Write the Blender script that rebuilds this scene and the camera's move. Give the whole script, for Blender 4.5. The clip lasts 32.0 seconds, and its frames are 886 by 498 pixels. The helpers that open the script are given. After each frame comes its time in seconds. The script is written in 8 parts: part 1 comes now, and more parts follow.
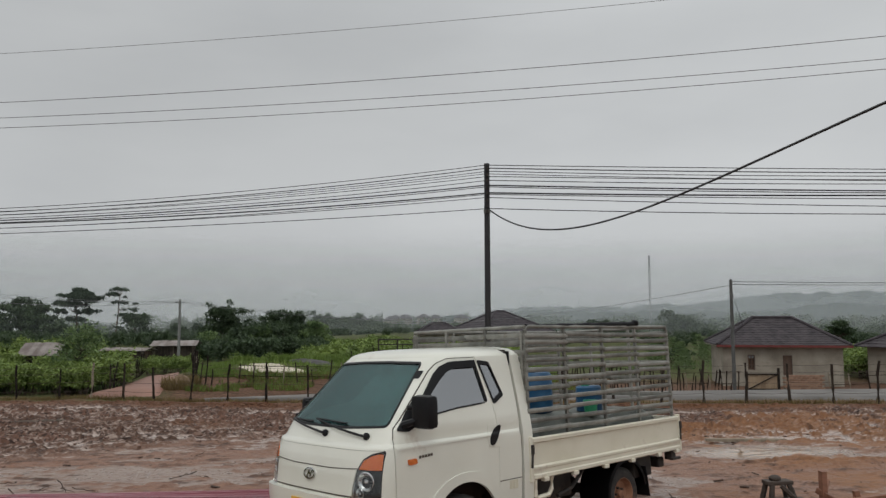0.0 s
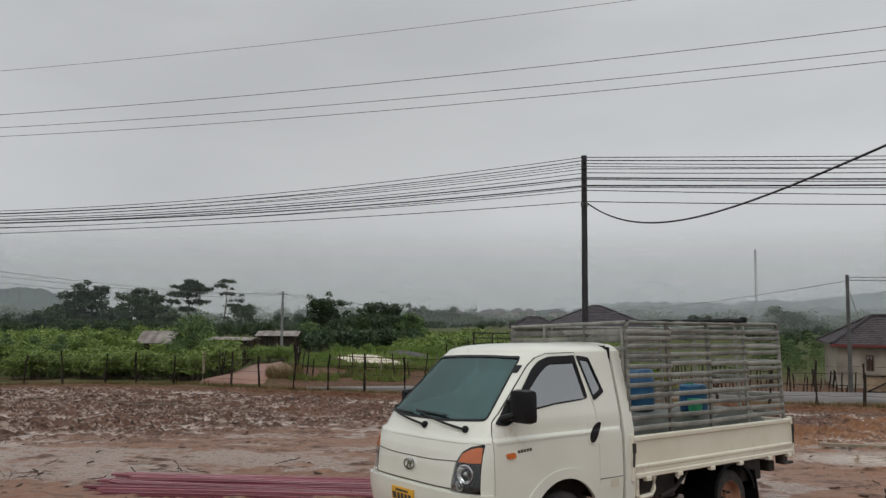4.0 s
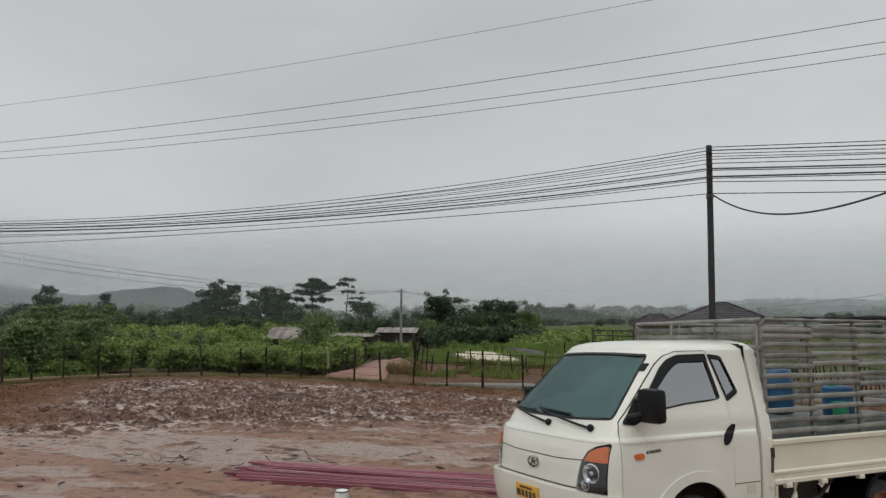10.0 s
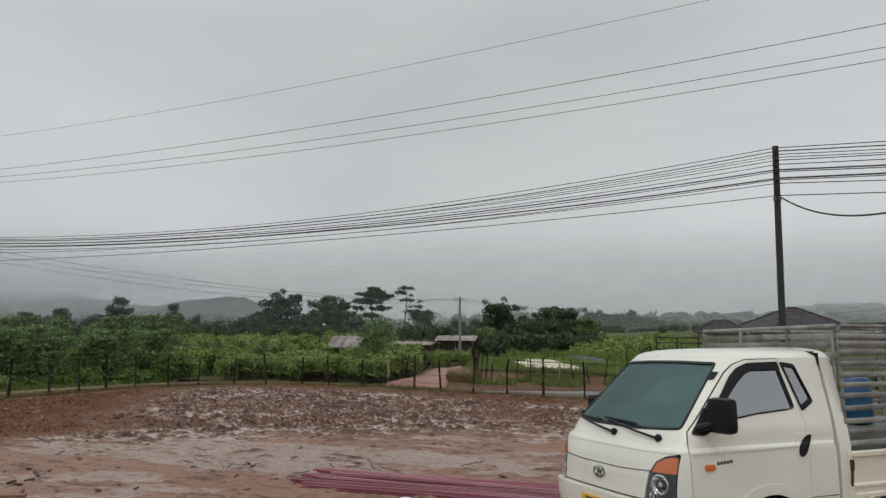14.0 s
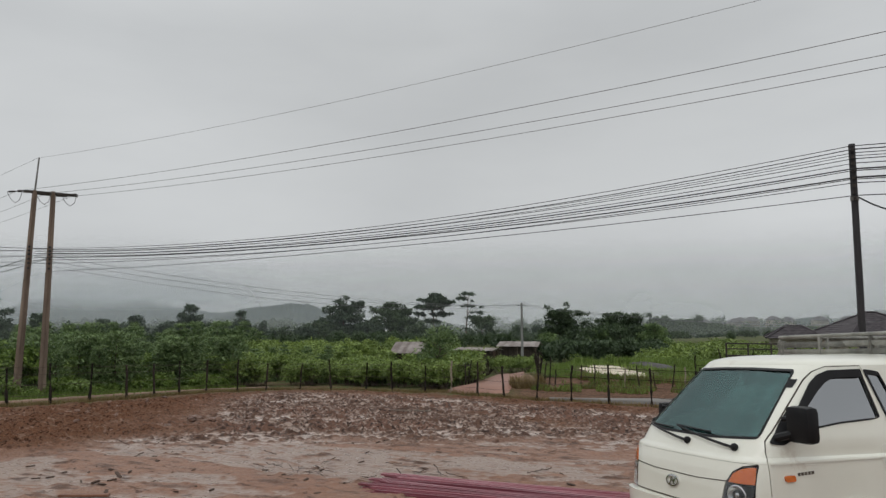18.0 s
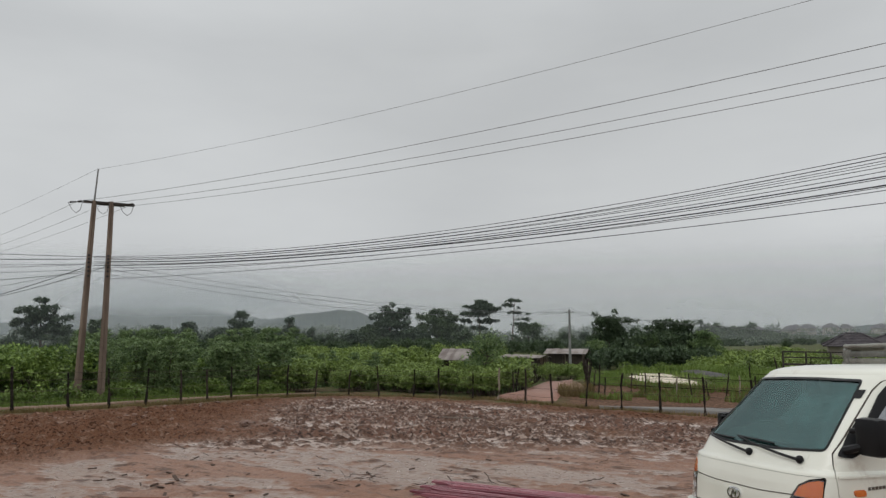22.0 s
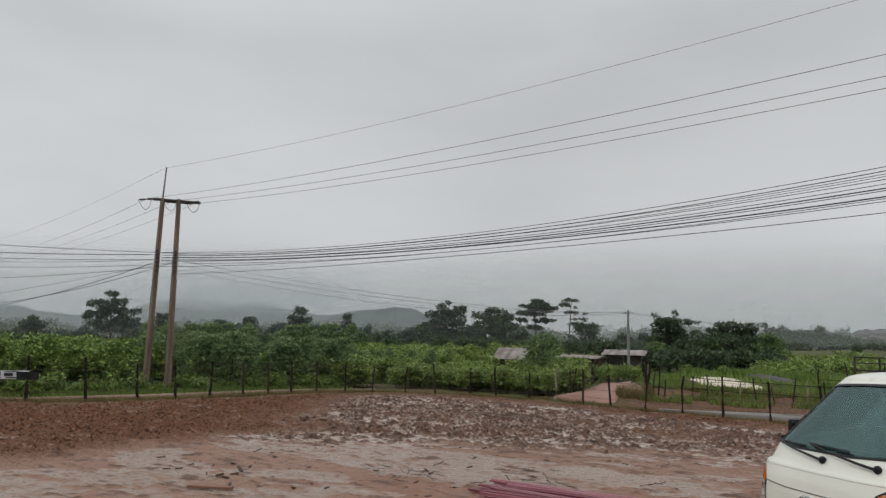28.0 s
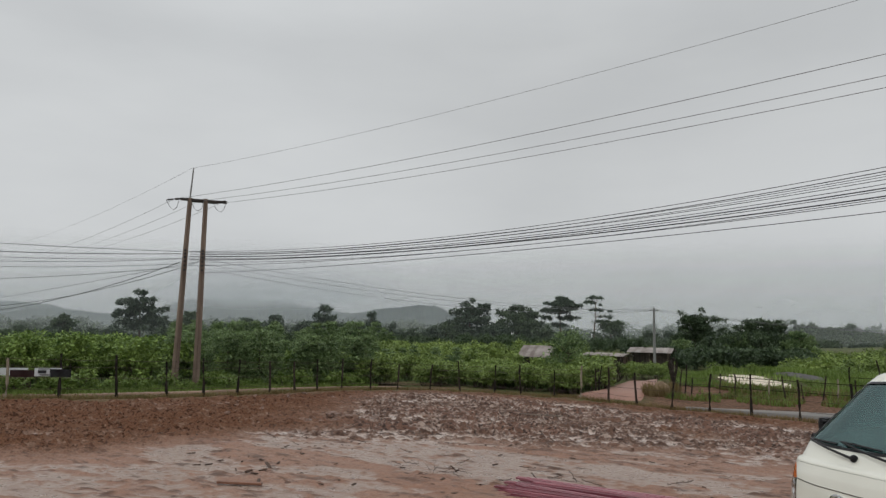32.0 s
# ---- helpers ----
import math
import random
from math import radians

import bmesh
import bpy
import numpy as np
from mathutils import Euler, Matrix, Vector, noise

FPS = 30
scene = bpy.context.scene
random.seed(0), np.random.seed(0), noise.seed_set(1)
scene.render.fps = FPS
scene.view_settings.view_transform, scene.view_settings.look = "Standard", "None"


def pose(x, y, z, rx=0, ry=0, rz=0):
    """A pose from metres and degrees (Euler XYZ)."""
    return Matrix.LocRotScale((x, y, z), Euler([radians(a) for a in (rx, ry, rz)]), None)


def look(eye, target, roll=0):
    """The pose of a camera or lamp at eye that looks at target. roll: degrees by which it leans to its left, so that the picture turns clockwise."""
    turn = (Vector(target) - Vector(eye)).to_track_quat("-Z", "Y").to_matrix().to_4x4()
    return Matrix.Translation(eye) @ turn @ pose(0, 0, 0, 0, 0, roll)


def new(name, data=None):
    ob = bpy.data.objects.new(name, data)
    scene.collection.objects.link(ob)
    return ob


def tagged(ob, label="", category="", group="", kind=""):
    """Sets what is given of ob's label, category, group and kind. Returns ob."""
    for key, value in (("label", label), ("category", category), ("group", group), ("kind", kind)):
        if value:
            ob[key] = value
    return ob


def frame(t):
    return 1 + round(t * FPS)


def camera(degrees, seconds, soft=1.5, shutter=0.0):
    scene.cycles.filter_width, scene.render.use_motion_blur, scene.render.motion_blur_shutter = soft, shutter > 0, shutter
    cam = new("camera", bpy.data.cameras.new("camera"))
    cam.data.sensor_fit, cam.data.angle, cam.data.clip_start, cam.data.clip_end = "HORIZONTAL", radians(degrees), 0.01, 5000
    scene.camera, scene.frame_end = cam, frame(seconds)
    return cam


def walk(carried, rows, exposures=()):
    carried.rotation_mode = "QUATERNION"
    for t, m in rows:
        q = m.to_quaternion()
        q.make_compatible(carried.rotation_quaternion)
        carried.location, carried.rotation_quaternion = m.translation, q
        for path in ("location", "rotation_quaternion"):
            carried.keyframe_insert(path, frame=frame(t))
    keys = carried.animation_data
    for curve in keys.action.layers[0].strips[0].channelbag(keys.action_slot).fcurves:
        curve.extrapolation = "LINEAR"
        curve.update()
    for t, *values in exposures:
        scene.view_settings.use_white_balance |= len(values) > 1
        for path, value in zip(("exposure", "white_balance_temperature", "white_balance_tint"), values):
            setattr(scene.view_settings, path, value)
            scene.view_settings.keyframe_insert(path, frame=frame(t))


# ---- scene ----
from collections import defaultdict

# the camera: hand-held, turning to the left on one spot
cam = camera(62.9, 32.0, soft=1.4)
PATH = [
    # seconds, x, y, z, then the three Euler angles in degrees
    (0.0, 0.000, 0.000, 2.290, 95.01, 0.13, 0.01),
    (0.5, 0.000, -0.008, 2.293, 94.96, 0.22, 0.94),
    (1.0, -0.005, -0.002, 2.291, 94.98, 0.01, 1.70),
    (1.5, -0.012, -0.003, 2.291, 94.89, -0.14, 2.57),
    (2.0, -0.016, 0.001, 2.290, 94.72, -0.19, 3.57),
    (2.5, -0.019, 0.001, 2.293, 94.56, -0.27, 4.63),
    (3.0, -0.028, 0.000, 2.290, 94.57, -0.43, 5.59),
    (3.5, -0.033, -0.001, 2.293, 94.51, -0.45, 6.49),
    (5.5, -0.057, 0.031, 2.285, 94.56, -0.55, 9.61),
    (6.0, -0.059, 0.029, 2.284, 94.50, -0.45, 9.98),
    (6.5, -0.064, 0.022, 2.284, 94.37, -0.33, 10.82),
    (7.0, -0.065, 0.007, 2.286, 94.22, -0.34, 11.87),
    (7.5, -0.070, -0.002, 2.285, 94.22, -0.34, 12.59),
    (8.0, -0.078, 0.002, 2.287, 94.22, -0.24, 13.49),
    (8.5, -0.079, 0.003, 2.283, 94.19, -0.18, 14.41),
    (9.0, -0.089, -0.000, 2.288, 94.19, -0.28, 15.14),
    (9.5, -0.087, 0.003, 2.287, 94.16, -0.34, 15.91),
    (10.0, -0.092, -0.000, 2.285, 94.21, -0.38, 16.53),
    (10.5, -0.096, -0.001, 2.284, 94.37, -0.39, 17.24),
    (11.0, -0.100, -0.004, 2.289, 94.44, -0.27, 17.84),
    (11.5, -0.100, 0.003, 2.290, 94.49, -0.15, 18.56),
    (12.0, -0.109, -0.003, 2.292, 94.63, -0.11, 19.08),
    (12.5, -0.107, -0.011, 2.290, 94.69, -0.05, 19.55),
    (13.0, -0.109, -0.016, 2.293, 94.82, -0.06, 20.12),
    (13.5, -0.112, -0.021, 2.291, 94.84, -0.06, 20.68),
    (14.0, -0.120, -0.017, 2.292, 94.81, 0.08, 21.11),
    (14.5, -0.122, -0.013, 2.289, 94.76, 0.19, 21.64),
    (16.5, -0.141, -0.030, 2.292, 94.86, 0.03, 24.13),
    (17.0, -0.150, -0.045, 2.296, 94.90, 0.05, 24.72),
    (17.5, -0.155, -0.054, 2.298, 95.07, 0.25, 25.29),
    (18.0, -0.161, -0.062, 2.297, 95.28, 0.27, 25.91),
    (18.5, -0.169, -0.056, 2.295, 95.50, 0.29, 26.30),
    (19.0, -0.170, -0.054, 2.292, 95.55, 0.26, 26.56),
    (19.5, -0.177, -0.056, 2.296, 95.65, 0.33, 26.79),
    (20.0, -0.183, -0.084, 2.297, 95.70, 0.32, 27.35),
    (20.5, -0.192, -0.080, 2.295, 95.81, 0.46, 27.93),
    (21.0, -0.199, -0.084, 2.301, 95.88, 0.28, 28.64),
    (21.5, -0.215, -0.084, 2.310, 95.88, 0.23, 29.08),
    (22.0, -0.224, -0.089, 2.304, 95.82, 0.18, 29.51),
    (22.5, -0.225, -0.095, 2.295, 95.63, 0.02, 30.11),
    (23.0, -0.208, -0.102, 2.288, 95.45, 0.03, 30.67),
    (23.5, -0.216, -0.100, 2.289, 95.31, 0.00, 30.79),
    (24.0, -0.223, -0.103, 2.290, 95.35, -0.29, 31.02),
    (24.5, -0.247, -0.104, 2.313, 95.49, -0.47, 31.44),
    (25.0, -0.256, -0.113, 2.315, 95.69, -0.69, 32.02),
    (25.5, -0.264, -0.111, 2.312, 95.72, -0.84, 32.37),
    (27.5, -0.266, -0.113, 2.310, 95.76, -0.73, 33.47),
    (28.0, -0.270, -0.126, 2.306, 95.67, -0.72, 33.87),
    (28.5, -0.267, -0.133, 2.306, 95.55, -0.73, 34.14),
    (29.0, -0.267, -0.136, 2.307, 95.27, -0.69, 34.41),
    (29.5, -0.267, -0.139, 2.308, 95.25, -0.73, 34.65),
    (30.0, -0.268, -0.152, 2.309, 95.32, -0.70, 34.92),
    (30.5, -0.266, -0.156, 2.312, 95.44, -0.56, 35.14),
    (31.0, -0.271, -0.160, 2.314, 95.49, -0.59, 35.41),
    (31.5, -0.270, -0.164, 2.309, 95.47, -0.62, 35.66),
    (32.0, -0.266, -0.167, 2.308, 95.47, -0.62, 35.76),
]
walk(cam, [(t, pose(x, y, z, rx, ry, rz)) for t, x, y, z, rx, ry, rz in PATH],
     exposures=[(0.0, -0.13), (3.5, -0.10), (8.0, -0.08), (11.0, -0.03), (22.0, 0.0), (32.0, 0.02)])

# ---- world: a bright overcast sky, heaviest towards the horizon ----
world = bpy.data.worlds.new("overcast_sky")
scene.world = world
world.use_nodes = True
wn, wl = world.node_tree.nodes, world.node_tree.links
wn.clear()
w_out = wn.new("ShaderNodeOutputWorld")
w_bg = wn.new("ShaderNodeBackground")
w_tc = wn.new("ShaderNodeTexCoord")
w_sep = wn.new("ShaderNodeSeparateXYZ")
w_ramp = wn.new("ShaderNodeValToRGB")
w_noise = wn.new("ShaderNodeTexNoise")
w_map = wn.new("ShaderNodeMapping")
w_mul = wn.new("ShaderNodeMix")
w_nr = wn.new("ShaderNodeValToRGB")
w_sky = wn.new("ShaderNodeTexSky")
w_hsv = wn.new("ShaderNodeHueSaturation")
w_mix = wn.new("ShaderNodeMix")
w_sky.sky_type, w_sky.sun_disc = "NISHITA", False
w_sky.sun_elevation, w_sky.sun_rotation = radians(58), radians(200)
w_hsv.inputs["Saturation"].default_value = 0.12
w_hsv.inputs["Value"].default_value = 0.08
for m in (w_mul, w_mix):
    m.data_type = "RGBA"
w_mul.blend_type = "MULTIPLY"
w_mul.inputs["Factor"].default_value = 1.0
w_mix.inputs["Factor"].default_value = 0.12
cr = w_ramp.color_ramp
cr.elements[0].position, cr.elements[0].color = 0.0, (0.435, 0.455, 0.465, 1)
cr.elements[1].position, cr.elements[1].color = 1.0, (1.18, 1.22, 1.24, 1)
for pos, v in ((0.04, 0.52), (0.12, 0.60), (0.24, 0.60), (0.36, 0.61), (0.55, 0.85)):
    e = cr.elements.new(pos)
    e.color = (v * 0.97, v * 1.0, v * 1.02, 1)
w_map.inputs["Scale"].default_value = (1.0, 1.0, 3.2)
w_noise.inputs["Scale"].default_value = 1.7
w_noise.inputs["Detail"].default_value = 5
w_noise.inputs["Roughness"].default_value = 0.5
w_nr.color_ramp.elements[0].position, w_nr.color_ramp.elements[0].color = 0.3, (0.88, 0.885, 0.89, 1)
w_nr.color_ramp.elements[1].position, w_nr.color_ramp.elements[1].color = 0.7, (1.08, 1.08, 1.075, 1)
wl.new(w_tc.outputs["Generated"], w_sep.inputs[0])
wl.new(w_sep.outputs["Z"], w_ramp.inputs[0])
wl.new(w_tc.outputs["Generated"], w_map.inputs["Vector"])
wl.new(w_map.outputs[0], w_noise.inputs["Vector"])
wl.new(w_noise.outputs["Fac"], w_nr.inputs[0])
wl.new(w_ramp.outputs[0], w_mul.inputs["A"])
wl.new(w_nr.outputs[0], w_mul.inputs["B"])
wl.new(w_sky.outputs[0], w_hsv.inputs["Color"])
# a broad darker bank of cloud
w_dot = wn.new("ShaderNodeVectorMath")
w_dot.operation = "DOT_PRODUCT"
w_dot.inputs[1].default_value = (-0.30, 0.85, 0.43)
w_bank = wn.new("ShaderNodeMapRange")
w_bank.interpolation_type = "SMOOTHSTEP"
w_bank.inputs["From Min"].default_value, w_bank.inputs["From Max"].default_value = 0.86, 1.0
w_bank.inputs["To Min"].default_value, w_bank.inputs["To Max"].default_value = 1.0, 0.86
w_cl = wn.new("ShaderNodeVectorMath")
w_cl.operation = "SCALE"
wl.new(w_tc.outputs["Generated"], w_dot.inputs[0])
wl.new(w_dot.outputs["Value"], w_bank.inputs[0])
wl.new(w_mul.outputs["Result"], w_cl.inputs[0])
wl.new(w_bank.outputs[0], w_cl.inputs["Scale"])
wl.new(w_cl.outputs[0], w_mix.inputs["A"])
wl.new(w_hsv.outputs[0], w_mix.inputs["B"])
wl.new(w_mix.outputs["Result"], w_bg.inputs["Color"])
wl.new(w_bg.outputs[0], w_out.inputs["Surface"])
w_bg.inputs["Strength"].default_value = 1.05

sun_data = bpy.data.lights.new("sun", "SUN")
sun_data.energy, sun_data.angle, sun_data.color = 0.5, radians(25), (1.0, 0.98, 0.94)
sun = new("sun", sun_data)
sun.matrix_world = look((-6, -10, 30), (0, 8, 0))
# veils of mist: distance, height, density
MIST = [(104, 19, 0.05), (172, 26, 0.13), (222, 32, 0.17), (300, 38, 0.11), (430, 50, 0.07), (560, 64, 0.05), (780, 90, 0.20), (1080, 120, 0.30)]

# ---- small helpers ----
def lerp(a, b, t):
    return a + (b - a) * t


def smooth(a, b, v):
    t = np.clip((np.asarray(v, float) - a) / (b - a), 0, 1)
    return t * t * (3 - 2 * t)


def part(name, bm, material, parent=None, label="", soft=False):
    """Links a bmesh as one mesh object, under a thing or a part."""
    me = bpy.data.meshes.new(name)
    bmesh.ops.recalc_face_normals(bm, faces=bm.faces)
    bm.to_mesh(me)
    bm.free()
    if soft:
        me.shade_smooth()
        me.set_sharp_from_angle(angle=radians(38))
    if material:
        me.materials.append(material)
    ob = new(name, me)
    if parent:
        ob.parent = parent
    if label:
        ob["label"] = label
    return ob


def share(name, me, parent, m):
    """One more object on a mesh that is there already."""
    ob = new(name, me)
    ob.parent = parent
    ob.matrix_basis = m
    return ob


def thing(name, m, label, category, group="", kind=""):
    ob = new(name)
    ob.empty_display_size = 0.1
    ob.matrix_basis = m
    return tagged(ob, label, category, group, kind)


def box(bm, c, s, m=None, bevel=0.0):
    """A box with centre c and full size s."""
    r = bmesh.ops.create_cube(bm, size=1.0, matrix=Matrix.Translation(c) @ Matrix.Diagonal((*s, 1)))
    vs = r["verts"]
    if bevel:
        es = list({e for v in vs for e in v.link_edges})
        o = bmesh.ops.bevel(bm, geom=es, offset=bevel, segments=2, affect="EDGES", profile=0.6)
        vs = list({v for f in o["faces"] for v in f.verts} | {v for v in vs if v.is_valid})
    if m is not None:
        bmesh.ops.transform(bm, matrix=m, verts=vs)
    return vs


def rod(bm, a, b, r0, r1=None, n=8, caps=True):
    """A tapered round bar from a to b."""
    a, b = Vector(a), Vector(b)
    d = b - a
    q = d.to_track_quat("Z", "Y").to_matrix().to_4x4()
    return bmesh.ops.create_cone(bm, cap_ends=caps, segments=n, radius1=r0, radius2=r0 if r1 is None else r1, depth=d.length,
                                 matrix=Matrix.Translation((a + b) / 2) @ q)["verts"]


def hose(bm, pts, r, n=6, r_end=None):
    """A round bar along a line of points."""
    pts = [Vector(p) for p in pts]
    rings = []
    for i, p in enumerate(pts):
        d = (pts[min(i + 1, len(pts) - 1)] - pts[max(i - 1, 0)]).normalized()
        u = d.cross(Vector((0, 0, 1)))
        u = u.normalized() if u.length > 1e-3 else Vector((1, 0, 0))
        v = d.cross(u)
        k = i / max(1, len(pts) - 1)
        rr = r if r_end is None else lerp(r, r_end, k)
        rings.append([bm.verts.new(p + (u * math.cos(a) + v * math.sin(a)) * rr) for a in (2 * math.pi * j / n for j in range(n))])
    for p, q in zip(rings, rings[1:]):
        for j in range(n):
            bm.faces.new((p[j], p[(j + 1) % n], q[(j + 1) % n], q[j]))
    bm.faces.new(rings[0][::-1])
    bm.faces.new(rings[-1])


def from_arrays(name, v, f, material, parent=None, soft=False):
    me = bpy.data.meshes.new(name)
    v, f = np.asarray(v, np.float32), np.asarray(f, np.int32)
    k = f.shape[1]
    me.vertices.add(len(v))
    me.vertices.foreach_set("co", v.ravel())
    me.loops.add(f.size)
    me.loops.foreach_set("vertex_index", f.ravel())
    me.polygons.add(len(f))
    me.polygons.foreach_set("loop_start", np.arange(0, f.size, k, dtype=np.int32))
    me.update(calc_edges=True)
    me.polygons.foreach_set("use_smooth", np.full(len(f), soft))
    if material:
        me.materials.append(material)
    ob = new(name, me)
    if parent:
        ob.parent = parent
    return ob


# ---- materials ----
def surf(name, c1, c2, scale=6.0, rough=0.6, metal=0.0, bump=0.0, fine=60.0, coat=0.0, rough_var=0.12, dirt=None, dirt_amount=0.0, dirt_scale=2.0,
         stretch=(1, 1, 1), object_var=0.0, translucent=0.0, spec=0.5):
    """Two tones mixed by a broad and a fine noise, an optional layer of dirt, fine relief, and gloss that varies with the grain."""
    m = bpy.data.materials.new(name)
    m.use_nodes = True
    n, l = m.node_tree.nodes, m.node_tree.links
    b = n["Principled BSDF"]
    tc, mp = n.new("ShaderNodeTexCoord"), n.new("ShaderNodeMapping")
    mp.inputs["Scale"].default_value = stretch
    l.new(tc.outputs["Object"], mp.inputs["Vector"])
    big, small = n.new("ShaderNodeTexNoise"), n.new("ShaderNodeTexNoise")
    for t, s, d in ((big, scale, 5), (small, fine, 3)):
        t.inputs["Scale"].default_value, t.inputs["Detail"].default_value = s, d
        l.new(mp.outputs[0], t.inputs["Vector"])
    add = n.new("ShaderNodeMath")
    add.operation = "MULTIPLY_ADD"
    add.inputs[1].default_value, add.inputs[2].default_value = 0.35, -0.17
    l.new(small.outputs["Fac"], add.inputs[0])
    tot = n.new("ShaderNodeMath")
    l.new(big.outputs["Fac"], tot.inputs[0])
    l.new(add.outputs[0], tot.inputs[1])
    last = tot
    if object_var:
        oi = n.new("ShaderNodeObjectInfo")
        ov = n.new("ShaderNodeMath")
        ov.operation = "MULTIPLY_ADD"
        ov.inputs[1].default_value, ov.inputs[2].default_value = object_var, -object_var / 2
        l.new(oi.outputs["Random"], ov.inputs[0])
        last = n.new("ShaderNodeMath")
        l.new(tot.outputs[0], last.inputs[0])
        l.new(ov.outputs[0], last.inputs[1])
    ramp = n.new("ShaderNodeValToRGB")
    ramp.color_ramp.elements[0].position, ramp.color_ramp.elements[1].position = 0.3, 0.7
    ramp.color_ramp.elements[0].color, ramp.color_ramp.elements[1].color = (*c1, 1), (*c2, 1)
    l.new(last.outputs[0], ramp.inputs[0])
    col = ramp.outputs[0]
    if dirt:
        dn, dr, dm = n.new("ShaderNodeTexNoise"), n.new("ShaderNodeValToRGB"), n.new("ShaderNodeMix")
        dn.inputs["Scale"].default_value, dn.inputs["Detail"].default_value, dn.inputs["Roughness"].default_value = dirt_scale, 8, 0.65
        l.new(tc.outputs["Object"], dn.inputs["Vector"])
        dr.color_ramp.elements[0].position, dr.color_ramp.elements[1].position = 0.72 - 0.4 * dirt_amount, 0.95 - 0.35 * dirt_amount
        l.new(dn.outputs["Fac"], dr.inputs[0])
        dm.data_type = "RGBA"
        l.new(dr.outputs[0], dm.inputs["Factor"])
        l.new(col, dm.inputs["A"])
        dm.inputs["B"].default_value = (*dirt, 1)
        col = dm.outputs["Result"]
    l.new(col, b.inputs["Base Color"])
    rr = n.new("ShaderNodeMath")
    rr.operation = "MULTIPLY_ADD"
    rr.inputs[1].default_value, rr.inputs[2].default_value = 2 * rough_var, rough - rough_var
    l.new(small.outputs["Fac"], rr.inputs[0])
    l.new(rr.outputs[0], b.inputs["Roughness"])
    b.inputs["Metallic"].default_value = metal
    b.inputs["Specular IOR Level"].default_value = spec
    b.inputs["Coat Weight"].default_value = coat
    b.inputs["Coat Roughness"].default_value = 0.08
    if bump:
        bp = n.new("ShaderNodeBump")
        bp.inputs["Strength"].default_value, bp.inputs["Distance"].default_value = bump, 0.01
        l.new(small.outputs["Fac"], bp.inputs["Height"])
        l.new(bp.outputs[0], b.inputs["Normal"])
    if translucent:
        tr, mx = n.new("ShaderNodeBsdfTranslucent"), n.new("ShaderNodeMixShader")
        l.new(col, tr.inputs["Color"])
        mx.inputs[0].default_value = translucent
        l.new(b.outputs[0], mx.inputs[1])
        l.new(tr.outputs[0], mx.inputs[2])
        l.new(mx.outputs[0], n["Material Output"].inputs["Surface"])
    return m


def leaf_mat(name, c1, c2, rough=0.55):
    """Leaves: each island takes its own tone between two greens, and lets some light through."""
    m = bpy.data.materials.new(name)
    m.use_nodes = True
    n, l = m.node_tree.nodes, m.node_tree.links
    b = n["Principled BSDF"]
    g, r = n.new("ShaderNodeNewGeometry"), n.new("ShaderNodeValToRGB")
    tc, t = n.new("ShaderNodeTexCoord"), n.new("ShaderNodeTexNoise")
    t.inputs["Scale"].default_value = 0.6
    l.new(tc.outputs["Object"], t.inputs["Vector"])
    a = n.new("ShaderNodeMath")
    a.operation = "MULTIPLY_ADD"
    a.inputs[1].default_value = 0.55
    l.new(g.outputs["Random Per Island"], a.inputs[0])
    s = n.new("ShaderNodeMath")
    s.operation = "MULTIPLY_ADD"
    s.inputs[1].default_value, s.inputs[2].default_value = 1.3, -0.42
    l.new(t.outputs["Fac"], s.inputs[0])
    l.new(s.outputs[0], a.inputs[2])
    r.color_ramp.elements[0].color, r.color_ramp.elements[1].color = (*c1, 1), (*c2, 1)
    l.new(a.outputs[0], r.inputs[0])
    l.new(r.outputs[0], b.inputs["Base Color"])
    b.inputs["Roughness"].default_value = rough
    b.inputs["Specular IOR Level"].default_value = 0.35
    tr, mx = n.new("ShaderNodeBsdfTranslucent"), n.new("ShaderNodeMixShader")
    l.new(r.outputs[0], tr.inputs["Color"])
    mx.inputs[0].default_value = 0.2
    l.new(b.outputs[0], mx.inputs[1])
    l.new(tr.outputs[0], mx.inputs[2])
    l.new(mx.outputs[0], n["Material Output"].inputs["Surface"])
    return m


def glass_mat(name, tint, rough=0.02, gloss=(1, 1, 1), base=0.04, gain=1.6):
    m = bpy.data.materials.new(name)
    m.use_nodes = True
    n, l = m.node_tree.nodes, m.node_tree.links
    n.remove(n["Principled BSDF"])
    tr, gl, mx, fr = n.new("ShaderNodeBsdfTransparent"), n.new("ShaderNodeBsdfGlossy"), n.new("ShaderNodeMixShader"), n.new("ShaderNodeFresnel")
    fr.inputs["IOR"].default_value = 1.52
    tr.inputs["Color"].default_value = (*tint, 1)
    gl.inputs["Roughness"].default_value = rough
    gl.inputs["Color"].default_value = (*gloss, 1)
    k = n.new("ShaderNodeMath")
    k.operation = "MULTIPLY_ADD"
    k.inputs[1].default_value, k.inputs[2].default_value = gain, base
    l.new(fr.outputs[0], k.inputs[0])
    l.new(k.outputs[0], mx.inputs[0])
    l.new(tr.outputs[0], mx.inputs[1])
    l.new(gl.outputs[0], mx.inputs[2])
    l.new(mx.outputs[0], n["Material Output"].inputs["Surface"])
    return m


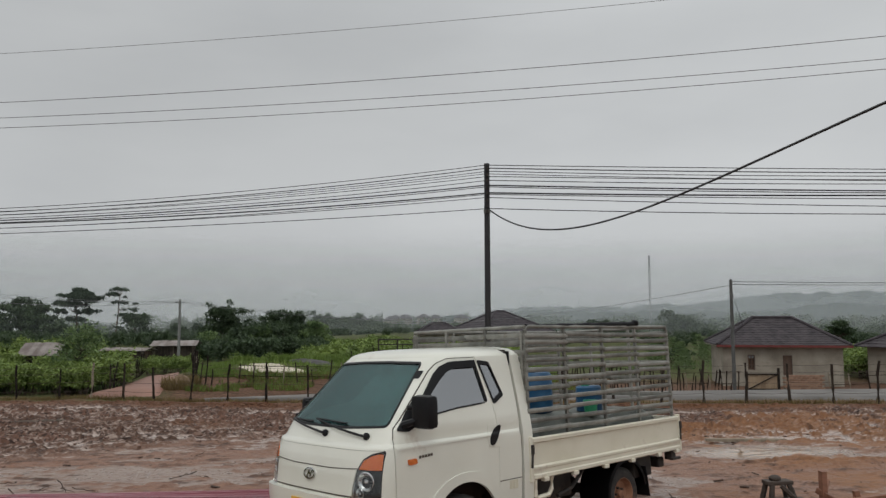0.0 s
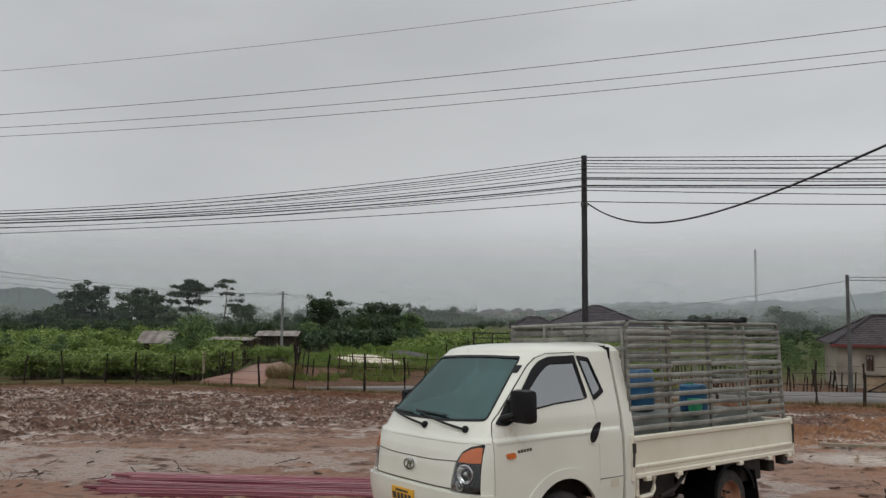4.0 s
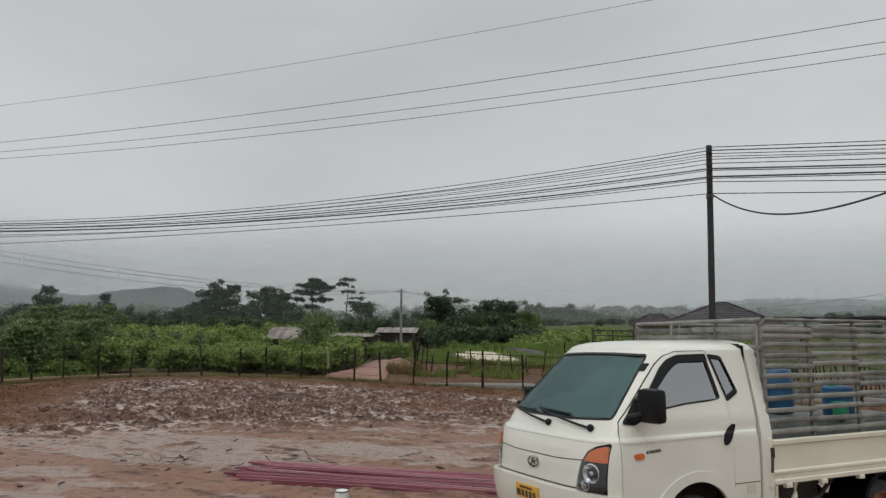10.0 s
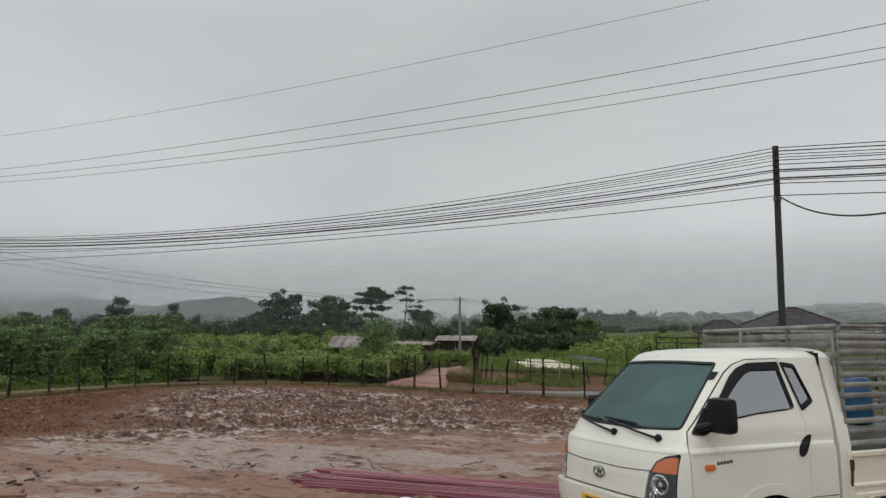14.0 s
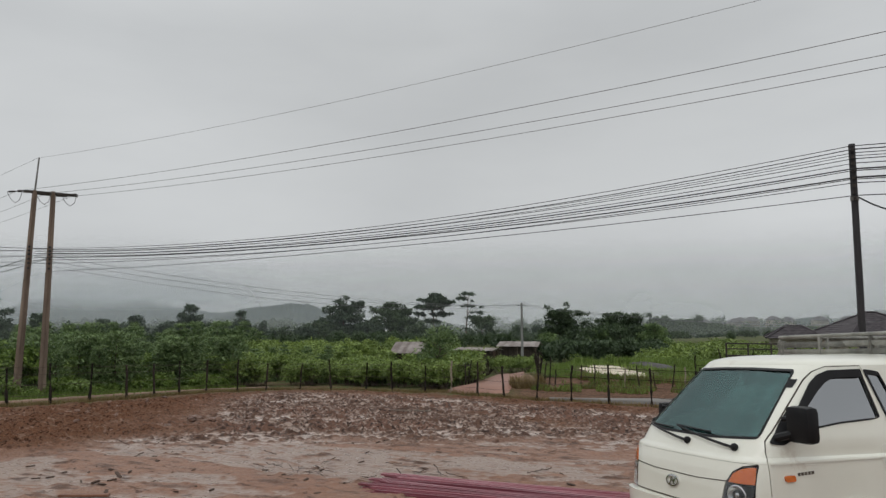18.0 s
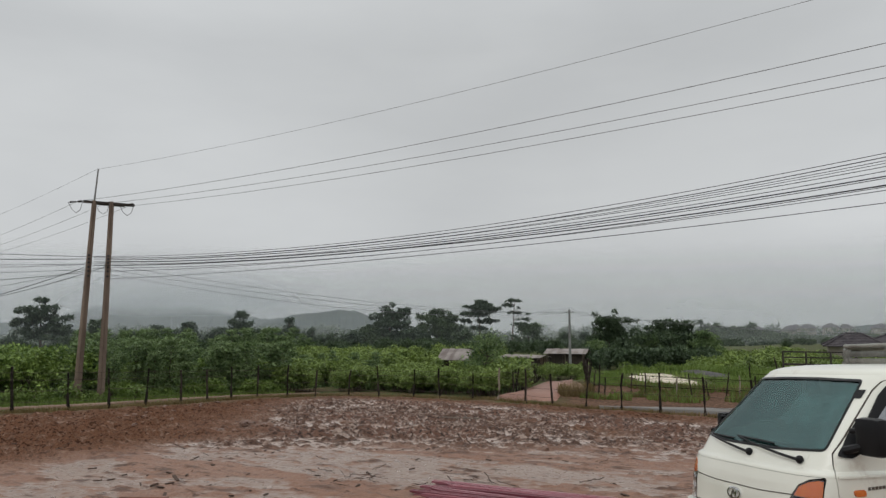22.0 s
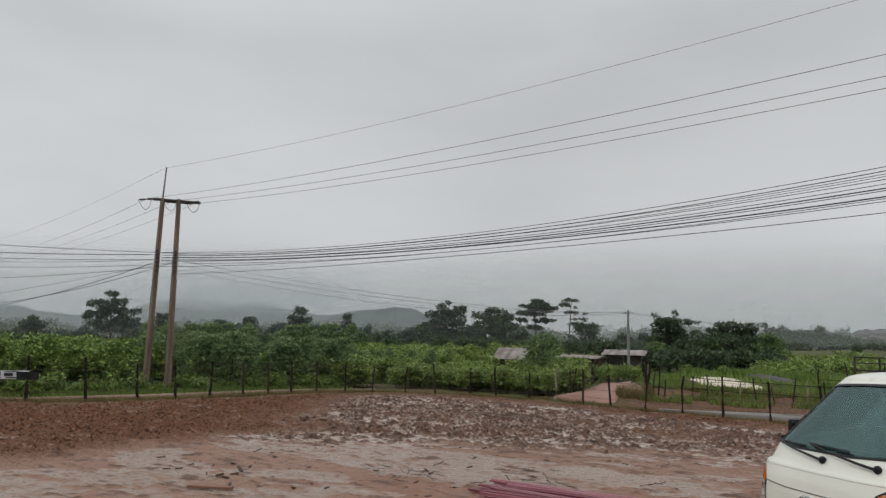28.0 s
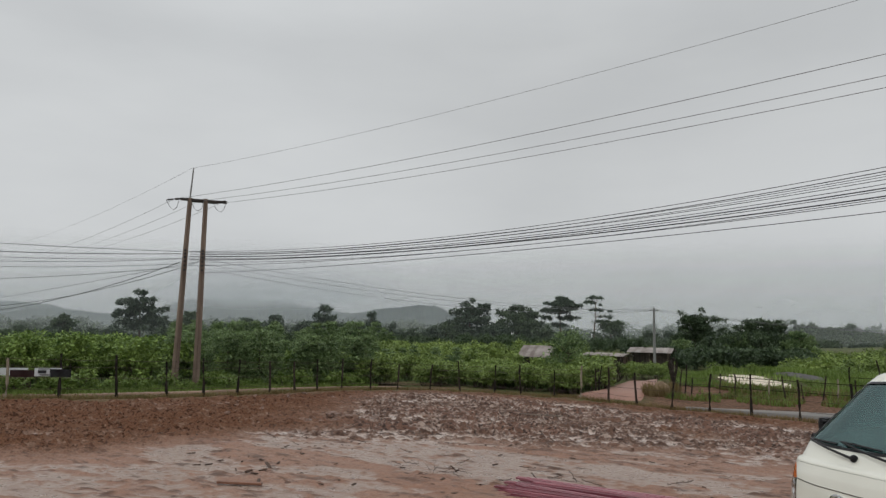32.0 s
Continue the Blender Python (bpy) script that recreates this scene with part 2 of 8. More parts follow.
PAINT = surf("white_truck_paint", (0.69, 0.685, 0.60), (0.76, 0.755, 0.67), 1.5, 0.32, coat=0.6, fine=160, rough_var=0.05, dirt=(0.42, 0.33, 0.25), dirt_amount=0.22, dirt_scale=3)
CREAM = surf("cream_tray_paint", (0.66, 0.62, 0.49), (0.76, 0.72, 0.60), 2.0, 0.42, coat=0.25, fine=120, rough_var=0.1, dirt=(0.34, 0.25, 0.18), dirt_amount=0.3, dirt_scale=4)
BLACK = surf("black_plastic", (0.005, 0.005, 0.006), (0.010, 0.010, 0.011), 5, 0.42, fine=200, bump=0.1, spec=0.22)
RUBBER = surf("tyre_rubber", (0.02, 0.02, 0.02), (0.05, 0.043, 0.038), 9, 0.8, fine=120, bump=0.4, dirt=(0.22, 0.12, 0.075), dirt_amount=0.5, dirt_scale=6)
RUST = surf("rusty_wheel_steel", (0.20, 0.09, 0.05), (0.38, 0.20, 0.12), 9, 0.75, fine=90, bump=0.4)
CHASSIS = surf("chassis_black", (0.015, 0.014, 0.013), (0.05, 0.04, 0.033), 5, 0.75, fine=80, bump=0.2, dirt=(0.2, 0.12, 0.08), dirt_amount=0.3)
GALV = surf("weathered_galvanised_steel", (0.115, 0.114, 0.10), (0.285, 0.28, 0.25), 6, 0.5, metal=0.25, fine=90, bump=0.2, rough_var=0.15, dirt=(0.16, 0.10, 0.065), dirt_amount=0.35, dirt_scale=9, object_var=0.3)
CHROME = surf("chrome", (0.6, 0.6, 0.6), (0.75, 0.75, 0.75), 8, 0.15, metal=1.0)
AMBER = surf("amber_lens", (0.55, 0.12, 0.02), (0.66, 0.17, 0.03), 30, 0.2, coat=0.7)
YELLOW = surf("yellow_plate", (0.72, 0.38, 0.03), (0.78, 0.44, 0.05), 10, 0.4)
DARKBAR = surf("dark_print", (0.05, 0.04, 0.03), (0.09, 0.07, 0.05), 20, 0.6)
SEAT = surf("grey_seat_cloth", (0.06, 0.07, 0.07), (0.12, 0.13, 0.13), 8, 0.9, fine=200, bump=0.3)
FOIL = surf("crumpled_sunshade_film", (0.16, 0.27, 0.26), (0.80, 0.93, 0.89), 14, 0.4, fine=25, bump=0.9)
WINDSHIELD = glass_mat("green_windshield_glass", (0.54, 0.65, 0.64), 0.02, (0.64, 0.80, 0.80), 0.035, 0.85)
SIDEGLASS = glass_mat("grey_side_glass", (0.10, 0.105, 0.11), 0.03, (0.95, 0.97, 1.0), 0.36, 1.1)
LAMPGLASS = glass_mat("clear_lamp_glass", (0.95, 0.96, 0.96), 0.02, (1, 1, 1), 0.01, 0.55)
BLUE = surf("blue_plastic", (0.012, 0.068, 0.155), (0.024, 0.115, 0.235), 4, 0.4, fine=60)
GREENPL = surf("green_plastic", (0.03, 0.30, 0.14), (0.05, 0.40, 0.2), 4, 0.45)
TARP = surf("black_tarpaulin", (0.006, 0.006, 0.007), (0.018, 0.018, 0.02), 12, 0.6, fine=50, bump=0.6, spec=0.15)
GREYTARP = surf("wet_grey_green_tarpaulin", (0.075, 0.085, 0.072), (0.15, 0.16, 0.138), 5, 0.5, fine=50, bump=0.5, dirt=(0.16, 0.10, 0.07), dirt_amount=0.3)
DARKPOLE = surf("dark_tarred_pole", (0.010, 0.010, 0.012), (0.028, 0.027, 0.029), 4, 0.6, fine=50, bump=0.3, stretch=(1, 1, 0.3))
CONCRETE = surf("weathered_concrete_pole", (0.12, 0.085, 0.065), (0.25, 0.185, 0.14), 2.2, 0.85, fine=40, bump=0.4, stretch=(1, 1, 0.25))
SLATEPOLE = surf("dark_grey_concrete_pole", (0.06, 0.06, 0.058), (0.12, 0.12, 0.115), 2.0, 0.85, fine=40, bump=0.3)
GREYPOLE = surf("grey_concrete_pole", (0.16, 0.16, 0.155), (0.26, 0.26, 0.25), 2.0, 0.85, fine=40, bump=0.3)
CABLE = surf("black_cable", (0.012, 0.012, 0.013), (0.022, 0.022, 0.024), 4, 0.55)
CABLE_GREY = surf("grey_conductor", (0.15, 0.15, 0.155), (0.21, 0.21, 0.215), 4, 0.55, metal=0.2)
WOODPOST = surf("dark_fence_wood", (0.016, 0.012, 0.010), (0.055, 0.042, 0.033), 6, 0.9, fine=40, bump=0.6, stretch=(1, 1, 0.2), object_var=0.35, spec=0.2)
PALEPOST = surf("pale_fence_wood", (0.20, 0.16, 0.12), (0.33, 0.28, 0.21), 6, 0.9, fine=40, bump=0.6, stretch=(1, 1, 0.2))
OLDWOOD = surf("weathered_timber", (0.07, 0.055, 0.045), (0.20, 0.165, 0.13), 5, 0.9, fine=40, bump=0.6, stretch=(0.3, 1, 1), object_var=0.2)
DARKWOOD = surf("dark_wet_timber", (0.025, 0.018, 0.014), (0.075, 0.055, 0.043), 5, 0.7, fine=40, bump=0.6, stretch=(0.3, 1, 1), object_var=0.2)
REDWOOD = surf("wet_red_timber", (0.14, 0.06, 0.035), (0.28, 0.13, 0.08), 5, 0.55, fine=40, bump=0.5, stretch=(0.3, 1, 1), object_var=0.2)
WIRE = surf("rusty_wire", (0.05, 0.035, 0.03), (0.09, 0.065, 0.05), 9, 0.8)
PINKMETAL = surf("maroon_painted_steel", (0.17, 0.044, 0.060), (0.32, 0.115, 0.137), 3, 0.35, coat=0.2, fine=30, rough_var=0.1, stretch=(0.2, 1, 1), object_var=0.55, dirt=(0.3, 0.18, 0.13), dirt_amount=0.2)
ROOFTILE = surf("dark_roof_tiles", (0.036, 0.031, 0.036), (0.085, 0.074, 0.078), 2.5, 0.7, fine=30, bump=0.3, object_var=0.15, spec=0.2)
ROOFTIN = surf("rusty_tin_roof", (0.14, 0.108, 0.095), (0.32, 0.285, 0.265), 1.5, 0.65, fine=20, bump=0.2, object_var=0.2)
PLASTER = surf("stained_plaster", (0.215, 0.19, 0.155), (0.37, 0.335, 0.275), 1.2, 0.9, fine=30, bump=0.3, dirt=(0.16, 0.12, 0.09), dirt_amount=0.35, dirt_scale=1.5)
REDTRIM = surf("red_fascia", (0.12, 0.025, 0.022), (0.19, 0.04, 0.034), 3, 0.5)
TANBOARD = surf("tan_gate_board", (0.27, 0.19, 0.12), (0.40, 0.30, 0.20), 5, 0.85, fine=40, bump=0.4, stretch=(1, 1, 0.2), object_var=0.25)
BRICKRED = surf("clay_brick", (0.20, 0.115, 0.08), (0.35, 0.22, 0.15), 5, 0.9, fine=30, bump=0.5, object_var=0.4)
DOORWOOD = surf("brown_door", (0.06, 0.035, 0.025), (0.12, 0.075, 0.05), 3, 0.6, stretch=(1, 1, 0.2))
BARK = surf("bark", (0.05, 0.04, 0.03), (0.13, 0.10, 0.08), 6, 0.95, fine=30, bump=0.8, stretch=(1, 1, 0.3))
PINEBARK = surf("pine_bark", (0.09, 0.065, 0.05), (0.19, 0.14, 0.11), 6, 0.95, fine=30, bump=0.8, stretch=(1, 1, 0.3))
SAND = surf("pale_sand", (0.46, 0.40, 0.31), (0.60, 0.53, 0.43), 1.5, 0.95, fine=30, bump=0.5)
GRAVEL = surf("grey_gravel", (0.05, 0.046, 0.046), (0.10, 0.094, 0.09), 6, 0.95, fine=40, bump=0.8)
ASPHALT = surf("wet_grey_road", (0.12, 0.112, 0.104), (0.20, 0.186, 0.172), 0.7, 0.72, spec=0.25, fine=30, bump=0.2, rough_var=0.15, dirt=(0.27, 0.18, 0.13), dirt_amount=0.35, dirt_scale=0.5)
DIRTROAD = surf("red_dirt_road", (0.185, 0.083, 0.054), (0.275, 0.14, 0.10), 0.5, 0.6, fine=12, bump=0.6, rough_var=0.2)
PALEDIRT = surf("pale_dirt_track", (0.17, 0.10, 0.068), (0.26, 0.165, 0.118), 0.5, 0.65, fine=12, bump=0.5, rough_var=0.2)
WHITECAN = surf("white_paint_can", (0.7, 0.7, 0.7), (0.8, 0.8, 0.8), 8, 0.35, fine=80)
SIGNWHITE = surf("white_banner", (0.68, 0.69, 0.70), (0.78, 0.78, 0.79), 3, 0.5)
SIGNRED = surf("maroon_banner", (0.030, 0.010, 0.012), (0.060, 0.018, 0.020), 3, 0.5)
SIGNBLACK = surf("black_banner", (0.015, 0.015, 0.018), (0.03, 0.03, 0.034), 3, 0.5)
DRYSTRAW = surf("dry_straw_and_earth", (0.10, 0.062, 0.036), (0.25, 0.175, 0.11), 5.0, 0.95, fine=30, bump=0.9, stretch=(1, 1, 0.35))
CLOD = surf("wet_clod", (0.10, 0.05, 0.032), (0.22, 0.125, 0.085), 6, 0.5, fine=30, bump=0.8, object_var=0.3)
TWIG = surf("dead_twig", (0.030, 0.018, 0.013), (0.10, 0.060, 0.042), 8, 0.8)
L_CASSAVA = leaf_mat("cassava_leaf", (0.038, 0.074, 0.018), (0.315, 0.41, 0.105))
L_HEDGE = leaf_mat("hedge_leaf", (0.050, 0.100, 0.020), (0.37, 0.50, 0.125))
L_DARK = leaf_mat("dark_broad_leaf", (0.026, 0.046, 0.024), (0.085, 0.125, 0.056))
L_PINE = leaf_mat("pine_needles", (0.026, 0.045, 0.028), (0.078, 0.112, 0.066))
L_GRASS = leaf_mat("grass_blade", (0.075, 0.13, 0.022), (0.22, 0.30, 0.07), 0.5)
L_DRY = leaf_mat("dry_grass_blade", (0.12, 0.085, 0.03), (0.24, 0.18, 0.08), 0.7)
L_SAPLING = leaf_mat("sapling_leaf", (0.046, 0.086, 0.034), (0.265, 0.36, 0.14))

# ---- the ground: one sheet, falling gently away from the camera, then level ----
def lie(x, y):
    """The ground's broad height, without ruts."""
    x, y = np.asarray(x, float), np.asarray(y, float)
    yy = np.where(y < 28, np.maximum(y, -6), 28 + 9 * (1 - np.exp(-np.maximum(y - 28, 0) / 9)))
    z = 0.36 + 0.008 * np.clip(x, -35, 30) - 0.05 * yy
    mound = 0.50 * np.exp(-(((x + 9) / 6.5) ** 2 + ((y - 40.5) / 4.5) ** 2))
    bank = 0.30 * smooth(29, 32, y) * smooth(-16.5, -13.5, x) * smooth(2, -4, x) + 0.34 * smooth(32.5, 34.0, y) * smooth(60, 46, y) * smooth(-12.4, -11.0, x) * smooth(8, 4, x)
    dip = -0.5 * smooth(30, 37, y) * smooth(6, 12, x)
    far = -0.022 * np.maximum(np.hypot(x, y) - 120, 0)
    return z + mound + bank + dip + far


def at_ground(x, y, dz=0.0):
    return (x, y, float(lie(x, y)) + dz)


_lattice = np.random.RandomState(7).rand(256, 256)


def vnoise(x, y):
    """Smooth value noise, 0 to 1."""
    xi, yi = np.floor(x).astype(int), np.floor(y).astype(int)
    fx, fy = x - xi, y - yi
    fx, fy = fx * fx * (3 - 2 * fx), fy * fy * (3 - 2 * fy)
    g = lambda i, j: _lattice[i & 255, j & 255]
    return lerp(lerp(g(xi, yi), g(xi + 1, yi), fx), lerp(g(xi, yi + 1), g(xi + 1, yi + 1), fx), fy)


def fbm(x, y, octaves=4, gain=0.5):
    v, a, tot = 0.0, 1.0, 0.0
    for k in range(octaves):
        v = v + a * vnoise(x * 2 ** k + 17.3 * k, y * 2 ** k + 9.1 * k)
        tot += a
        a *= gain
    return v / tot


# the fence line, walked from the right round to the left
FENCE = [(24.0, 23.4), (14.2, 24.6), (8.6, 25.2), (0.0, 26.4), (-6.7, 27.8), (-11.0, 29.0), (-15.4, 30.4), (-19.3, 30.4), (-23.0, 28.2), (-24.0, 24.7), (-23.6, 20.5),
         (-23.3, 16.5), (-23.7, 12.8), (-25.0, 10.6), (-29.0, 6.0)]


def fence_gap(x, y):
    """Metres inside the fence line (negative outside)."""
    best = np.full(np.shape(x), 1e9)
    sign = np.ones(np.shape(x))
    for (ax, ay), (bx, by) in zip(FENCE, FENCE[1:]):
        dx, dy = bx - ax, by - ay
        t = np.clip(((x - ax) * dx + (y - ay) * dy) / (dx * dx + dy * dy), 0, 1)
        d = np.hypot(x - ax - t * dx, y - ay - t * dy)
        s = np.where(dx * (y - ay) - dy * (x - ax) > 0, 1.0, -1.0)
        m = d < best
        best, sign = np.where(m, d, best), np.where(m, s, sign)
    return best * sign


def spread(a, b, step, lo, hi, grow=1.22, back=1.22):
    mid = list(np.arange(a, b + 1e-6, step))
    up, s = [], step
    while (up[-1] if up else b) < hi:
        s *= grow
        up.append((up[-1] if up else mid[-1]) + s)
    dn, s = [], step
    while (dn[-1] if dn else a) > lo:
        s *= back
        dn.append((dn[-1] if dn else a) - s)
    return np.array(dn[::-1] + mid + up)


gx, gy = spread(-27, 15, 0.056, -2500, 2500), spread(3.5, 28, 0.052, -400, 3000, 1.22, 1.06)
X, Y = np.meshgrid(gx, gy)
inside = smooth(0.0, 1.2, fence_gap(X, Y))
# churned band across the lot, brown tilled earth towards the left, smooth slick mud in front
edge = X + 13.4 + 0.75 * np.maximum(Y - 12.5, 0) + 5 * (fbm(X * 0.3, Y * 0.3, 3) - 0.5)
brown = np.maximum(smooth(2.0, -1.6, edge),
                   smooth(3.2, 1.2, fence_gap(X, Y) + 2.4 * (fbm(X * 0.5 + 9, Y * 0.5, 3) - 0.5)))
brown = np.maximum(brown, 0.85 * np.exp(-(((X + 7.4) / 2.0) ** 2 + ((Y - 20.0 + 0.45 * (X + 7.4)) / 1.3) ** 2) ** 1.5) * smooth(0.36, 0.5, fbm(X * 0.9, Y * 0.9, 3)))
near_edge = np.interp(X, [-18, -12.6, -9, -5.7, 0, 6, 14], [8, 11, 14.0, 15.8, 16.2, 15.2, 13.5])
churn = smooth(-1.2, 1.4, Y - near_edge + 3.2 * (fbm(X * 0.35 + 5, Y * 0.35, 3) - 0.5)) * (1 - brown)
patch = smooth(0.46, 0.62, fbm(X * 0.30 + 3, Y * 0.42 + 8, 4))
n0 = fbm(X * 0.45 + 21, Y * 0.5, 4, 0.55)
n1 = fbm(X * 1.1, Y * 1.4 + 5, 5, 0.55)
n2 = fbm(X * 4.2 + 60, Y * 5.0, 3, 0.6)
n3 = fbm(X * 7.0 + 13, Y * 8.0, 2, 0.6)
n4 = fbm(X * 3.6 + 1.2 * Y + 41, Y * 6.0 - 0.8 * X, 2, 0.6)
ridge = 1 - np.abs(2 * fbm(X * 0.9 + 0.5 * Y + 31, Y * 1.3, 4, 0.55) - 1)
streak = 1 - np.abs(2 * fbm(X * 0.8 + 7, Y * 2.6 + 0.5 * X, 4, 0.55) - 1)
ruts = 0.05 * np.sin((Y + 0.25 * X) * 5.5 + 5 * fbm(X * 0.25, Y * 0.3, 2)) * smooth(0.4, 0.62, fbm(X * 0.18 + 70, Y * 0.18, 2))
lump, crumb = smooth(0.50, 0.60, n2), smooth(0.52, 0.66, n3)
broad_ = fbm(X * 0.38 + 90, Y * 0.6 + 12, 4, 0.55)
isle = smooth(0.45, 0.56, fbm(X * 0.34 + 47 + 0.6 * n1, Y * 0.72 + 5 + 0.8 * n1, 5, 0.6))
slick = isle * 0.030 - 0.013 + (n0 - 0.5) * 0.03 + (n1 - 0.5) * 0.025 + (n2 - 0.5) * 0.030 + (n3 - 0.5) * 0.020 + 0.022 * smooth(0.92, 0.99, streak)
clumps = (broad_ - 0.5) * 0.13 + (n1 - 0.5) * 0.14 + lump * 0.075 + crumb * 0.070 + (ridge - 0.85) * 0.08 + 0.5 * ruts - 0.055
tilled = (n1 - 0.5) * 0.16 + lump * 0.06 + crumb * 0.06 + (broad_ - 0.5) * 0.12 - 0.04
rel = lerp(lerp(slick, clumps, churn), tilled, brown)
# the broad shallow puddle and the ploughed-up orange ridges beside it
puddle = np.exp(-(((X - 5.9) / 1.35) ** 2 + ((Y - 13.55 - 0.08 * (X - 5.9)) / 0.75) ** 2) ** 2)
along, across = (X - 6.3) + 0.5 * (Y - 12.3), (Y - 12.3) - 0.30 * (X - 6.3)
orange = np.exp(-(along / 1.5) ** 2 - (across / 0.65) ** 2)
ruddy = 0.75 * smooth(1.5, 5.5, X) * smooth(25, 21, Y) * smooth(0.36, 0.55, n0)
rel += orange * (0.12 * smooth(0.70, 0.97, 1 - np.abs(2 * fbm(along * 0.6 + 3, across * 4.2 + 9, 3) - 1)) - 0.015)
rel = lerp(rel, -0.09, np.clip(puddle * 1.15 - orange * 0.5, 0, 1))
bits = 0.75 * smooth(0.68, 0.74, n4) * smooth(0.35, 0.55, n1) * (1 - puddle) * (1 - brown)
rel += 0.018 * bits
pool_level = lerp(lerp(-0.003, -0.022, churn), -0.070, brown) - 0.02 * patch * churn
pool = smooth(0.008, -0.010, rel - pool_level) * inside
rel = np.maximum(rel, pool_level - 0.006 * (n3 - 0.3))
bare = np.maximum(smooth(-13, -10.5, X) * smooth(8, 5, X) * smooth(35.0, 34.2, Y), smooth(6, 9, X) * smooth(34, 28, X) * smooth(48, 40, Y)) + 0.7 * smooth(0.45, 0.6, n1) * smooth(40, 33, Y)
bare = np.clip(bare, 0, 1)
low = fbm(X * 0.08 + 11, Y * 0.1, 3) - 0.5
near = np.clip(1 - np.maximum(np.maximum(X - 18, -29 - X), np.maximum(Y - 34, 3 - Y)) / 6, 0, 1)
Z = lie(X, Y) + rel * inside * near + (1 - inside) * near * 0.10 * (n1 - 0.5) + low * 0.05 * near
v = np.stack([X, Y, Z], -1).reshape(-1, 3)
ny, nx = X.shape
i = (np.arange(ny - 1)[:, None] * nx + np.arange(nx - 1)[None]).ravel()
GROUND = bpy.data.materials.new("red_clay_and_grass_ground")
ground = from_arrays("ground", v, np.stack([i, i + 1, i + nx + 1, i + nx], 1), GROUND, soft=True)
tagged(ground, "wet churned red clay lot with puddles and ruts, grass beyond", "ground", kind="structure")
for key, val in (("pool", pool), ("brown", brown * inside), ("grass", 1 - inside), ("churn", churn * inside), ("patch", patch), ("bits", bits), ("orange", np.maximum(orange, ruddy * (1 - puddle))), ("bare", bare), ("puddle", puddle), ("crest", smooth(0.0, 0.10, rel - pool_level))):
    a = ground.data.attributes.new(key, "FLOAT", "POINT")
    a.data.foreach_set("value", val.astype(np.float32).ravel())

GROUND.use_nodes = True
n, l = GROUND.node_tree.nodes, GROUND.node_tree.links
bs = n["Principled BSDF"]


def attr(key):
    a = n.new("ShaderNodeAttribute")
    a.attribute_name = key
    return a.outputs["Fac"]


def blend(fac, a, b):
    m = n.new("ShaderNodeMix")
    m.data_type = "RGBA"
    l.new(fac, m.inputs["Factor"])
    for s, v in (("A", a), ("B", b)):
        if isinstance(v, tuple):
            m.inputs[s].default_value = (*v, 1)
        else:
            l.new(v, m.inputs[s])
    return m.outputs["Result"]


def blend_v(fac, a, b):
    m = n.new("ShaderNodeMix")
    l.new(fac, m.inputs["Factor"])
    for s, v in (("A", a), ("B", b)):
        if isinstance(v, (int, float)):
            m.inputs[s].default_value = v
        else:
            l.new(v, m.inputs[s])
    return m.outputs["Result"]


def tex(scale, detail=5, rough=0.55, lo=0.34, hi=0.66):
    t = n.new("ShaderNodeTexNoise")
    t.inputs["Scale"].default_value, t.inputs["Detail"].default_value, t.inputs["Roughness"].default_value = scale, detail, rough
    l.new(g_tc.outputs["Object"], t.inputs["Vector"])
    r = n.new("ShaderNodeValToRGB")
    r.color_ramp.elements[0].position, r.color_ramp.elements[1].position = lo, hi
    l.new(t.outputs["Fac"], r.inputs[0])
    return r.outputs[0]


g_tc = n.new("ShaderNodeTexCoord")
grain, broad, speck = tex(7), tex(0.6, 6), tex(30, 3)
# crisp: hard-edged dark stipple; in the churn it paints fine shade among the clods
crisp, fleck = tex(9, 4, 0.6, 0.53, 0.59), tex(5.5, 5, 0.65, 0.615, 0.645)
g_map = n.new("ShaderNodeMapping")
g_map.inputs["Scale"].default_value = (0.55, 1.5, 1.0)
l.new(g_tc.outputs["Object"], g_map.inputs["Vector"])


def drawn(scale, lo, hi):
    """Streaks drawn out sideways."""
    t = n.new("ShaderNodeTexNoise")
    t.inputs["Scale"].default_value, t.inputs["Detail"].default_value, t.inputs["Roughness"].default_value = scale, 9, 0.68
    l.new(g_map.outputs[0], t.inputs["Vector"])
    r = n.new("ShaderNodeValToRGB")
    r.color_ramp.elements[0].position, r.color_ramp.elements[1].position = lo, hi
    l.new(t.outputs["Fac"], r.inputs[0])
    return r.outputs[0]


# the first streaks mask the pale wet gleam painted on churned mud
painted_gleam, scuff, dry = drawn(3.6, 0.535, 0.585), drawn(1.5, 0.545, 0.60), drawn(3.4, 0.57, 0.62)
# pale wet clay film; its light tone also carries some sky sheen
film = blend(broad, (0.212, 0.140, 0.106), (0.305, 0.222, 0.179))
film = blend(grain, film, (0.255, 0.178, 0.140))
film = blend(fleck, film, blend(speck, (0.085, 0.044, 0.03), (0.16, 0.09, 0.064)))
hump = blend(speck, blend(grain, (0.16, 0.080, 0.052), (0.228, 0.126, 0.087)), (0.295, 0.183, 0.135))
hump = blend(attr("patch"), hump, blend(grain, (0.18, 0.092, 0.060), (0.27, 0.155, 0.108)))
clods = blend(speck, (0.055, 0.028, 0.018), (0.158, 0.089, 0.063))
clods = blend(attr("patch"), clods, blend(grain, (0.11, 0.054, 0.036), (0.17, 0.095, 0.068)))
hump = blend(fleck, hump, (0.085, 0.042, 0.028))
hump = blend(scuff, hump, blend(speck, (0.095, 0.052, 0.036), (0.16, 0.092, 0.066)))
film = blend(dry, film, (0.19, 0.118, 0.086))
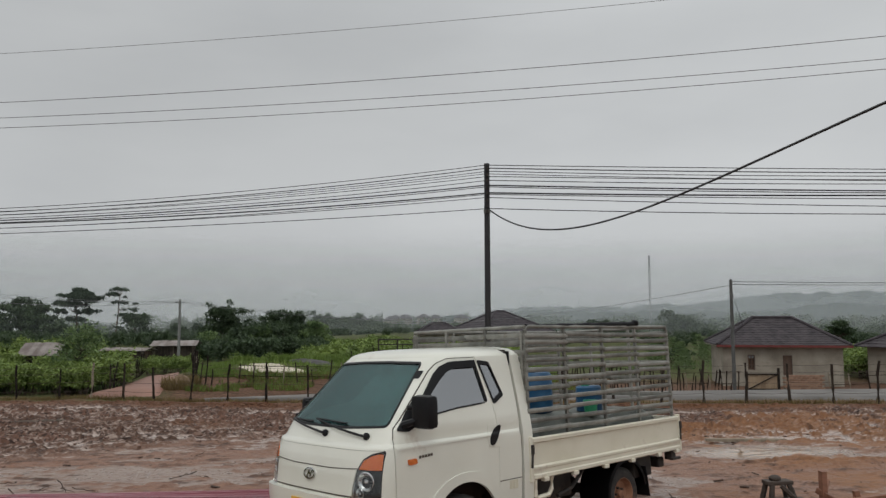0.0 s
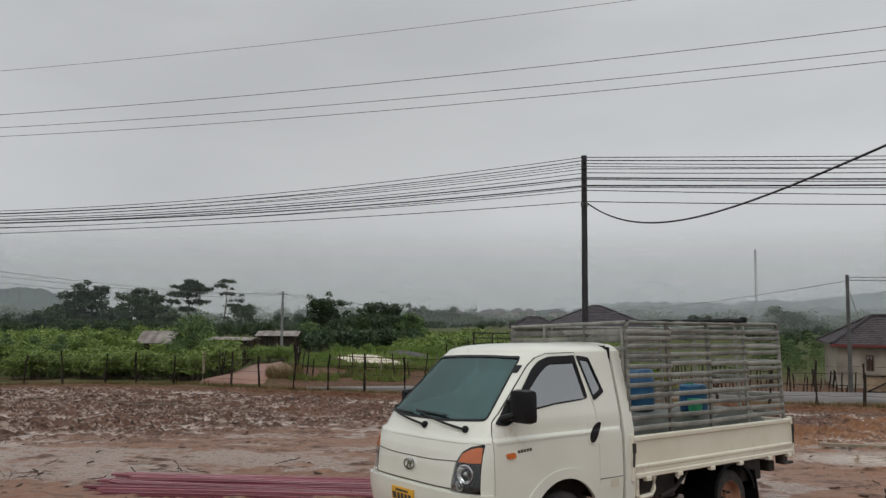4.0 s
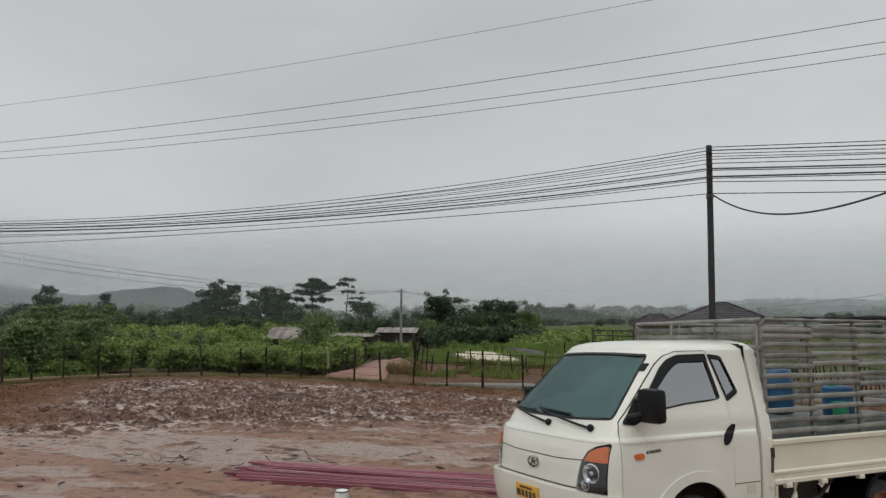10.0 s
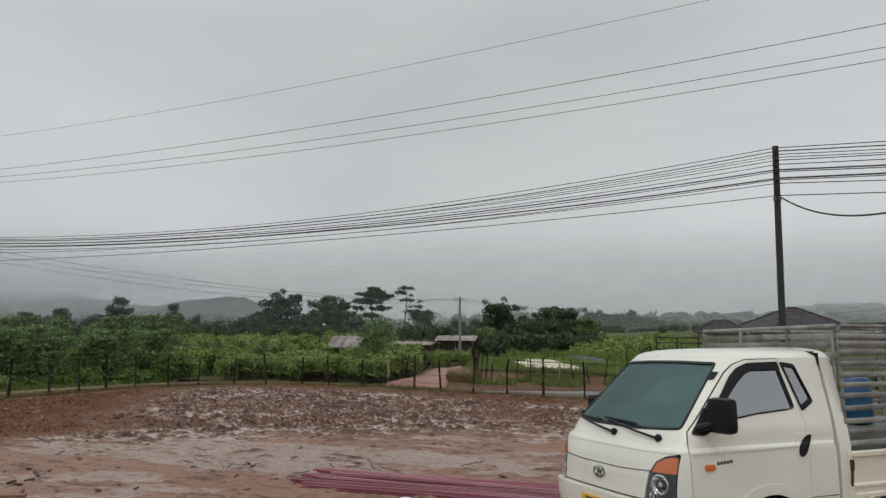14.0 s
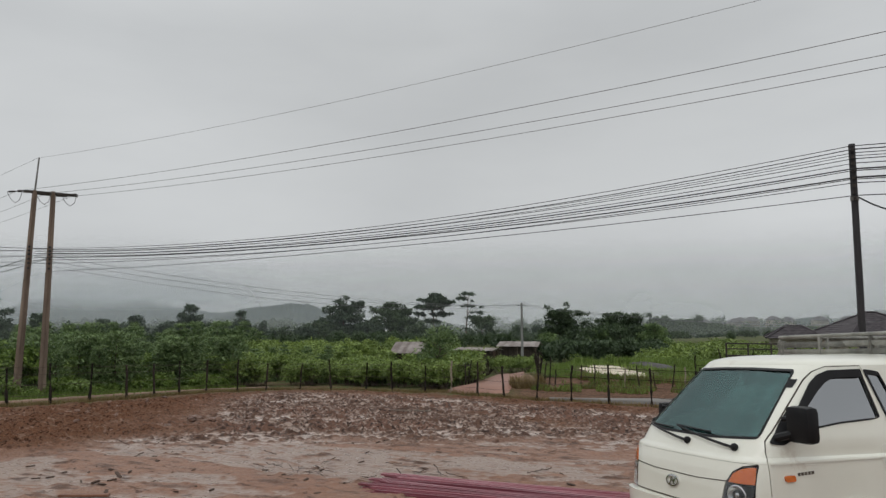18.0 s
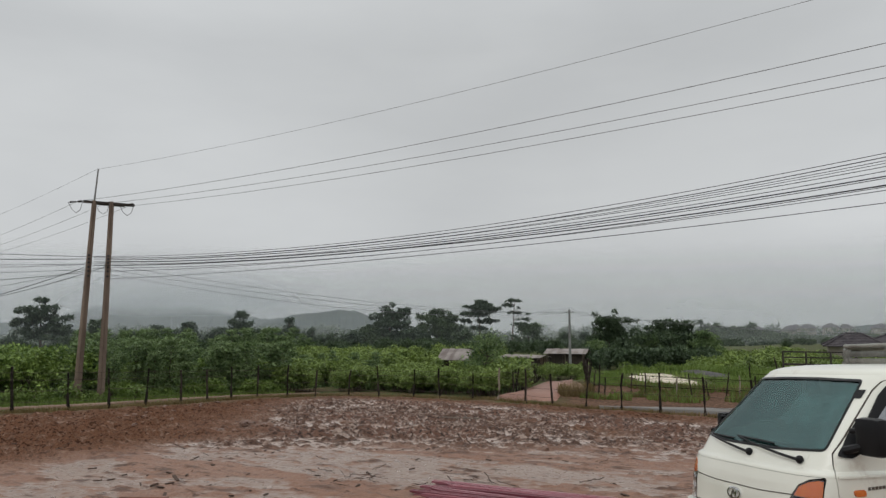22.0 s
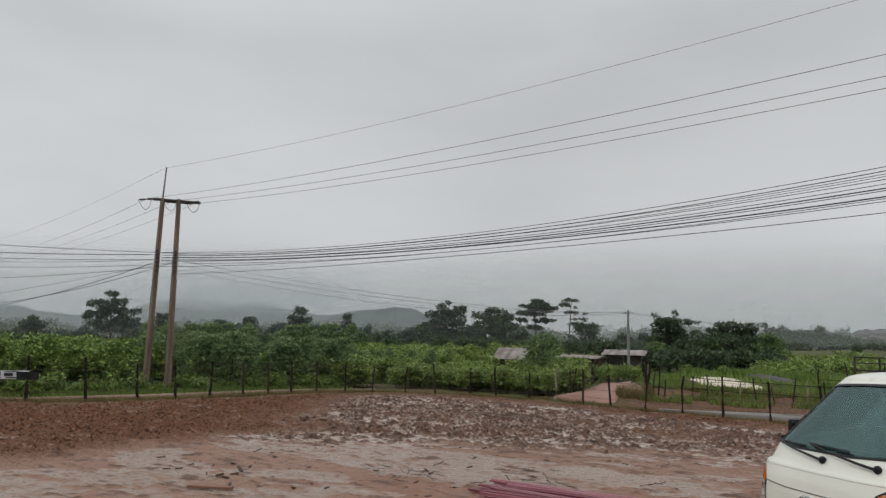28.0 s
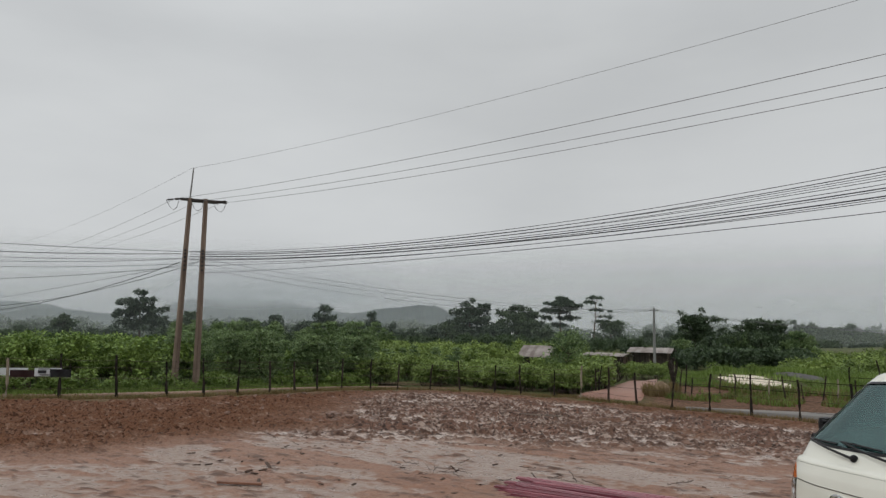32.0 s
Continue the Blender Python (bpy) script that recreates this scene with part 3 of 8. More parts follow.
# churned mud: pale tone painted in for the wet gleam of the sky
mud = blend(attr("churn"), hump, blend(painted_gleam, blend(crisp, clods, (0.036, 0.021, 0.016)), blend(grain, (0.24, 0.175, 0.142), (0.38, 0.295, 0.25))))
earth = blend(crisp, blend(attr("crest"), blend(grain, (0.21, 0.13, 0.092), (0.13, 0.07, 0.048)), blend(speck, blend(grain, (0.046, 0.019, 0.009), (0.112, 0.049, 0.026)), (0.165, 0.084, 0.051))), (0.042, 0.019, 0.011))
earth = blend(dry, earth, blend(grain, (0.13, 0.075, 0.05), (0.24, 0.16, 0.12)))
mud = blend(attr("brown"), mud, earth)
mud = blend(attr("orange"), mud, blend(grain, (0.20, 0.085, 0.035), (0.30, 0.15, 0.075)))
# pools in the churn: muddy water, coloured paler to stand in for reflected sky
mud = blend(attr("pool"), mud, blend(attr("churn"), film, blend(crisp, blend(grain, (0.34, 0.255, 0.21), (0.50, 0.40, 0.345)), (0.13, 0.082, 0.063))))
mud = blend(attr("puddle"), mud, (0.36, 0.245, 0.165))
mud = blend(attr("bits"), mud, blend(speck, (0.03, 0.016, 0.011), (0.085, 0.045, 0.030)))
turf = blend(attr("bare"), blend(grain, blend(broad, (0.035, 0.06, 0.016), (0.07, 0.11, 0.03)), (0.10, 0.085, 0.045)), blend(grain, (0.075, 0.042, 0.027), (0.17, 0.10, 0.068)))
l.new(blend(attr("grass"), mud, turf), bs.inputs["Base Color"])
wet = blend_v(attr("churn"), blend_v(grain, 0.45, 0.7), blend_v(grain, 0.45, 0.75))
wet = blend_v(attr("brown"), wet, 0.85)
wet = blend_v(attr("pool"), wet, blend_v(grain, 0.22, 0.45))
wet = blend_v(attr("puddle"), wet, 0.04)
l.new(blend_v(attr("grass"), wet, 0.95), bs.inputs["Roughness"])
l.new(blend_v(attr("grass"), blend_v(attr("pool"), blend_v(attr("brown"), blend_v(attr("churn"), 0.18, 0.15), 0.06), blend_v(attr("churn"), 0.24, 0.42)), 0.1), bs.inputs["Specular IOR Level"])
bp = n.new("ShaderNodeBump")
bp.inputs["Distance"].default_value = 0.035
l.new(blend_v(attr("puddle"), blend_v(attr("pool"), blend_v(attr("grass"), 0.9, 1.0), 0.22), 0.01), bp.inputs["Strength"])
g_h = n.new("ShaderNodeTexNoise")
g_h.inputs["Scale"].default_value, g_h.inputs["Detail"].default_value = 16, 6
l.new(g_tc.outputs["Object"], g_h.inputs["Vector"])
l.new(g_h.outputs["Fac"], bp.inputs["Height"])
l.new(bp.outputs[0], bs.inputs["Normal"])


# ---- roads beyond the fence ----
def strip(name, line, widths, material, lift, label, category="road"):
    """A road along a line of points, with slightly worn edges, laid on the ground."""
    pts = []
    for (ax, ay), (bx, by) in zip(line, line[1:]):
        k = max(2, int(math.hypot(bx - ax, by - ay) / 0.6))
        pts += [(lerp(ax, bx, j / k), lerp(ay, by, j / k)) for j in range(k)]
    pts.append(line[-1])
    rnd = random.Random(len(line) * 7 + int(lift * 1000))
    rows = []
    for j, p in enumerate(pts):
        a, b = pts[max(j - 1, 0)], pts[min(j + 1, len(pts) - 1)]
        d = Vector((b[0] - a[0], b[1] - a[1])).normalized()
        f = j / (len(pts) - 1) * (len(widths) - 1)
        w = lerp(widths[int(f)], widths[min(int(f) + 1, len(widths) - 1)], f % 1)
        row = []
        for s in (-1, -0.92, -0.5, 0, 0.5, 0.92, 1):
            off = s * w / 2 * (1 + 0.05 * rnd.uniform(-1, 1))
            x, y = p[0] - d.y * off, p[1] + d.x * off
            row.append(at_ground(x, y, -0.08 if abs(s) == 1 or j == 0 else lift + 0.02 * (1 - s * s)))
        rows.append(row)
    v = [c for r in rows for c in r]
    f = [(a * 7 + b, a * 7 + b + 1, a * 7 + b + 8, a * 7 + b + 7) for a in range(len(rows) - 1) for b in range(6)]
    ob = from_arrays(name, v, f, material, soft=True)
    return tagged(ob, label, category, kind="structure")


strip("road", [(60, 26.4), (20, 27.9), (10, 28.7), (0, 29.4), (-4.7, 29.4), (-7, 29.2), (-9.4, 28.9)], [6.0, 6.0, 6.0, 5.8, 5.4, 2.5, 0.4], ASPHALT, 0.10, "wet grey paved village road behind the fence")
strip("road", [(-13.2, 29.9), (-13.6, 32.8), (-14.8, 37.5), (-16.5, 43.5)], [3.0, 2.8, 2.2, 1.7], DIRTROAD, 0.09, "red dirt lane climbing between fences")
strip("road", [(-24.6, 30.6), (-25.8, 27.0), (-26.0, 22.5), (-25.4, 17.0), (-25.8, 12.5), (-29.5, 7.0), (-40, 0)], [0.3, 0.6, 0.9, 0.5, 0.35, 0.35], PALEDIRT, 0.03,
      "pale dirt track winding outside the fence")

# ---- vegetation ----
def leaves(rs, centres, radii, per, size, flat=0.75, droop=0.0, long=1.6, plain=True, spin=0.35):
    """Leaf blades (plain triangles, or folded diamonds) in clumps: centres (n,3), radii (n,), per clump."""
    c = np.repeat(np.asarray(centres, float), per, 0)
    r = np.repeat(np.asarray(radii, float), per)
    d = rs.normal(size=(len(c), 3))
    d /= np.linalg.norm(d, axis=1)[:, None]
    d[:, 2] *= flat
    p = c + d * (r * rs.uniform(0.35, 1.05, len(c)) ** 0.6)[:, None]
    a = rs.normal(size=(len(c), 3)) * (1, 1, 0.1 + spin) + d * 0.8
    a[:, 2] -= droop
    a /= np.linalg.norm(a, axis=1)[:, None]
    b = np.cross(a, rs.normal(size=(len(c), 3)) * spin + (0, 0, 1 if spin < 1 else 0.3))
    b /= np.linalg.norm(b, axis=1)[:, None] + 1e-9
    s = size * rs.uniform(0.6, 1.35, len(c))[:, None]
    if plain:
        v = np.stack([p - b * s * 0.38, p + b * s * 0.38, p + a * s * long], 1).reshape(-1, 3)
        return v, np.arange(len(v)).reshape(-1, 3)
    up = np.cross(b, a) * s * 0.14
    v = np.stack([p, p + a * s * long * 0.5 + b * s * 0.42 + up, p + a * s * long, p + a * s * long * 0.5 - b * s * 0.42 + up], 1).reshape(-1, 3)
    i = np.arange(len(c))[:, None] * 4
    f = np.concatenate([i + (0, 1, 2), i + (0, 2, 3)], 1).reshape(-1, 3)
    return v, f


def limbs(rs, base, tops, r, bend=0.12):
    """A tapered trunk with limbs to the clump centres given, as one bmesh."""
    bm = bmesh.new()
    top = Vector(np.mean(tops, 0))
    top = Vector((lerp(base[0], top.x, 0.8), lerp(base[1], top.y, 0.8), max(t[2] for t in tops) - 0.2))
    n = 7
    line = [Vector(base).lerp(top, k / n) + Vector((*(rs.normal(size=2) * bend * (k / n)), 0)) for k in range(n + 1)]
    hose(bm, line, r, 7, r * 0.25)
    for t in tops:
        k = int(np.clip(np.interp(t[2] - 0.25 * math.hypot(t[0] - base[0], t[1] - base[1]), [p.z for p in line], range(n + 1)), 1, n - 1))
        s = line[k]
        m = s.lerp(Vector(t), 0.5) + Vector((0, 0, -0.08 * (Vector(t) - s).length))
        hose(bm, [s, m, t], r * 0.35 * (1 - k / (n + 3)) + 0.012, 4, 0.012)
    return bm


def crown_points(rs, blobs, count):
    """Clump centres over the upper shells of ellipsoids (x, y, z, rx, rz)."""
    out, w = [], np.array([b[3] * b[4] + b[3] ** 2 for b in blobs])
    for b in rs.choice(len(blobs), count, p=w / w.sum()):
        x, y, z, rx, rz = blobs[b]
        d = rs.normal(size=3)
        d /= np.linalg.norm(d)
        if d[2] < -0.45:
            d[2] *= -1
        k = rs.uniform(0.3, 1.0) ** 0.6
        out.append((x + d[0] * rx * k, y + d[1] * rx * k, z + d[2] * rz * k))
    return np.array(out)


def tree_mesh(seed, blobs, clumps, radius, per, size, leaf, bark, trunk, flat=0.75, droop=0.0, long=1.6):
    rs = np.random.RandomState(seed)
    c = crown_points(rs, blobs, clumps)
    v, f = leaves(rs, c, radius * rs.uniform(0.6, 1.3, clumps), per, size, flat, droop, long, spin=1.0)
    tops = [tuple(c[k]) for k in rs.choice(clumps, min(clumps, 14), replace=False)]
    return v, f, limbs(rs, (0, 0, -0.3), tops, trunk), leaf, bark


def tree(name, x, y, seed, blobs, label, leaf=None, bark=None, clumps=60, radius=0.7, per=55, size=0.22, trunk=0.16, flat=0.75, droop=0.0, long=1.6, category="tree", group="trees beyond the lot", turn=0.0, dz=0.0):
    root = thing(name, pose(*at_ground(x, y, dz), 0, 0, turn), label, category, group)
    v, f, bm, leaf, bark = tree_mesh(seed, blobs, clumps, radius, per, size, leaf or L_DARK, bark or BARK, trunk, flat, droop, long)
    part("trunk", bm, bark, root, soft=True)
    from_arrays("crown", v, f, leaf, root)
    return root


def polar(ratio, dist):
    """Plan position from sideways per ahead, and distance."""
    y = dist / math.hypot(1, ratio)
    return ratio * y, y


# tall trees beyond the fields
def lobed_tree(name, x, y, turn, lobes, label, leaf, bark, seed, size, density=1.0, flat=0.6, trunk=0.2, category="tree"):
    """A tree whose crown is a few foliage masses (sideways, height, half width, half height) on one trunk."""
    r = random.Random(seed)
    blobs = [(dx, r.uniform(-0.5, 0.5) * rx, z, rx * 1.08, rz * (1.35 if flat > 0.5 else 1.1)) for dx, z, rx, rz in lobes]
    if flat > 0.5:
        zs, xs = [q[1] for q in lobes], [q[0] for q in lobes]
        half_w = max(q[2] for q in lobes)
        blobs.append((sum(xs) / len(xs), 0, lerp(min(zs), max(zs), 0.45), half_w * 0.62, (max(zs) - min(zs)) * 0.42))
    area = sum(rx * (rx + 2 * rz) for dx, z, rx, rz in lobes)
    clumps = int(np.clip(density * 2.3 * area / size ** 2 / 14, 40, 520))
    return tree(name, x, y, seed, blobs, label, leaf, bark, clumps, size * 2.1, 46, size, trunk, flat, 0.0, 1.5, category, turn=turn)


DENSE = "dark pine with a full uneven layered crown"
lobed_tree("pine_tree", -106.6, 65.5, 58, [(-0.4, 7.1, 1.0, 1.0), (-1.9, 5.8, 1.4, 0.7), (0.9, 5.9, 1.6, 0.8), (-2.9, 4.0, 1.4, 0.8), (0, 4.3, 2.7, 1.1), (3.3, 4.2, 1.3, 0.9), (-2.0, 2.2, 2.1, 1.1), (1.4, 2.2, 3.2, 1.3)],
           "large dark pine standing over the hedge", L_PINE, PINEBARK, 41, 0.27, 1.3)
lobed_tree("broadleaf_tree", -107.5, 53.8, 63, [(0, 3.2, 1.1, 0.7), (-0.3, 2.1, 1.8, 0.9), (1.0, 1.9, 1.1, 0.8)], "round dark broadleaf tree in haze", L_DARK, BARK, 43, 0.25)
lobed_tree("broadleaf_tree", -98.5, 68.7, 55, [(0.2, 3.8, 1.1, 0.6), (0.1, 2.3, 1.6, 1.1)], "round dark broadleaf tree in haze", L_DARK, BARK, 44, 0.25)
lobed_tree("pine_tree", -85.2, 84.6, 45, [(0.1, 5.0, 1.2, 0.6), (0, 4.1, 1.8, 0.35), (-2.1, 2.6, 1.2, 0.7), (0.2, 2.2, 2.3, 1.1), (2.5, 2.0, 1.4, 1.0), (0.1, 0.9, 3.2, 0.8)], "pine with a domed top over a wide skirt", L_PINE, PINEBARK, 48, 0.26, 1.2)
lobed_tree("pine_tree", -92.0, 80.3, 49, [(0, 4.6, 0.5, 0.6), (0.2, 3.3, 1.4, 0.7), (-1.0, 2.2, 1.3, 0.7), (1.1, 2.1, 1.2, 0.8), (0.1, 1.0, 2.4, 0.9)], "pointed young pine with tiers of branches", L_PINE, PINEBARK, 45, 0.25, 1.2)
lobed_tree("pine_tree", -91.6, 74.5, 51, [(0, 3.0, 1.3, 0.5), (-0.6, 2.1, 1.7, 0.6), (0.9, 1.5, 1.9, 0.9)], DENSE, L_PINE, PINEBARK, 46, 0.25, 1.2)
lobed_tree("pine_tree", -78.3, 88.4, 42, [(0, 4.1, 0.8, 0.6), (-0.1, 2.9, 1.7, 0.8), (-1.2, 1.8, 1.6, 0.8), (1.4, 1.8, 1.8, 0.9), (0, 0.8, 3.0, 0.7)], DENSE, L_PINE, PINEBARK, 49, 0.25, 1.3)
lobed_tree("pine_tree", -83.0, 124.9, 34, [(-0.4, 7.6, 1.8, 1.0), (2.7, 6.9, 1.6, 0.45), (-1.5, 6.0, 2.6, 0.9), (1.3, 5.8, 2.6, 0.8), (-3.7, 5.1, 1.3, 0.8), (-4.1, 3.3, 2.0, 0.7), (0.4, 3.3, 4.0, 1.8), (-0.5, 1.4, 4.6, 1.4)], DENSE, L_PINE, PINEBARK, 11, 0.34, 1.3)
lobed_tree("broadleaf_tree", -75.2, 129.8, 30, [(0.3, 6.6, 1.6, 0.7), (-1.7, 5.5, 2.4, 0.9), (2.3, 5.3, 2.2, 0.9), (0, 3.4, 4.2, 1.8), (4.0, 2.8, 2.4, 1.7), (-0.6, 1.4, 4.8, 1.5)], "broad dark tree with a dense rounded crown", L_DARK, BARK, 12, 0.34, 1.3)
lobed_tree("pine_tree", -68.2, 135.8, 27, [(0, 8.9, 1.6, 0.45), (0, 7.9, 3.2, 0.8), (0.4, 7.0, 2.7, 0.7), (-0.8, 6.2, 2.1, 0.5), (-2.1, 6.5, 1.9, 0.5), (3.3, 7.5, 1.0, 0.35), (-2.7, 5.0, 1.4, 0.55), (1.4, 5.0, 2.2, 0.45), (-0.4, 3.6, 1.5, 0.45), (3.1, 4.4, 0.9, 0.35)],
           "tall pine with a flat spreading dark crown", L_PINE, PINEBARK, 3, 0.28, 1.5, 0.42, 0.24)
lobed_tree("pine_tree", -63.9, 142.2, 24, [(0.4, 9.5, 1.4, 0.3), (-0.9, 8.4, 1.0, 0.32), (1.9, 7.9, 1.0, 0.25), (0.5, 6.9, 1.5, 0.25), (3.4, 6.6, 0.6, 0.25), (2.7, 5.4, 1.4, 0.33), (1.3, 4.4, 1.1, 0.33)],
           "thin pine with sparse tiers of branches", L_PINE, PINEBARK, 5, 0.26, 1.3, 0.4, 0.2)
lobed_tree("broadleaf_tree", -57.5, 136.3, 23, [(-1.1, 3.3, 1.4, 0.8), (0.8, 3.7, 1.6, 0.8), (0, 1.8, 3.1, 1.7)], "round dark broadleaf tree in haze", L_DARK, BARK, 23, 0.32, 1.2)
lobed_tree("broadleaf_tree", -26.6, 88.1, 17, [(-0.3, 4.0, 1.7, 0.4), (-1.3, 2.6, 1.0, 1.4), (0.7, 2.5, 1.4, 1.4), (-0.4, 1.3, 2.7, 1.2), (2.6, 4.2, 0.8, 0.16), (3.0, 2.7, 0.7, 0.4), (0.6, 5.2, 0.22, 0.35), (-1.6, 4.8, 0.25, 0.3)],
           "dark ragged tree with bare twigs at the top", L_DARK, BARK, 31, 0.19, 1.3, 0.7, 0.16)
lobed_tree("broadleaf_tree", -18.4, 82.0, 13, [(0.1, 3.7, 1.4, 0.4), (1.9, 3.5, 0.9, 0.4), (-1.2, 2.9, 1.3, 0.5), (1.3, 2.5, 2.0, 0.6), (3.2, 2.0, 0.9, 0.55), (-2.7, 1.9, 1.3, 0.8), (0, 1.3, 4.4, 1.2), (-3.8, 1.1, 1.6, 0.9), (3.4, 1.1, 1.8, 0.9)], "broad dark green tree with a billowing crown", L_DARK, BARK, 32, 0.19, 1.4, 0.6, 0.2)
for x, y, turn, h, w, seed in ((-13.9, 79.5, 12, 2.6, 2.0, 33), (-22.8, 80.5, 15, 2.2, 1.6, 34), (-18.9, 78.0, 13, 2.4, 1.9, 35), (-26.5, 82.0, 17, 1.8, 1.6, 37)):
    lobed_tree("broadleaf_tree", x, y, turn, [(0, h * 0.72, w * 0.62, h * 0.24), (-0.4, h * 0.4, w * 0.8, h * 0.28), (0.6, h * 0.38, w * 0.7, h * 0.26)], "low bushy tree at the edge of the bank", L_SAPLING if seed % 2 else L_DARK, BARK, seed, 0.18, 1.2)
lobed_tree("broadleaf_tree", -32.0, 203.0, 9, [(-4.9, 5.2, 1.8, 0.9), (-1.8, 3.6, 3.8, 1.3), (3.9, 3.2, 3.3, 1.2), (0, 1.6, 7.6, 1.8)], "pale tree mass lost in mist", L_DARK, BARK, 91, 0.42, 1.4)
lobed_tree("broadleaf_tree", -23.9, 202.0, 7, [(0, 4.2, 1.5, 1.0), (0.2, 2.8, 0.9, 0.8), (2.9, 1.8, 3.9, 1.3), (6.0, 1.4, 3.4, 1.3), (-3.0, 1.8, 3.0, 1.3)], "pale tree mass lost in mist", L_DARK, BARK, 92, 0.40, 1.4)
lobed_tree("banana_tree", 33.5, 61.5, -29, [(0, 2.9, 0.7, 0.16), (-0.6, 2.5, 0.45, 0.16), (0.6, 2.4, 0.45, 0.16), (0, 2.0, 0.6, 0.3), (0.1, 1.4, 0.5, 0.3)], "ragged dark tree behind the tiled house", L_DARK, BARK, 64, 0.16, 1.2)
lobed_tree("broadleaf_tree", 18.6, 57.0, -18, [(-0.1, 1.7, 0.5, 0.4), (0, 0.9, 0.7, 0.5), (-0.3, 0.5, 0.8, 0.5)], "slim dark tree beyond the road", L_DARK, BARK, 63, 0.15, 1.4)
lobed_tree("broadleaf_tree", 54.7, 171.5, -18, [(-1.9, 4.3, 1.9, 0.9), (1.2, 3.1, 2.7, 1.0), (4.9, 1.8, 2.6, 1.0), (0.5, 1.2, 4.8, 1.3), (6.7, 0.9, 2.8, 0.9)], "wooded slope edge in mist", L_DARK, BARK, 61, 0.38, 1.2)
# lesser trees between: sideways/ahead, rise of the top, distance, width, seed
for ratio, rise, dist, w, seed in ((-2.25, -0.036, 120, 5.0, 101), (-2.08, -0.036, 118, 4.0, 102), (-1.86, -0.036, 122, 4.5, 103), (-1.76, -0.036, 118, 4.0, 104), (-1.52, -0.03, 120, 4.0, 105), (-1.34, -0.012, 116, 3.4, 106),
                                   (-1.27, -0.016, 118, 3.6, 107), (-1.07, -0.014, 118, 3.0, 108), (-0.95, -0.014, 118, 3.2, 109), (-0.835, -0.013, 120, 3.4, 110), (-0.79, -0.02, 122, 4.0, 111), (-0.745, -0.018, 126, 4.4, 112),
                                   (-0.715, -0.010, 132, 5.0, 113), (-0.62, -0.008, 146, 6.0, 114), (-0.53, -0.012, 144, 5.0, 115), (-0.49, -0.018, 140, 4.4, 116), (-0.365, -0.017, 150, 4.4, 117), (-0.335, -0.016, 145, 4.0, 118),
                                   (-0.15, -0.025, 150, 6.0, 119), (-0.10, -0.028, 155, 6.0, 120), (0.25, -0.016, 160, 5.0, 121), (0.205, -0.012, 165, 2.6, 122), (0.224, -0.010, 165, 2.4, 123), (0.36, -0.026, 150, 5.0, 124), (0.55, -0.026, 90, 3.2, 125)):
    x, y = polar(ratio, dist)
    h = 2.29 + rise * y - float(lie(x, y))
    r = random.Random(seed)
    lobes = [(0, h - 0.12 * w, w * 0.24, w * 0.12)] + [(r.uniform(-0.25, 0.25) * w, h * r.uniform(0.35, 0.8), w * r.uniform(0.24, 0.36), h * 0.13) for k in range(4)] + [(0, h * 0.35, w * 0.5, h * 0.25)]
    lobed_tree("broadleaf_tree" if seed % 2 else "pine_tree", x, y, math.degrees(-math.atan(ratio)), lobes, "dark green tree in light haze", L_DARK if seed % 2 else L_PINE, BARK, seed, 0.27 if dist < 140 else 0.33, 1.1)

# far woods, beyond counting
rs = np.random.RandomState(99)
vs, fs, k = [], [], 0
for dist, count, lo, hi in ((192, 230, -0.026, -0.013), (250, 220, -0.018, -0.006), (320, 220, -0.011, 0.0)):
    for j in range(count):
        az = rs.uniform(-0.75, 1.25)
        d = dist * rs.uniform(0.94, 1.1)
        x, y = -math.sin(az) * d, math.cos(az) * d
        if dist < 220 and 0.02 < x / y < 0.12:
            continue
        h = 0.045 * dist * rs.uniform(0.55, 1.45)
        zt = 2.29 + rs.uniform(lo, hi) * y - h
        c = crown_points(rs, [(x, y, zt + h * 0.5, h * 0.5, h * 0.44), (x + rs.uniform(-2, 2), y, zt + h * 0.72, h * 0.3, h * 0.24)], 20)
        v, f = leaves(rs, c, np.full(20, h * 0.13), 24, 0.045 * h + 0.07, spin=1.0)
        vs.append(v)
        fs.append(f + k)
        k += len(v)
woods = from_arrays("far_woods", np.concatenate(vs), np.concatenate(fs), L_DARK)
tagged(woods, "misty dark green woods in the distance", "woods", kind="stuff")


# thicket that closes the fields off before the tall trees
vs, fs, k = [], [], 0
for lo, hi, near_d, far_d, count, top in ((-2.6, -1.35, 74, 112, 200, -0.052), (-1.40, -0.66, 76, 114, 230, -0.036), (-0.70, -0.33, 84, 140, 190, -0.030), (-0.335, -0.165, 58, 82, 120, -0.040), (-0.36, -0.16, 96, 140, 110, -0.030), (-0.17, 0.06, 176, 214, 110, -0.019), (-0.08, 0.62, 84, 150, 200, -0.034)):
    for j in range(count):
        ratio = rs.uniform(lo, hi)
        x, y = polar(ratio, rs.uniform(near_d, far_d))
        g = float(lie(x, y))
        h = max(1.0, 2.29 + (top + rs.uniform(-0.008, 0.006)) * y - g)
        w = h * rs.uniform(0.5, 0.8)
        c = crown_points(rs, [(x, y, g + h * 0.45, w, h * 0.45), (x + rs.uniform(-0.5, 0.5) * w, y, g + h * 0.75, w * 0.6, h * 0.24)], 14)
        v, f = leaves(rs, c, np.full(14, h * 0.17), 22, 0.19, spin=1.0)
        vs.append(v)
        fs.append(f + k)
        k += len(v)
tagged(from_arrays("thicket", np.concatenate(vs), np.concatenate(fs), L_DARK), "dark thicket of bushes and young trees", "bushes", kind="stuff")


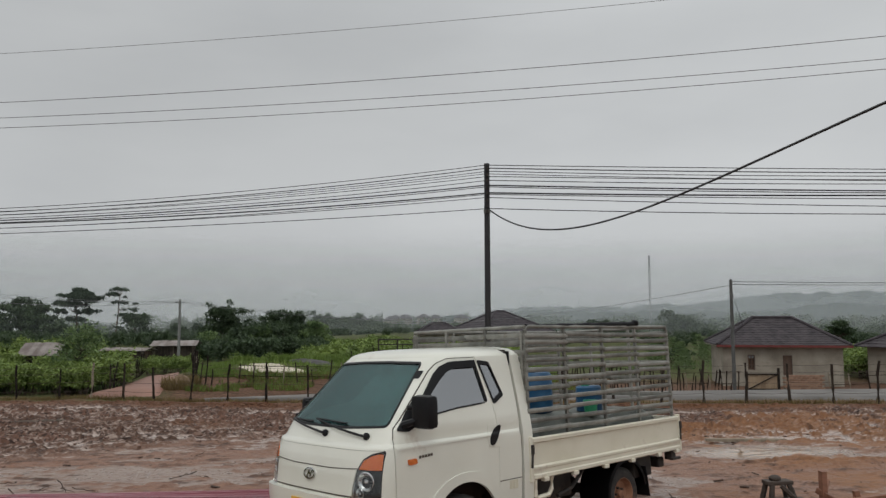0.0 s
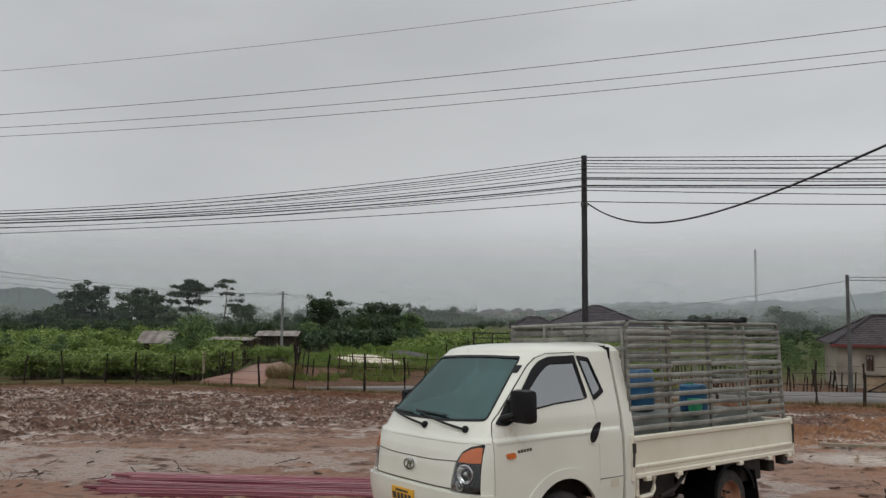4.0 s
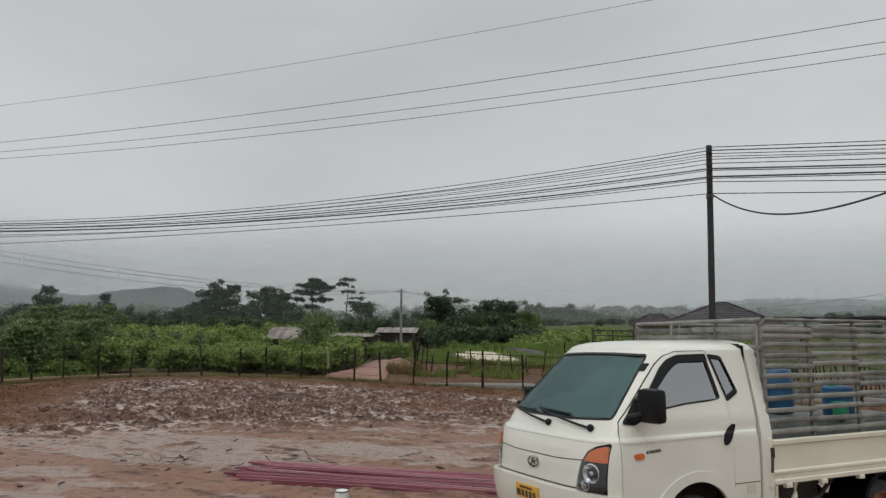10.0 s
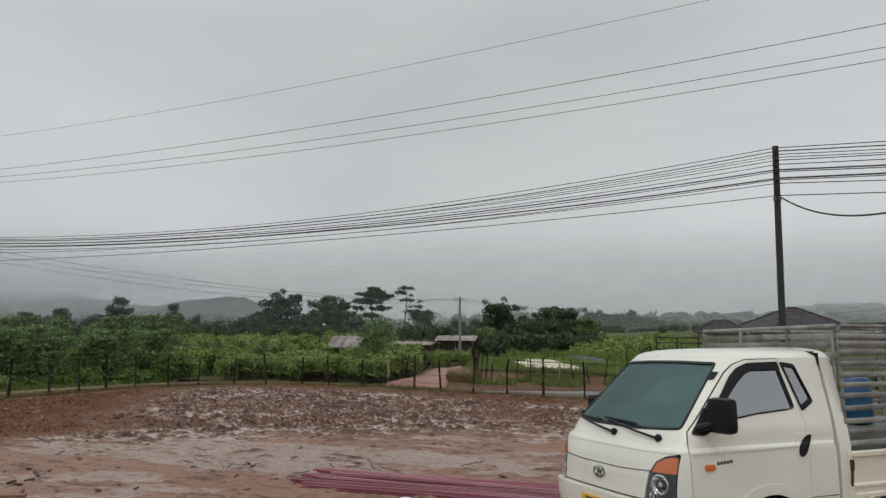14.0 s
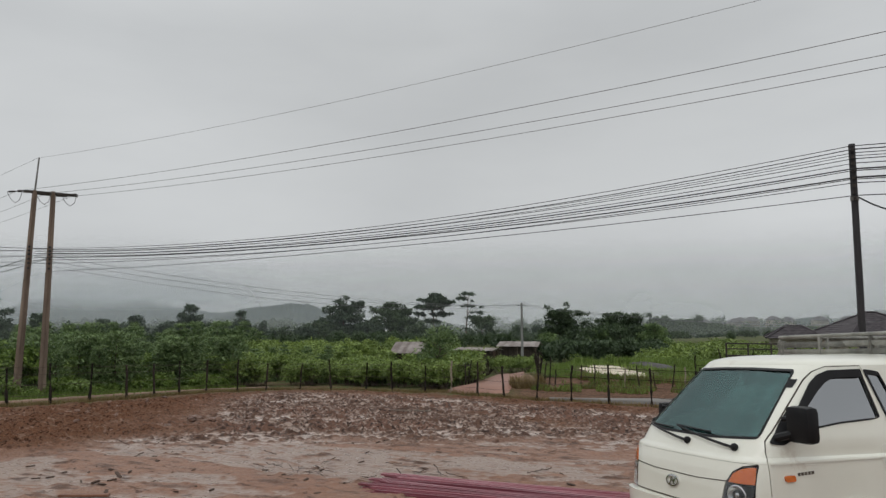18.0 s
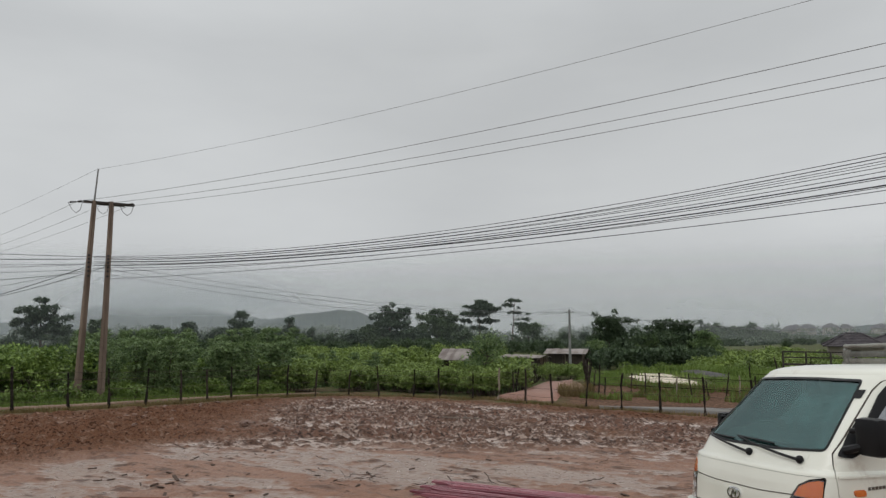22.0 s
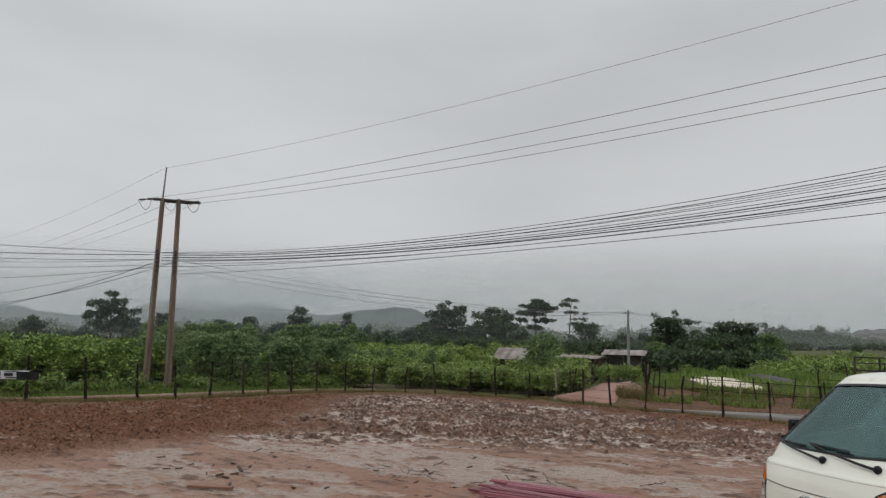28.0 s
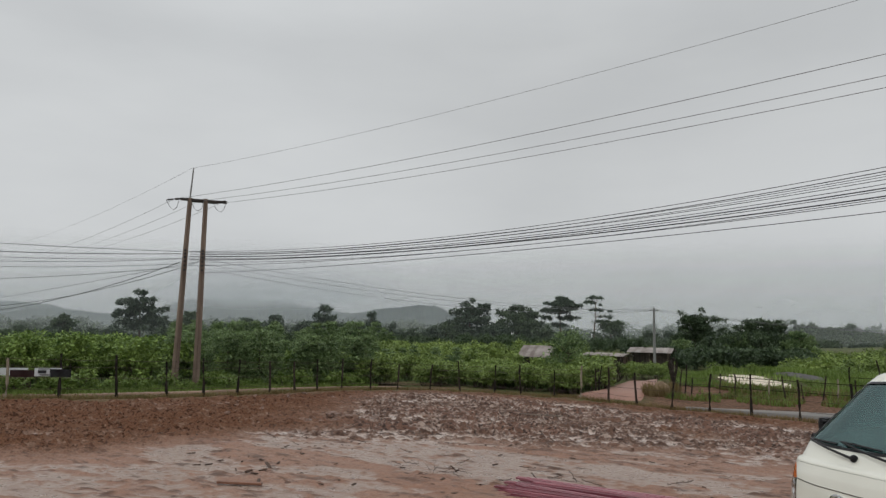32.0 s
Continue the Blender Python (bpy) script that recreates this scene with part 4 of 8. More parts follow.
# young trees and cassava behind the track
def shrub_kind(seed, h, w, leaf, clumps, per, size, stems, radius=0.34, plain=True):
    rs = np.random.RandomState(seed)
    c = np.stack([rs.uniform(-0.5, 0.5, clumps) * w, rs.uniform(-0.5, 0.5, clumps) * w, rs.uniform(0.25, 1.0, clumps) ** 0.8 * h], 1)
    c[:, :2] *= (1 - 0.35 * (c[:, 2:3] / h) ** 2)
    v, f = leaves(rs, c, np.full(clumps, radius), per, size, 0.6, 0.35, 1.9, plain, 0.55)
    bm = bmesh.new()
    for s in range(stems):
        a, t = (rs.uniform(-0.2, 0.2), rs.uniform(-0.2, 0.2), -0.1), c[rs.randint(clumps)]
        m = ((a[0] + t[0]) / 2 + rs.uniform(-0.1, 0.1), (a[1] + t[1]) / 2, t[2] * 0.55)
        hose(bm, [a, m, tuple(t)], 0.022, 4, 0.008)
    root = new("shrub_pattern")
    stem = part("stem", bm, BARK, root)
    crown = from_arrays("foliage", v, f, leaf, root)
    return root, stem, crown


def tiered_kind(seed, h, w, leaf, tiers, per, size):
    """A young tree: whorls of nearly level leafy arms up one stem."""
    rs = np.random.RandomState(seed)
    bm = bmesh.new()
    hose(bm, [(0, 0, -0.1), (rs.uniform(-0.1, 0.1), rs.uniform(-0.1, 0.1), h * 0.5), (0, 0, h * 0.97)], 0.035, 5, 0.01)
    c, r = [], []
    for k in range(tiers):
        f = k / (tiers - 1)
        z = h * lerp(0.16, 0.96, f)
        for a in np.arange(5) * 1.2566 + rs.uniform(0, 6):
            ln = w / 2 * lerp(1.0, 0.3, f ** 1.4) * rs.uniform(0.65, 1.1)
            tip = (math.cos(a) * ln, math.sin(a) * ln, z + rs.uniform(-0.05, 0.14))
            hose(bm, [(0, 0, z - 0.12), tip], 0.012, 3, 0.005)
            for q in (0.45, 0.75, 1.0):
                c.append([tip[0] * q, tip[1] * q, lerp(z - 0.06, tip[2], q)])
                r.append(0.20 + 0.06 * rs.rand())
    v, f = leaves(rs, c, r, per, size, 0.42, 0.1, 1.7, True, 0.6)
    root = new("shrub_pattern")
    return root, part("stem", bm, BARK, root), from_arrays("foliage", v, f, leaf, root)


PATTERNS = {
    "cassava": [shrub_kind(200 + k, 1.75, 1.5, L_CASSAVA, 30, 22, 0.125, 6, 0.26, False) for k in range(4)],
    "hedge": [shrub_kind(220 + k, 2.5, 2.0, L_HEDGE, 54, 26, 0.12, 7, 0.28, False) for k in range(3)],
    "sapling": [tiered_kind(240 + k, 3.0, 1.9, L_SAPLING, 7 + k % 2, 16, 0.10) for k in range(4)],
    "weed": [shrub_kind(260 + k, 0.6, 0.8, L_GRASS, 16, 18, 0.08, 4, 0.2, False) for k in range(3)],
}
LABELS = {"cassava": ("cassava_shrub", "leafy green cassava shrub in a field", "shrub", "cassava field"),
          "hedge": ("hedge_shrub", "tall bright green leafy shrub behind the track", "shrub", "hedge along the track"),
          "sapling": ("young_tree", "young dark green tree with low branches", "tree", "young plantation"),
          "weed": ("weed_clump", "low green weeds at the foot of the fence", "weeds", "weeds by the fence")}


def plant(kind, x, y, size, rnd, dz=0.0):
    root, stem, crown = rnd.choice(PATTERNS[kind])
    name, label, cat, group = LABELS[kind]
    ob = thing(name, pose(*at_ground(x, y, dz), 0, 0, rnd.uniform(0, 360)), label, cat, group)
    ob.scale = (size * rnd.uniform(0.9, 1.15), size * rnd.uniform(0.9, 1.15), size)
    for o in (stem, crown):
        share(o.name.split(".")[0], o.data, ob, Matrix.Identity(4))
    return ob


rnd = random.Random(5)
# hedge of tall bright shrubs to the left, outside the track
for k in range(96):
    y = rnd.uniform(6, 27)
    x = -28.6 - 8 * rnd.random() ** 1.3 - 0.05 * (y - 15)
    if abs(y - 18.7) < 1.0 and x > -30:
        x -= 2.5
    plant("hedge", x, y, rnd.uniform(0.62, 0.86) * (0.85 if y > 22 else 1.0), rnd)
# young plantation, thickest along the track
for k in range(260):
    ratio, dist = -rnd.uniform(0.70, 1.50), 35 + 19 * rnd.random() ** 1.4
    x, y = polar(ratio, dist)
    if fence_gap(np.array([x]), np.array([y]))[0] > -3.6 or (ratio > -0.86 and dist < 46):
        continue
    plant("sapling", x, y, rnd.uniform(0.5, 0.92) * (0.8 if ratio > -0.9 else 1.0), rnd)
for k in range(64):
    x, y = polar(-rnd.uniform(0.84, 1.50), rnd.uniform(54, 76))
    plant("sapling", x, y, rnd.uniform(0.75, 1.2), rnd)
# bright bushes behind the tiled house and dark ones beside the road
for k in range(12):
    x, y = polar(rnd.uniform(0.545, 0.60), rnd.uniform(50, 60))
    plant("cassava", x, y, rnd.uniform(0.6, 1.0), rnd)
for k in range(14):
    x, y = polar(rnd.uniform(0.28, 0.37), rnd.uniform(52, 70))
    plant("sapling", x, y, rnd.uniform(0.4, 0.7), rnd)
# cassava field
for k in range(190):
    ratio, dist = -rnd.uniform(0.40, 1.0), rnd.uniform(36.5, 52)
    x, y = polar(ratio, dist)
    if x > -16.6 - (y - 38) * 0.45 or (x > -25.5 and y < 33.6) or y < 29:
        continue
    plant("cassava", x, y, rnd.uniform(0.55, 0.88), rnd)
far_rs = np.random.RandomState(311)
vs, fs, k = [], [], 0
for j in range(300):
    by_bank = j >= 150
    x, y = polar(far_rs.uniform(-0.19, 0.10), far_rs.uniform(48, 84)) if by_bank else polar(-far_rs.uniform(0.42, 1.0), far_rs.uniform(52, 76))
    if not by_bank and x > -18.5 - (y - 38) * 0.45:
        continue
    h, g = far_rs.uniform(0.55, 1.0) if by_bank else far_rs.uniform(1.2, 1.9), float(lie(x, y))
    c = np.stack([x + far_rs.uniform(-0.7, 0.7, 18), y + far_rs.uniform(-0.7, 0.7, 18), g + h * far_rs.uniform(0.3, 1.0, 18) ** 0.8], 1)
    v, f = leaves(far_rs, c, np.full(18, 0.28), 22, 0.13, 0.6, 0.35, 1.9, False, 0.55)
    vs.append(v)
    fs.append(f + k)
    k += len(v)
tagged(from_arrays("cassava_field", np.concatenate(vs), np.concatenate(fs), L_CASSAVA), "green cassava shrubs far across the field", "shrubs", kind="stuff")
for k in range(110):
    x = rnd.uniform(-25, -15.2)
    y = 32.0 + abs(x + 19.5) * -0.25 + rnd.uniform(0, 5) + 0.9
    if x > -14.6 - (y - 33) * 0.45 - 1.3:
        continue
    plant("cassava", x, y, rnd.uniform(0.5, 0.72), rnd)
for k in range(34):
    x, y = polar(-rnd.uniform(0.335, 0.52), rnd.uniform(47, 53))
    plant("cassava", x, y, rnd.uniform(0.42, 0.62), rnd)
# rank weeds on the grassy bank, along the track and at the foot of the fence
for k in range(70):
    x, y = rnd.uniform(-15.5, 5), rnd.uniform(35, 46)
    if x < -11.2 - (y - 33) * 0.42 + 1.2 or (-12.0 < x < -4.6 and y < 40.6):
        continue
    plant("weed", x, y, rnd.uniform(0.5, 1.0), rnd)
for k in range(46):
    y = rnd.uniform(9, 29)
    plant("weed", np.interp(y, [9, 12.8, 20, 25, 29], [-27.6, -26.6, -26.9, -27.2, -26.2]) + rnd.uniform(-0.7, 0.5), y, rnd.uniform(0.6, 1.2), rnd)
# the small tree beside the lane, in front of the huts
tree("small_tree", *polar(-0.497, 42), 71, [(0, 0, 1.7, 1.2, 1.2), (0.3, 0, 2.5, 0.8, 0.7), (-0.6, 0, 1.2, 0.9, 0.8)], "small airy green tree beside the lane", L_SAPLING, BARK, 64, 0.42, 24, 0.12, 0.06)


def blades(rs, x, y, h, dz, width=0.012, lean=0.35):
    """Grass blades, three points each."""
    n = len(x)
    z = lie(x, y) + dz
    a = rs.uniform(0, 6.283, n)
    hh = h * rs.uniform(0.5, 1.3, n)
    w = width * rs.uniform(0.7, 1.5, n)
    lx, ly = np.cos(a) * hh * rs.uniform(0, lean, n), np.sin(a) * hh * rs.uniform(0, lean, n)
    px, py = -np.sin(a) * w, np.cos(a) * w
    v = np.stack([np.stack([x - px, y - py, z], 1), np.stack([x + px, y + py, z], 1), np.stack([x + lx, y + ly, z + hh], 1)], 1).reshape(-1, 3)
    return v, np.arange(3 * n).reshape(-1, 3)


def grass(name, count, where, h, label, mat, width=0.02, seed=1, lean=0.5):
    rs = np.random.RandomState(seed)
    x, y = where(rs, count)
    v, f = blades(rs, x, y, h, -0.02, width, lean)
    return tagged(from_arrays(name, v, f, mat), label, "grass", kind="stuff")


def on_mound(rs, n):
    x, y = rs.uniform(-17, 6, n), rs.uniform(34.4, 52, n)
    lane = -12.6 - (y - 33) * 0.42
    keep = (x > lane + 1.6 + rs.uniform(0, 1, n)) & ~((x > -11.6) & (x < -4.9) & (y < 39.4 - 0.2 * (x + 9)) & (rs.uniform(0, 1, n) > 0.05)) & ~((y < 36.5) & (rs.uniform(0, 1, n) > 0.5)) & (vnoise(x * 0.5, y * 0.5) > 0.25)
    return x[keep], y[keep]


def outside_fence(rs, n):
    t = rs.uniform(0, len(FENCE) - 1.001, n)
    i = t.astype(int)
    P = np.array(FENCE)
    p = P[i] + (P[i + 1] - P[i]) * (t - i)[:, None]
    d = P[i + 1] - P[i]
    d /= np.linalg.norm(d, axis=1)[:, None]
    off = -np.abs(rs.normal(0, 0.35, n)) + 0.25
    return p[:, 0] - d[:, 1] * off, p[:, 1] + d[:, 0] * off


def far_field(rs, n):
    ratio, dist = -rs.uniform(-0.75, 2.2, n), rs.uniform(33, 62, n)
    y = dist / np.hypot(1, ratio)
    x = ratio * y
    keep = ((y > 34) | (x < -28)) & ((x < -16.5 - (y - 38) * 0.42) | (x > -10)) & ~((x > -16) & (y < 52))
    return x[keep], y[keep]


grass("mound_grass", 120000, on_mound, 0.34, "bright green tall grass on the bank", L_GRASS, 0.03, 3)
def round_heaps(rs, n):
    x, y = rs.uniform(-12.5, 5.5, n), rs.uniform(34.0, 40, n)
    u, w = (x + 8.5) * 0.72 - (y - 36.7) * 0.69, (x + 8.5) * 0.69 + (y - 36.7) * 0.72
    keep = (u / 3.3) ** 2 + (w / 1.7) ** 2 > 1
    return x[keep], y[keep]


def round_straw(rs, n):
    a, q = rs.uniform(0, 6.283, n), rs.uniform(0.2, 1, n) ** 0.5
    return -11.55 + np.cos(a) * q * 0.8, 32.3 + np.sin(a) * q * 1.0


grass("straw_blades", 900, round_straw, 0.5, "dry straw standing round the earth heap", L_DRY, 0.02, 19, 0.6)
grass("short_grass", 60000, round_heaps, 0.13, "short green grass on the bank", L_GRASS, 0.03, 9)
def on_verge(rs, n):
    x = rs.uniform(-11, 6, n)
    y = rs.uniform(31.0, 34.6, n)
    keep = vnoise(x * 1.3, y * 1.3 + 4) > 0.42
    return x[keep], y[keep]


grass("bank_grass", 16000, on_verge, 0.22, "thin green weeds on the bare earth bank", L_GRASS, 0.022, 11)
grass("dry_bank_grass", 12000, on_verge, 0.2, "dry brown grass on the bare earth bank", L_DRY, 0.02, 12)
grass("fence_grass", 16000, outside_fence, 0.16, "sparse dry grass and weeds along the fence", L_DRY, 0.012, 4)
def by_track(rs, n):
    y = rs.uniform(8, 29, n)
    x = np.interp(y, [8, 12.8, 20, 25, 29], [-27.6, -26.2, -26.3, -26.8, -26.0]) + rs.normal(0, 0.45, n) - 0.2
    return x, y


grass("track_grass", 16000, by_track, 0.22, "rank green grass beside the dirt track", L_GRASS, 0.014, 14)
grass("field_grass", 70000, far_field, 0.36, "rank green grass and weeds under the shrubs", L_SAPLING, 0.03, 6)
for root_list in PATTERNS.values():
    for root, stem, crown in root_list:
        for o in (stem, crown, root):
            bpy.data.objects.remove(o)

# ---- poles and lines ----
def pole_thing(name, x, y, h, r0, r1, mat, label, n=12, lean=(0, 0)):
    root = thing(name, pose(*at_ground(x, y), 0, 0, 0), label, "utility pole")
    bm = bmesh.new()
    rod(bm, (0, 0, -0.5), (lean[0], lean[1], h), r0, r1, n)
    part("shaft", bm, mat, root, soft=True)
    return root


BPX, BPY = 1.15, 18.7
zb = float(lie(BPX, BPY))
black_pole = pole_thing("utility_pole", BPX, BPY, 6.12 - zb + 0.05, 0.085, 0.07, DARKPOLE, "slim dark tarred pole carrying a bundle of cables")
for z in (6.02, 5.86, 5.7, 5.55, 5.38, 5.2, 5.05, 4.9):
    bm = bmesh.new()
    rod(bm, (0, -0.11, z - zb), (0, 0.11, z - zb), 0.018, n=6)
    rod(bm, (0, -0.105, z - zb - 0.035), (0, -0.105, z - zb + 0.035), 0.035, n=8)
    part("cable_bracket", bm, CHASSIS, black_pole)
bm = bmesh.new()
rod(bm, (0, 0, 4.86 - zb), (0, 0, 4.95 - zb), 0.09, n=12)
part("steel_band", bm, GALV, black_pole)

HX, HY = -27.25, 18.75
zh = float(lie(HX, HY))
hpole = thing("double_utility_pole", pose(HX, HY, zh), "pair of brown weathered concrete poles joined by a dark crossarm", "utility pole")
axis = Vector((0.58, 0.81, 0)).normalized()
for foot, head in ((-0.54, -0.19), (0.35, 0.46)):
    bm = bmesh.new()
    p, t = axis * foot, axis * head
    vs = rod(bm, (p.x, p.y, -0.6), (t.x, t.y, 7.38 - zh), 0.17, 0.115, 4)
    es = [e for e in bm.edges if abs(e.verts[0].co.z - e.verts[1].co.z) > 1]
    bmesh.ops.bevel(bm, geom=es, offset=0.03, segments=2, affect="EDGES")
    shaft = part("shaft", bm, CONCRETE, hpole)
    for z in (5.1, 4.95, 4.8, 4.62, 4.45, 4.25):
        bm = bmesh.new()
        q = p.lerp(t, 0.7) + Vector((0.12, -0.09, 0))
        rod(bm, (q.x, q.y, z - zh - 0.04), (q.x, q.y, z - zh + 0.04), 0.045, n=8)
        part("spool_insulator", bm, DARKPOLE, shaft)
bm = bmesh.new()
rot = Matrix.Translation(axis * 0.17) @ Matrix.Rotation(math.atan2(axis.y, axis.x), 4, "Z") @ Matrix.Rotation(0.025, 4, "Y")
box(bm, (0, 0, 7.30 - zh), (1.95, 0.11, 0.11), rot, 0.01)
box(bm, (0, 0.14, 7.26 - zh), (1.2, 0.05, 0.08), rot, 0.01)
part("crossarm", bm, CHASSIS, hpole)
bm = bmesh.new()
p = axis * -0.20
rod(bm, (p.x, p.y, 7.25 - zh), (p.x + 0.09, p.y + 0.06, 8.72 - zh), 0.04, 0.03, 6)
part("lightning_rod", bm, GREYPOLE, hpole)
for s in (-0.8, 0.2, 1.12):
    bm = bmesh.new()
    p = axis * s
    for sx in (-1, 1):
        a = Vector((p.x, p.y, 7.30 - zh))
        d = Vector((0.98, -0.14, -0.06)) * sx if sx > 0 else Vector((-0.85, -0.45, -0.06))
        for k in range(4):
            rod(bm, a + d * (0.1 + 0.07 * k), a + d * (0.13 + 0.07 * k), 0.05, 0.028, 8)
        rod(bm, a, a + d * 0.42, 0.014, n=5)
    ins = part("strain_insulator", bm, CHASSIS, hpole)
    bm = bmesh.new()
    a = Vector((p.x, p.y, 7.28 - zh))
    pts = [a + Vector((0.4, -0.06, -0.02)), a + Vector((0.25, -0.05, -0.35)), a + Vector((0, -0.05, -0.45)), a + Vector((-0.2, -0.1, -0.32)), a + Vector((-0.35, -0.18, -0.02))]
    hose(bm, pts, 0.012, 5)
    part("jumper_wire", bm, CABLE_GREY, ins)

FPX, FPY = -18.57, 51.27
zf = float(lie(FPX, FPY))
farpole = pole_thing("utility_pole", FPX, FPY, 3.25 - zf, 0.11, 0.08, GREYPOLE, "grey concrete pole beside the dirt lane")
bm = bmesh.new()
box(bm, (0, 0, 3.05 - zf), (0.7, 0.06, 0.07), bevel=0.008)
part("crossarm", bm, CHASSIS, farpole)

RPX, RPY = 0.397 * 31.5, 31.5
zr = float(lie(RPX, RPY))
pole_thing("utility_pole", RPX, RPY, 2.29 + 0.0446 * 31.5 - zr, 0.085, 0.065, SLATEPOLE, "dark grey concrete pole in front of the tiled house")


def line(name, a, b, za, zb_, sag, r, mat, label, curve=None, n=36, wob=0.0):
    """A hanging wire from a to b. curve: two factors of its height along the way, in place of sag."""
    bm = bmesh.new()
    pts = []
    for k in range(n + 1):
        s = k / n
        z = za + sum(c * s ** (i + 1) for i, c in enumerate(curve)) if curve else lerp(za, zb_, s) - 4 * sag * s * (1 - s)
        pts.append((lerp(a[0], b[0], s), lerp(a[1], b[1], s) + wob * math.sin(9 * s), z))
    hose(bm, pts, r, 5)
    me_ob = part(name, bm, mat, None, soft=True)
    return tagged(me_ob, label, "cable", "overhead lines")


MV = (30, 12)
off = lambda s: (HX + axis.x * s, HY + axis.y * s)
# three power lines and an earth wire on the double pole
for s, z0, c in ((-0.8, 7.32, (-2.11, 4.61)), (0.2, 7.28, (-2.51, 4.44)), (1.12, 7.24, (-2.65, 4.46))):
    line("power_line", off(s), MV, z0, 0, 0, 0.008, CABLE_GREY, "thin grey bare power line strung high overhead", c, 60)
    line("power_line", off(s), (-74 + 0.5 * s, 31 + s), z0, 7.3, 0.7, 0.007, CABLE_GREY, "thin grey bare power line strung high overhead")
line("earth_wire", off(-0.15), MV, 8.70, 0, 0, 0.0055, CABLE_GREY, "very thin earth wire above the power lines", (-2.44, 5.04), 60)
line("earth_wire", off(-0.15), (-74, 31), 8.70, 8.7, 0.5, 0.005, CABLE_GREY, "very thin earth wire above the power lines")

# the bundle of cables: double pole to dark pole, and on to the right
BUNDLE = [(5.06, 6.11, 0.64, 0.011), (5.03, 6.03, 0.64, 0.014), (5.0, 5.95, 0.62, 0.010), (4.97, 5.88, 0.60, 0.009), (4.93, 5.81, 0.60, 0.011), (4.88, 5.71, 0.57, 0.011), (4.84, 5.58, 0.56, 0.019),
          (4.78, 5.54, 0.54, 0.012), (4.70, 5.38, 0.48, 0.021), (4.62, 5.34, 0.50, 0.011), (4.45, 5.26, 0.42, 0.011), (4.15, 4.97, 0.24, 0.012)]
for k, (z0, z1, sag, r) in enumerate(BUNDLE):
    side_ = 0.46 if k % 2 else -0.1
    line("communication_cable", off(side_), (BPX, BPY - 0.1), z0, z1, sag, r * 0.8, CABLE, "black cable in a sagging bundle between poles", wob=0.05 * (k % 3 - 1))
    line("communication_cable", (BPX, BPY - 0.1), (32, 18.2 - 0.05 * k), z1, z1 - 0.05 - 0.3 * (k == 10) + 0.04 * (k % 3), 0.16 + 0.03 * (k % 4), r, CABLE, "black cable in a sagging bundle between poles", wob=0.04 * (k % 3 - 1))
for k, (z0, z1, sag, r) in enumerate(((5.05, 8.4, 0.7, 0.011), (4.95, 8.4, 1.1, 0.015), (4.8, 8.8, 1.4, 0.009), (4.72, 8.7, 1.55, 0.008), (4.6, 8.6, 1.7, 0.008), (4.4, 7.4, 1.9, 0.010), (4.7, 3.8, 1.7, 0.012), (4.6, 3.0, 1.6, 0.014), (4.7, 1.2, 0.2, 0.007))):
    end = (HX - 30, HY - 24) if k < 6 else (HX - 26, HY - 8)
    line("communication_cable", off(-0.46 if k % 2 else 0.46), end, z0, z1, sag, r, CABLE, "black cable in a sagging bundle between poles")
# three lines to the pole by the lane and past it
for k in range(3):
    line("service_line", off(0.46), (FPX + 0.3 * (k - 1), FPY), 4.75 - 0.2 * k, 3.05 + 0.1 * (k == 1), 0.55 + 0.14 * k, 0.010, CABLE_GREY, "grey service line running to the lane pole")
for k in range(2):
    line("service_line", (FPX + 0.3 * k, FPY), (4, 88), 3.1 - 0.15 * k, 1.2, 0.5, 0.011, CABLE_GREY, "grey service line running past the lane pole")
    line("service_line", (RPX, RPY), (60, 36), 3.6 - 0.12 * k, 4.2, 0.25, 0.016, CABLE_GREY, "grey service line from the house pole")
line("service_line", (RPX, RPY), (-4, 60), 3.45, 1.4, 0.5, 0.011, CABLE_GREY, "grey service line from the house pole")
line("service_line", (RPX, RPY), (16.5, 40), 3.3, 1.6, 0.12, 0.012, CABLE, "thin line from the house pole to the roof")
line("drop_cable", (BPX + 0.08, BPY - 0.1), (6.0, 6.0), 4.92, 0, 0, 0.019, CABLE, "thick black twisted drop cable sagging from the dark pole", (-6.10, 12.32, -7.20, 1.05), 60)

# ---- hills and mist ----
HILL = surf("wooded_hill", (0.020, 0.032, 0.030), (0.045, 0.062, 0.056), 0.03, 0.95, fine=0.15, spec=0.0)


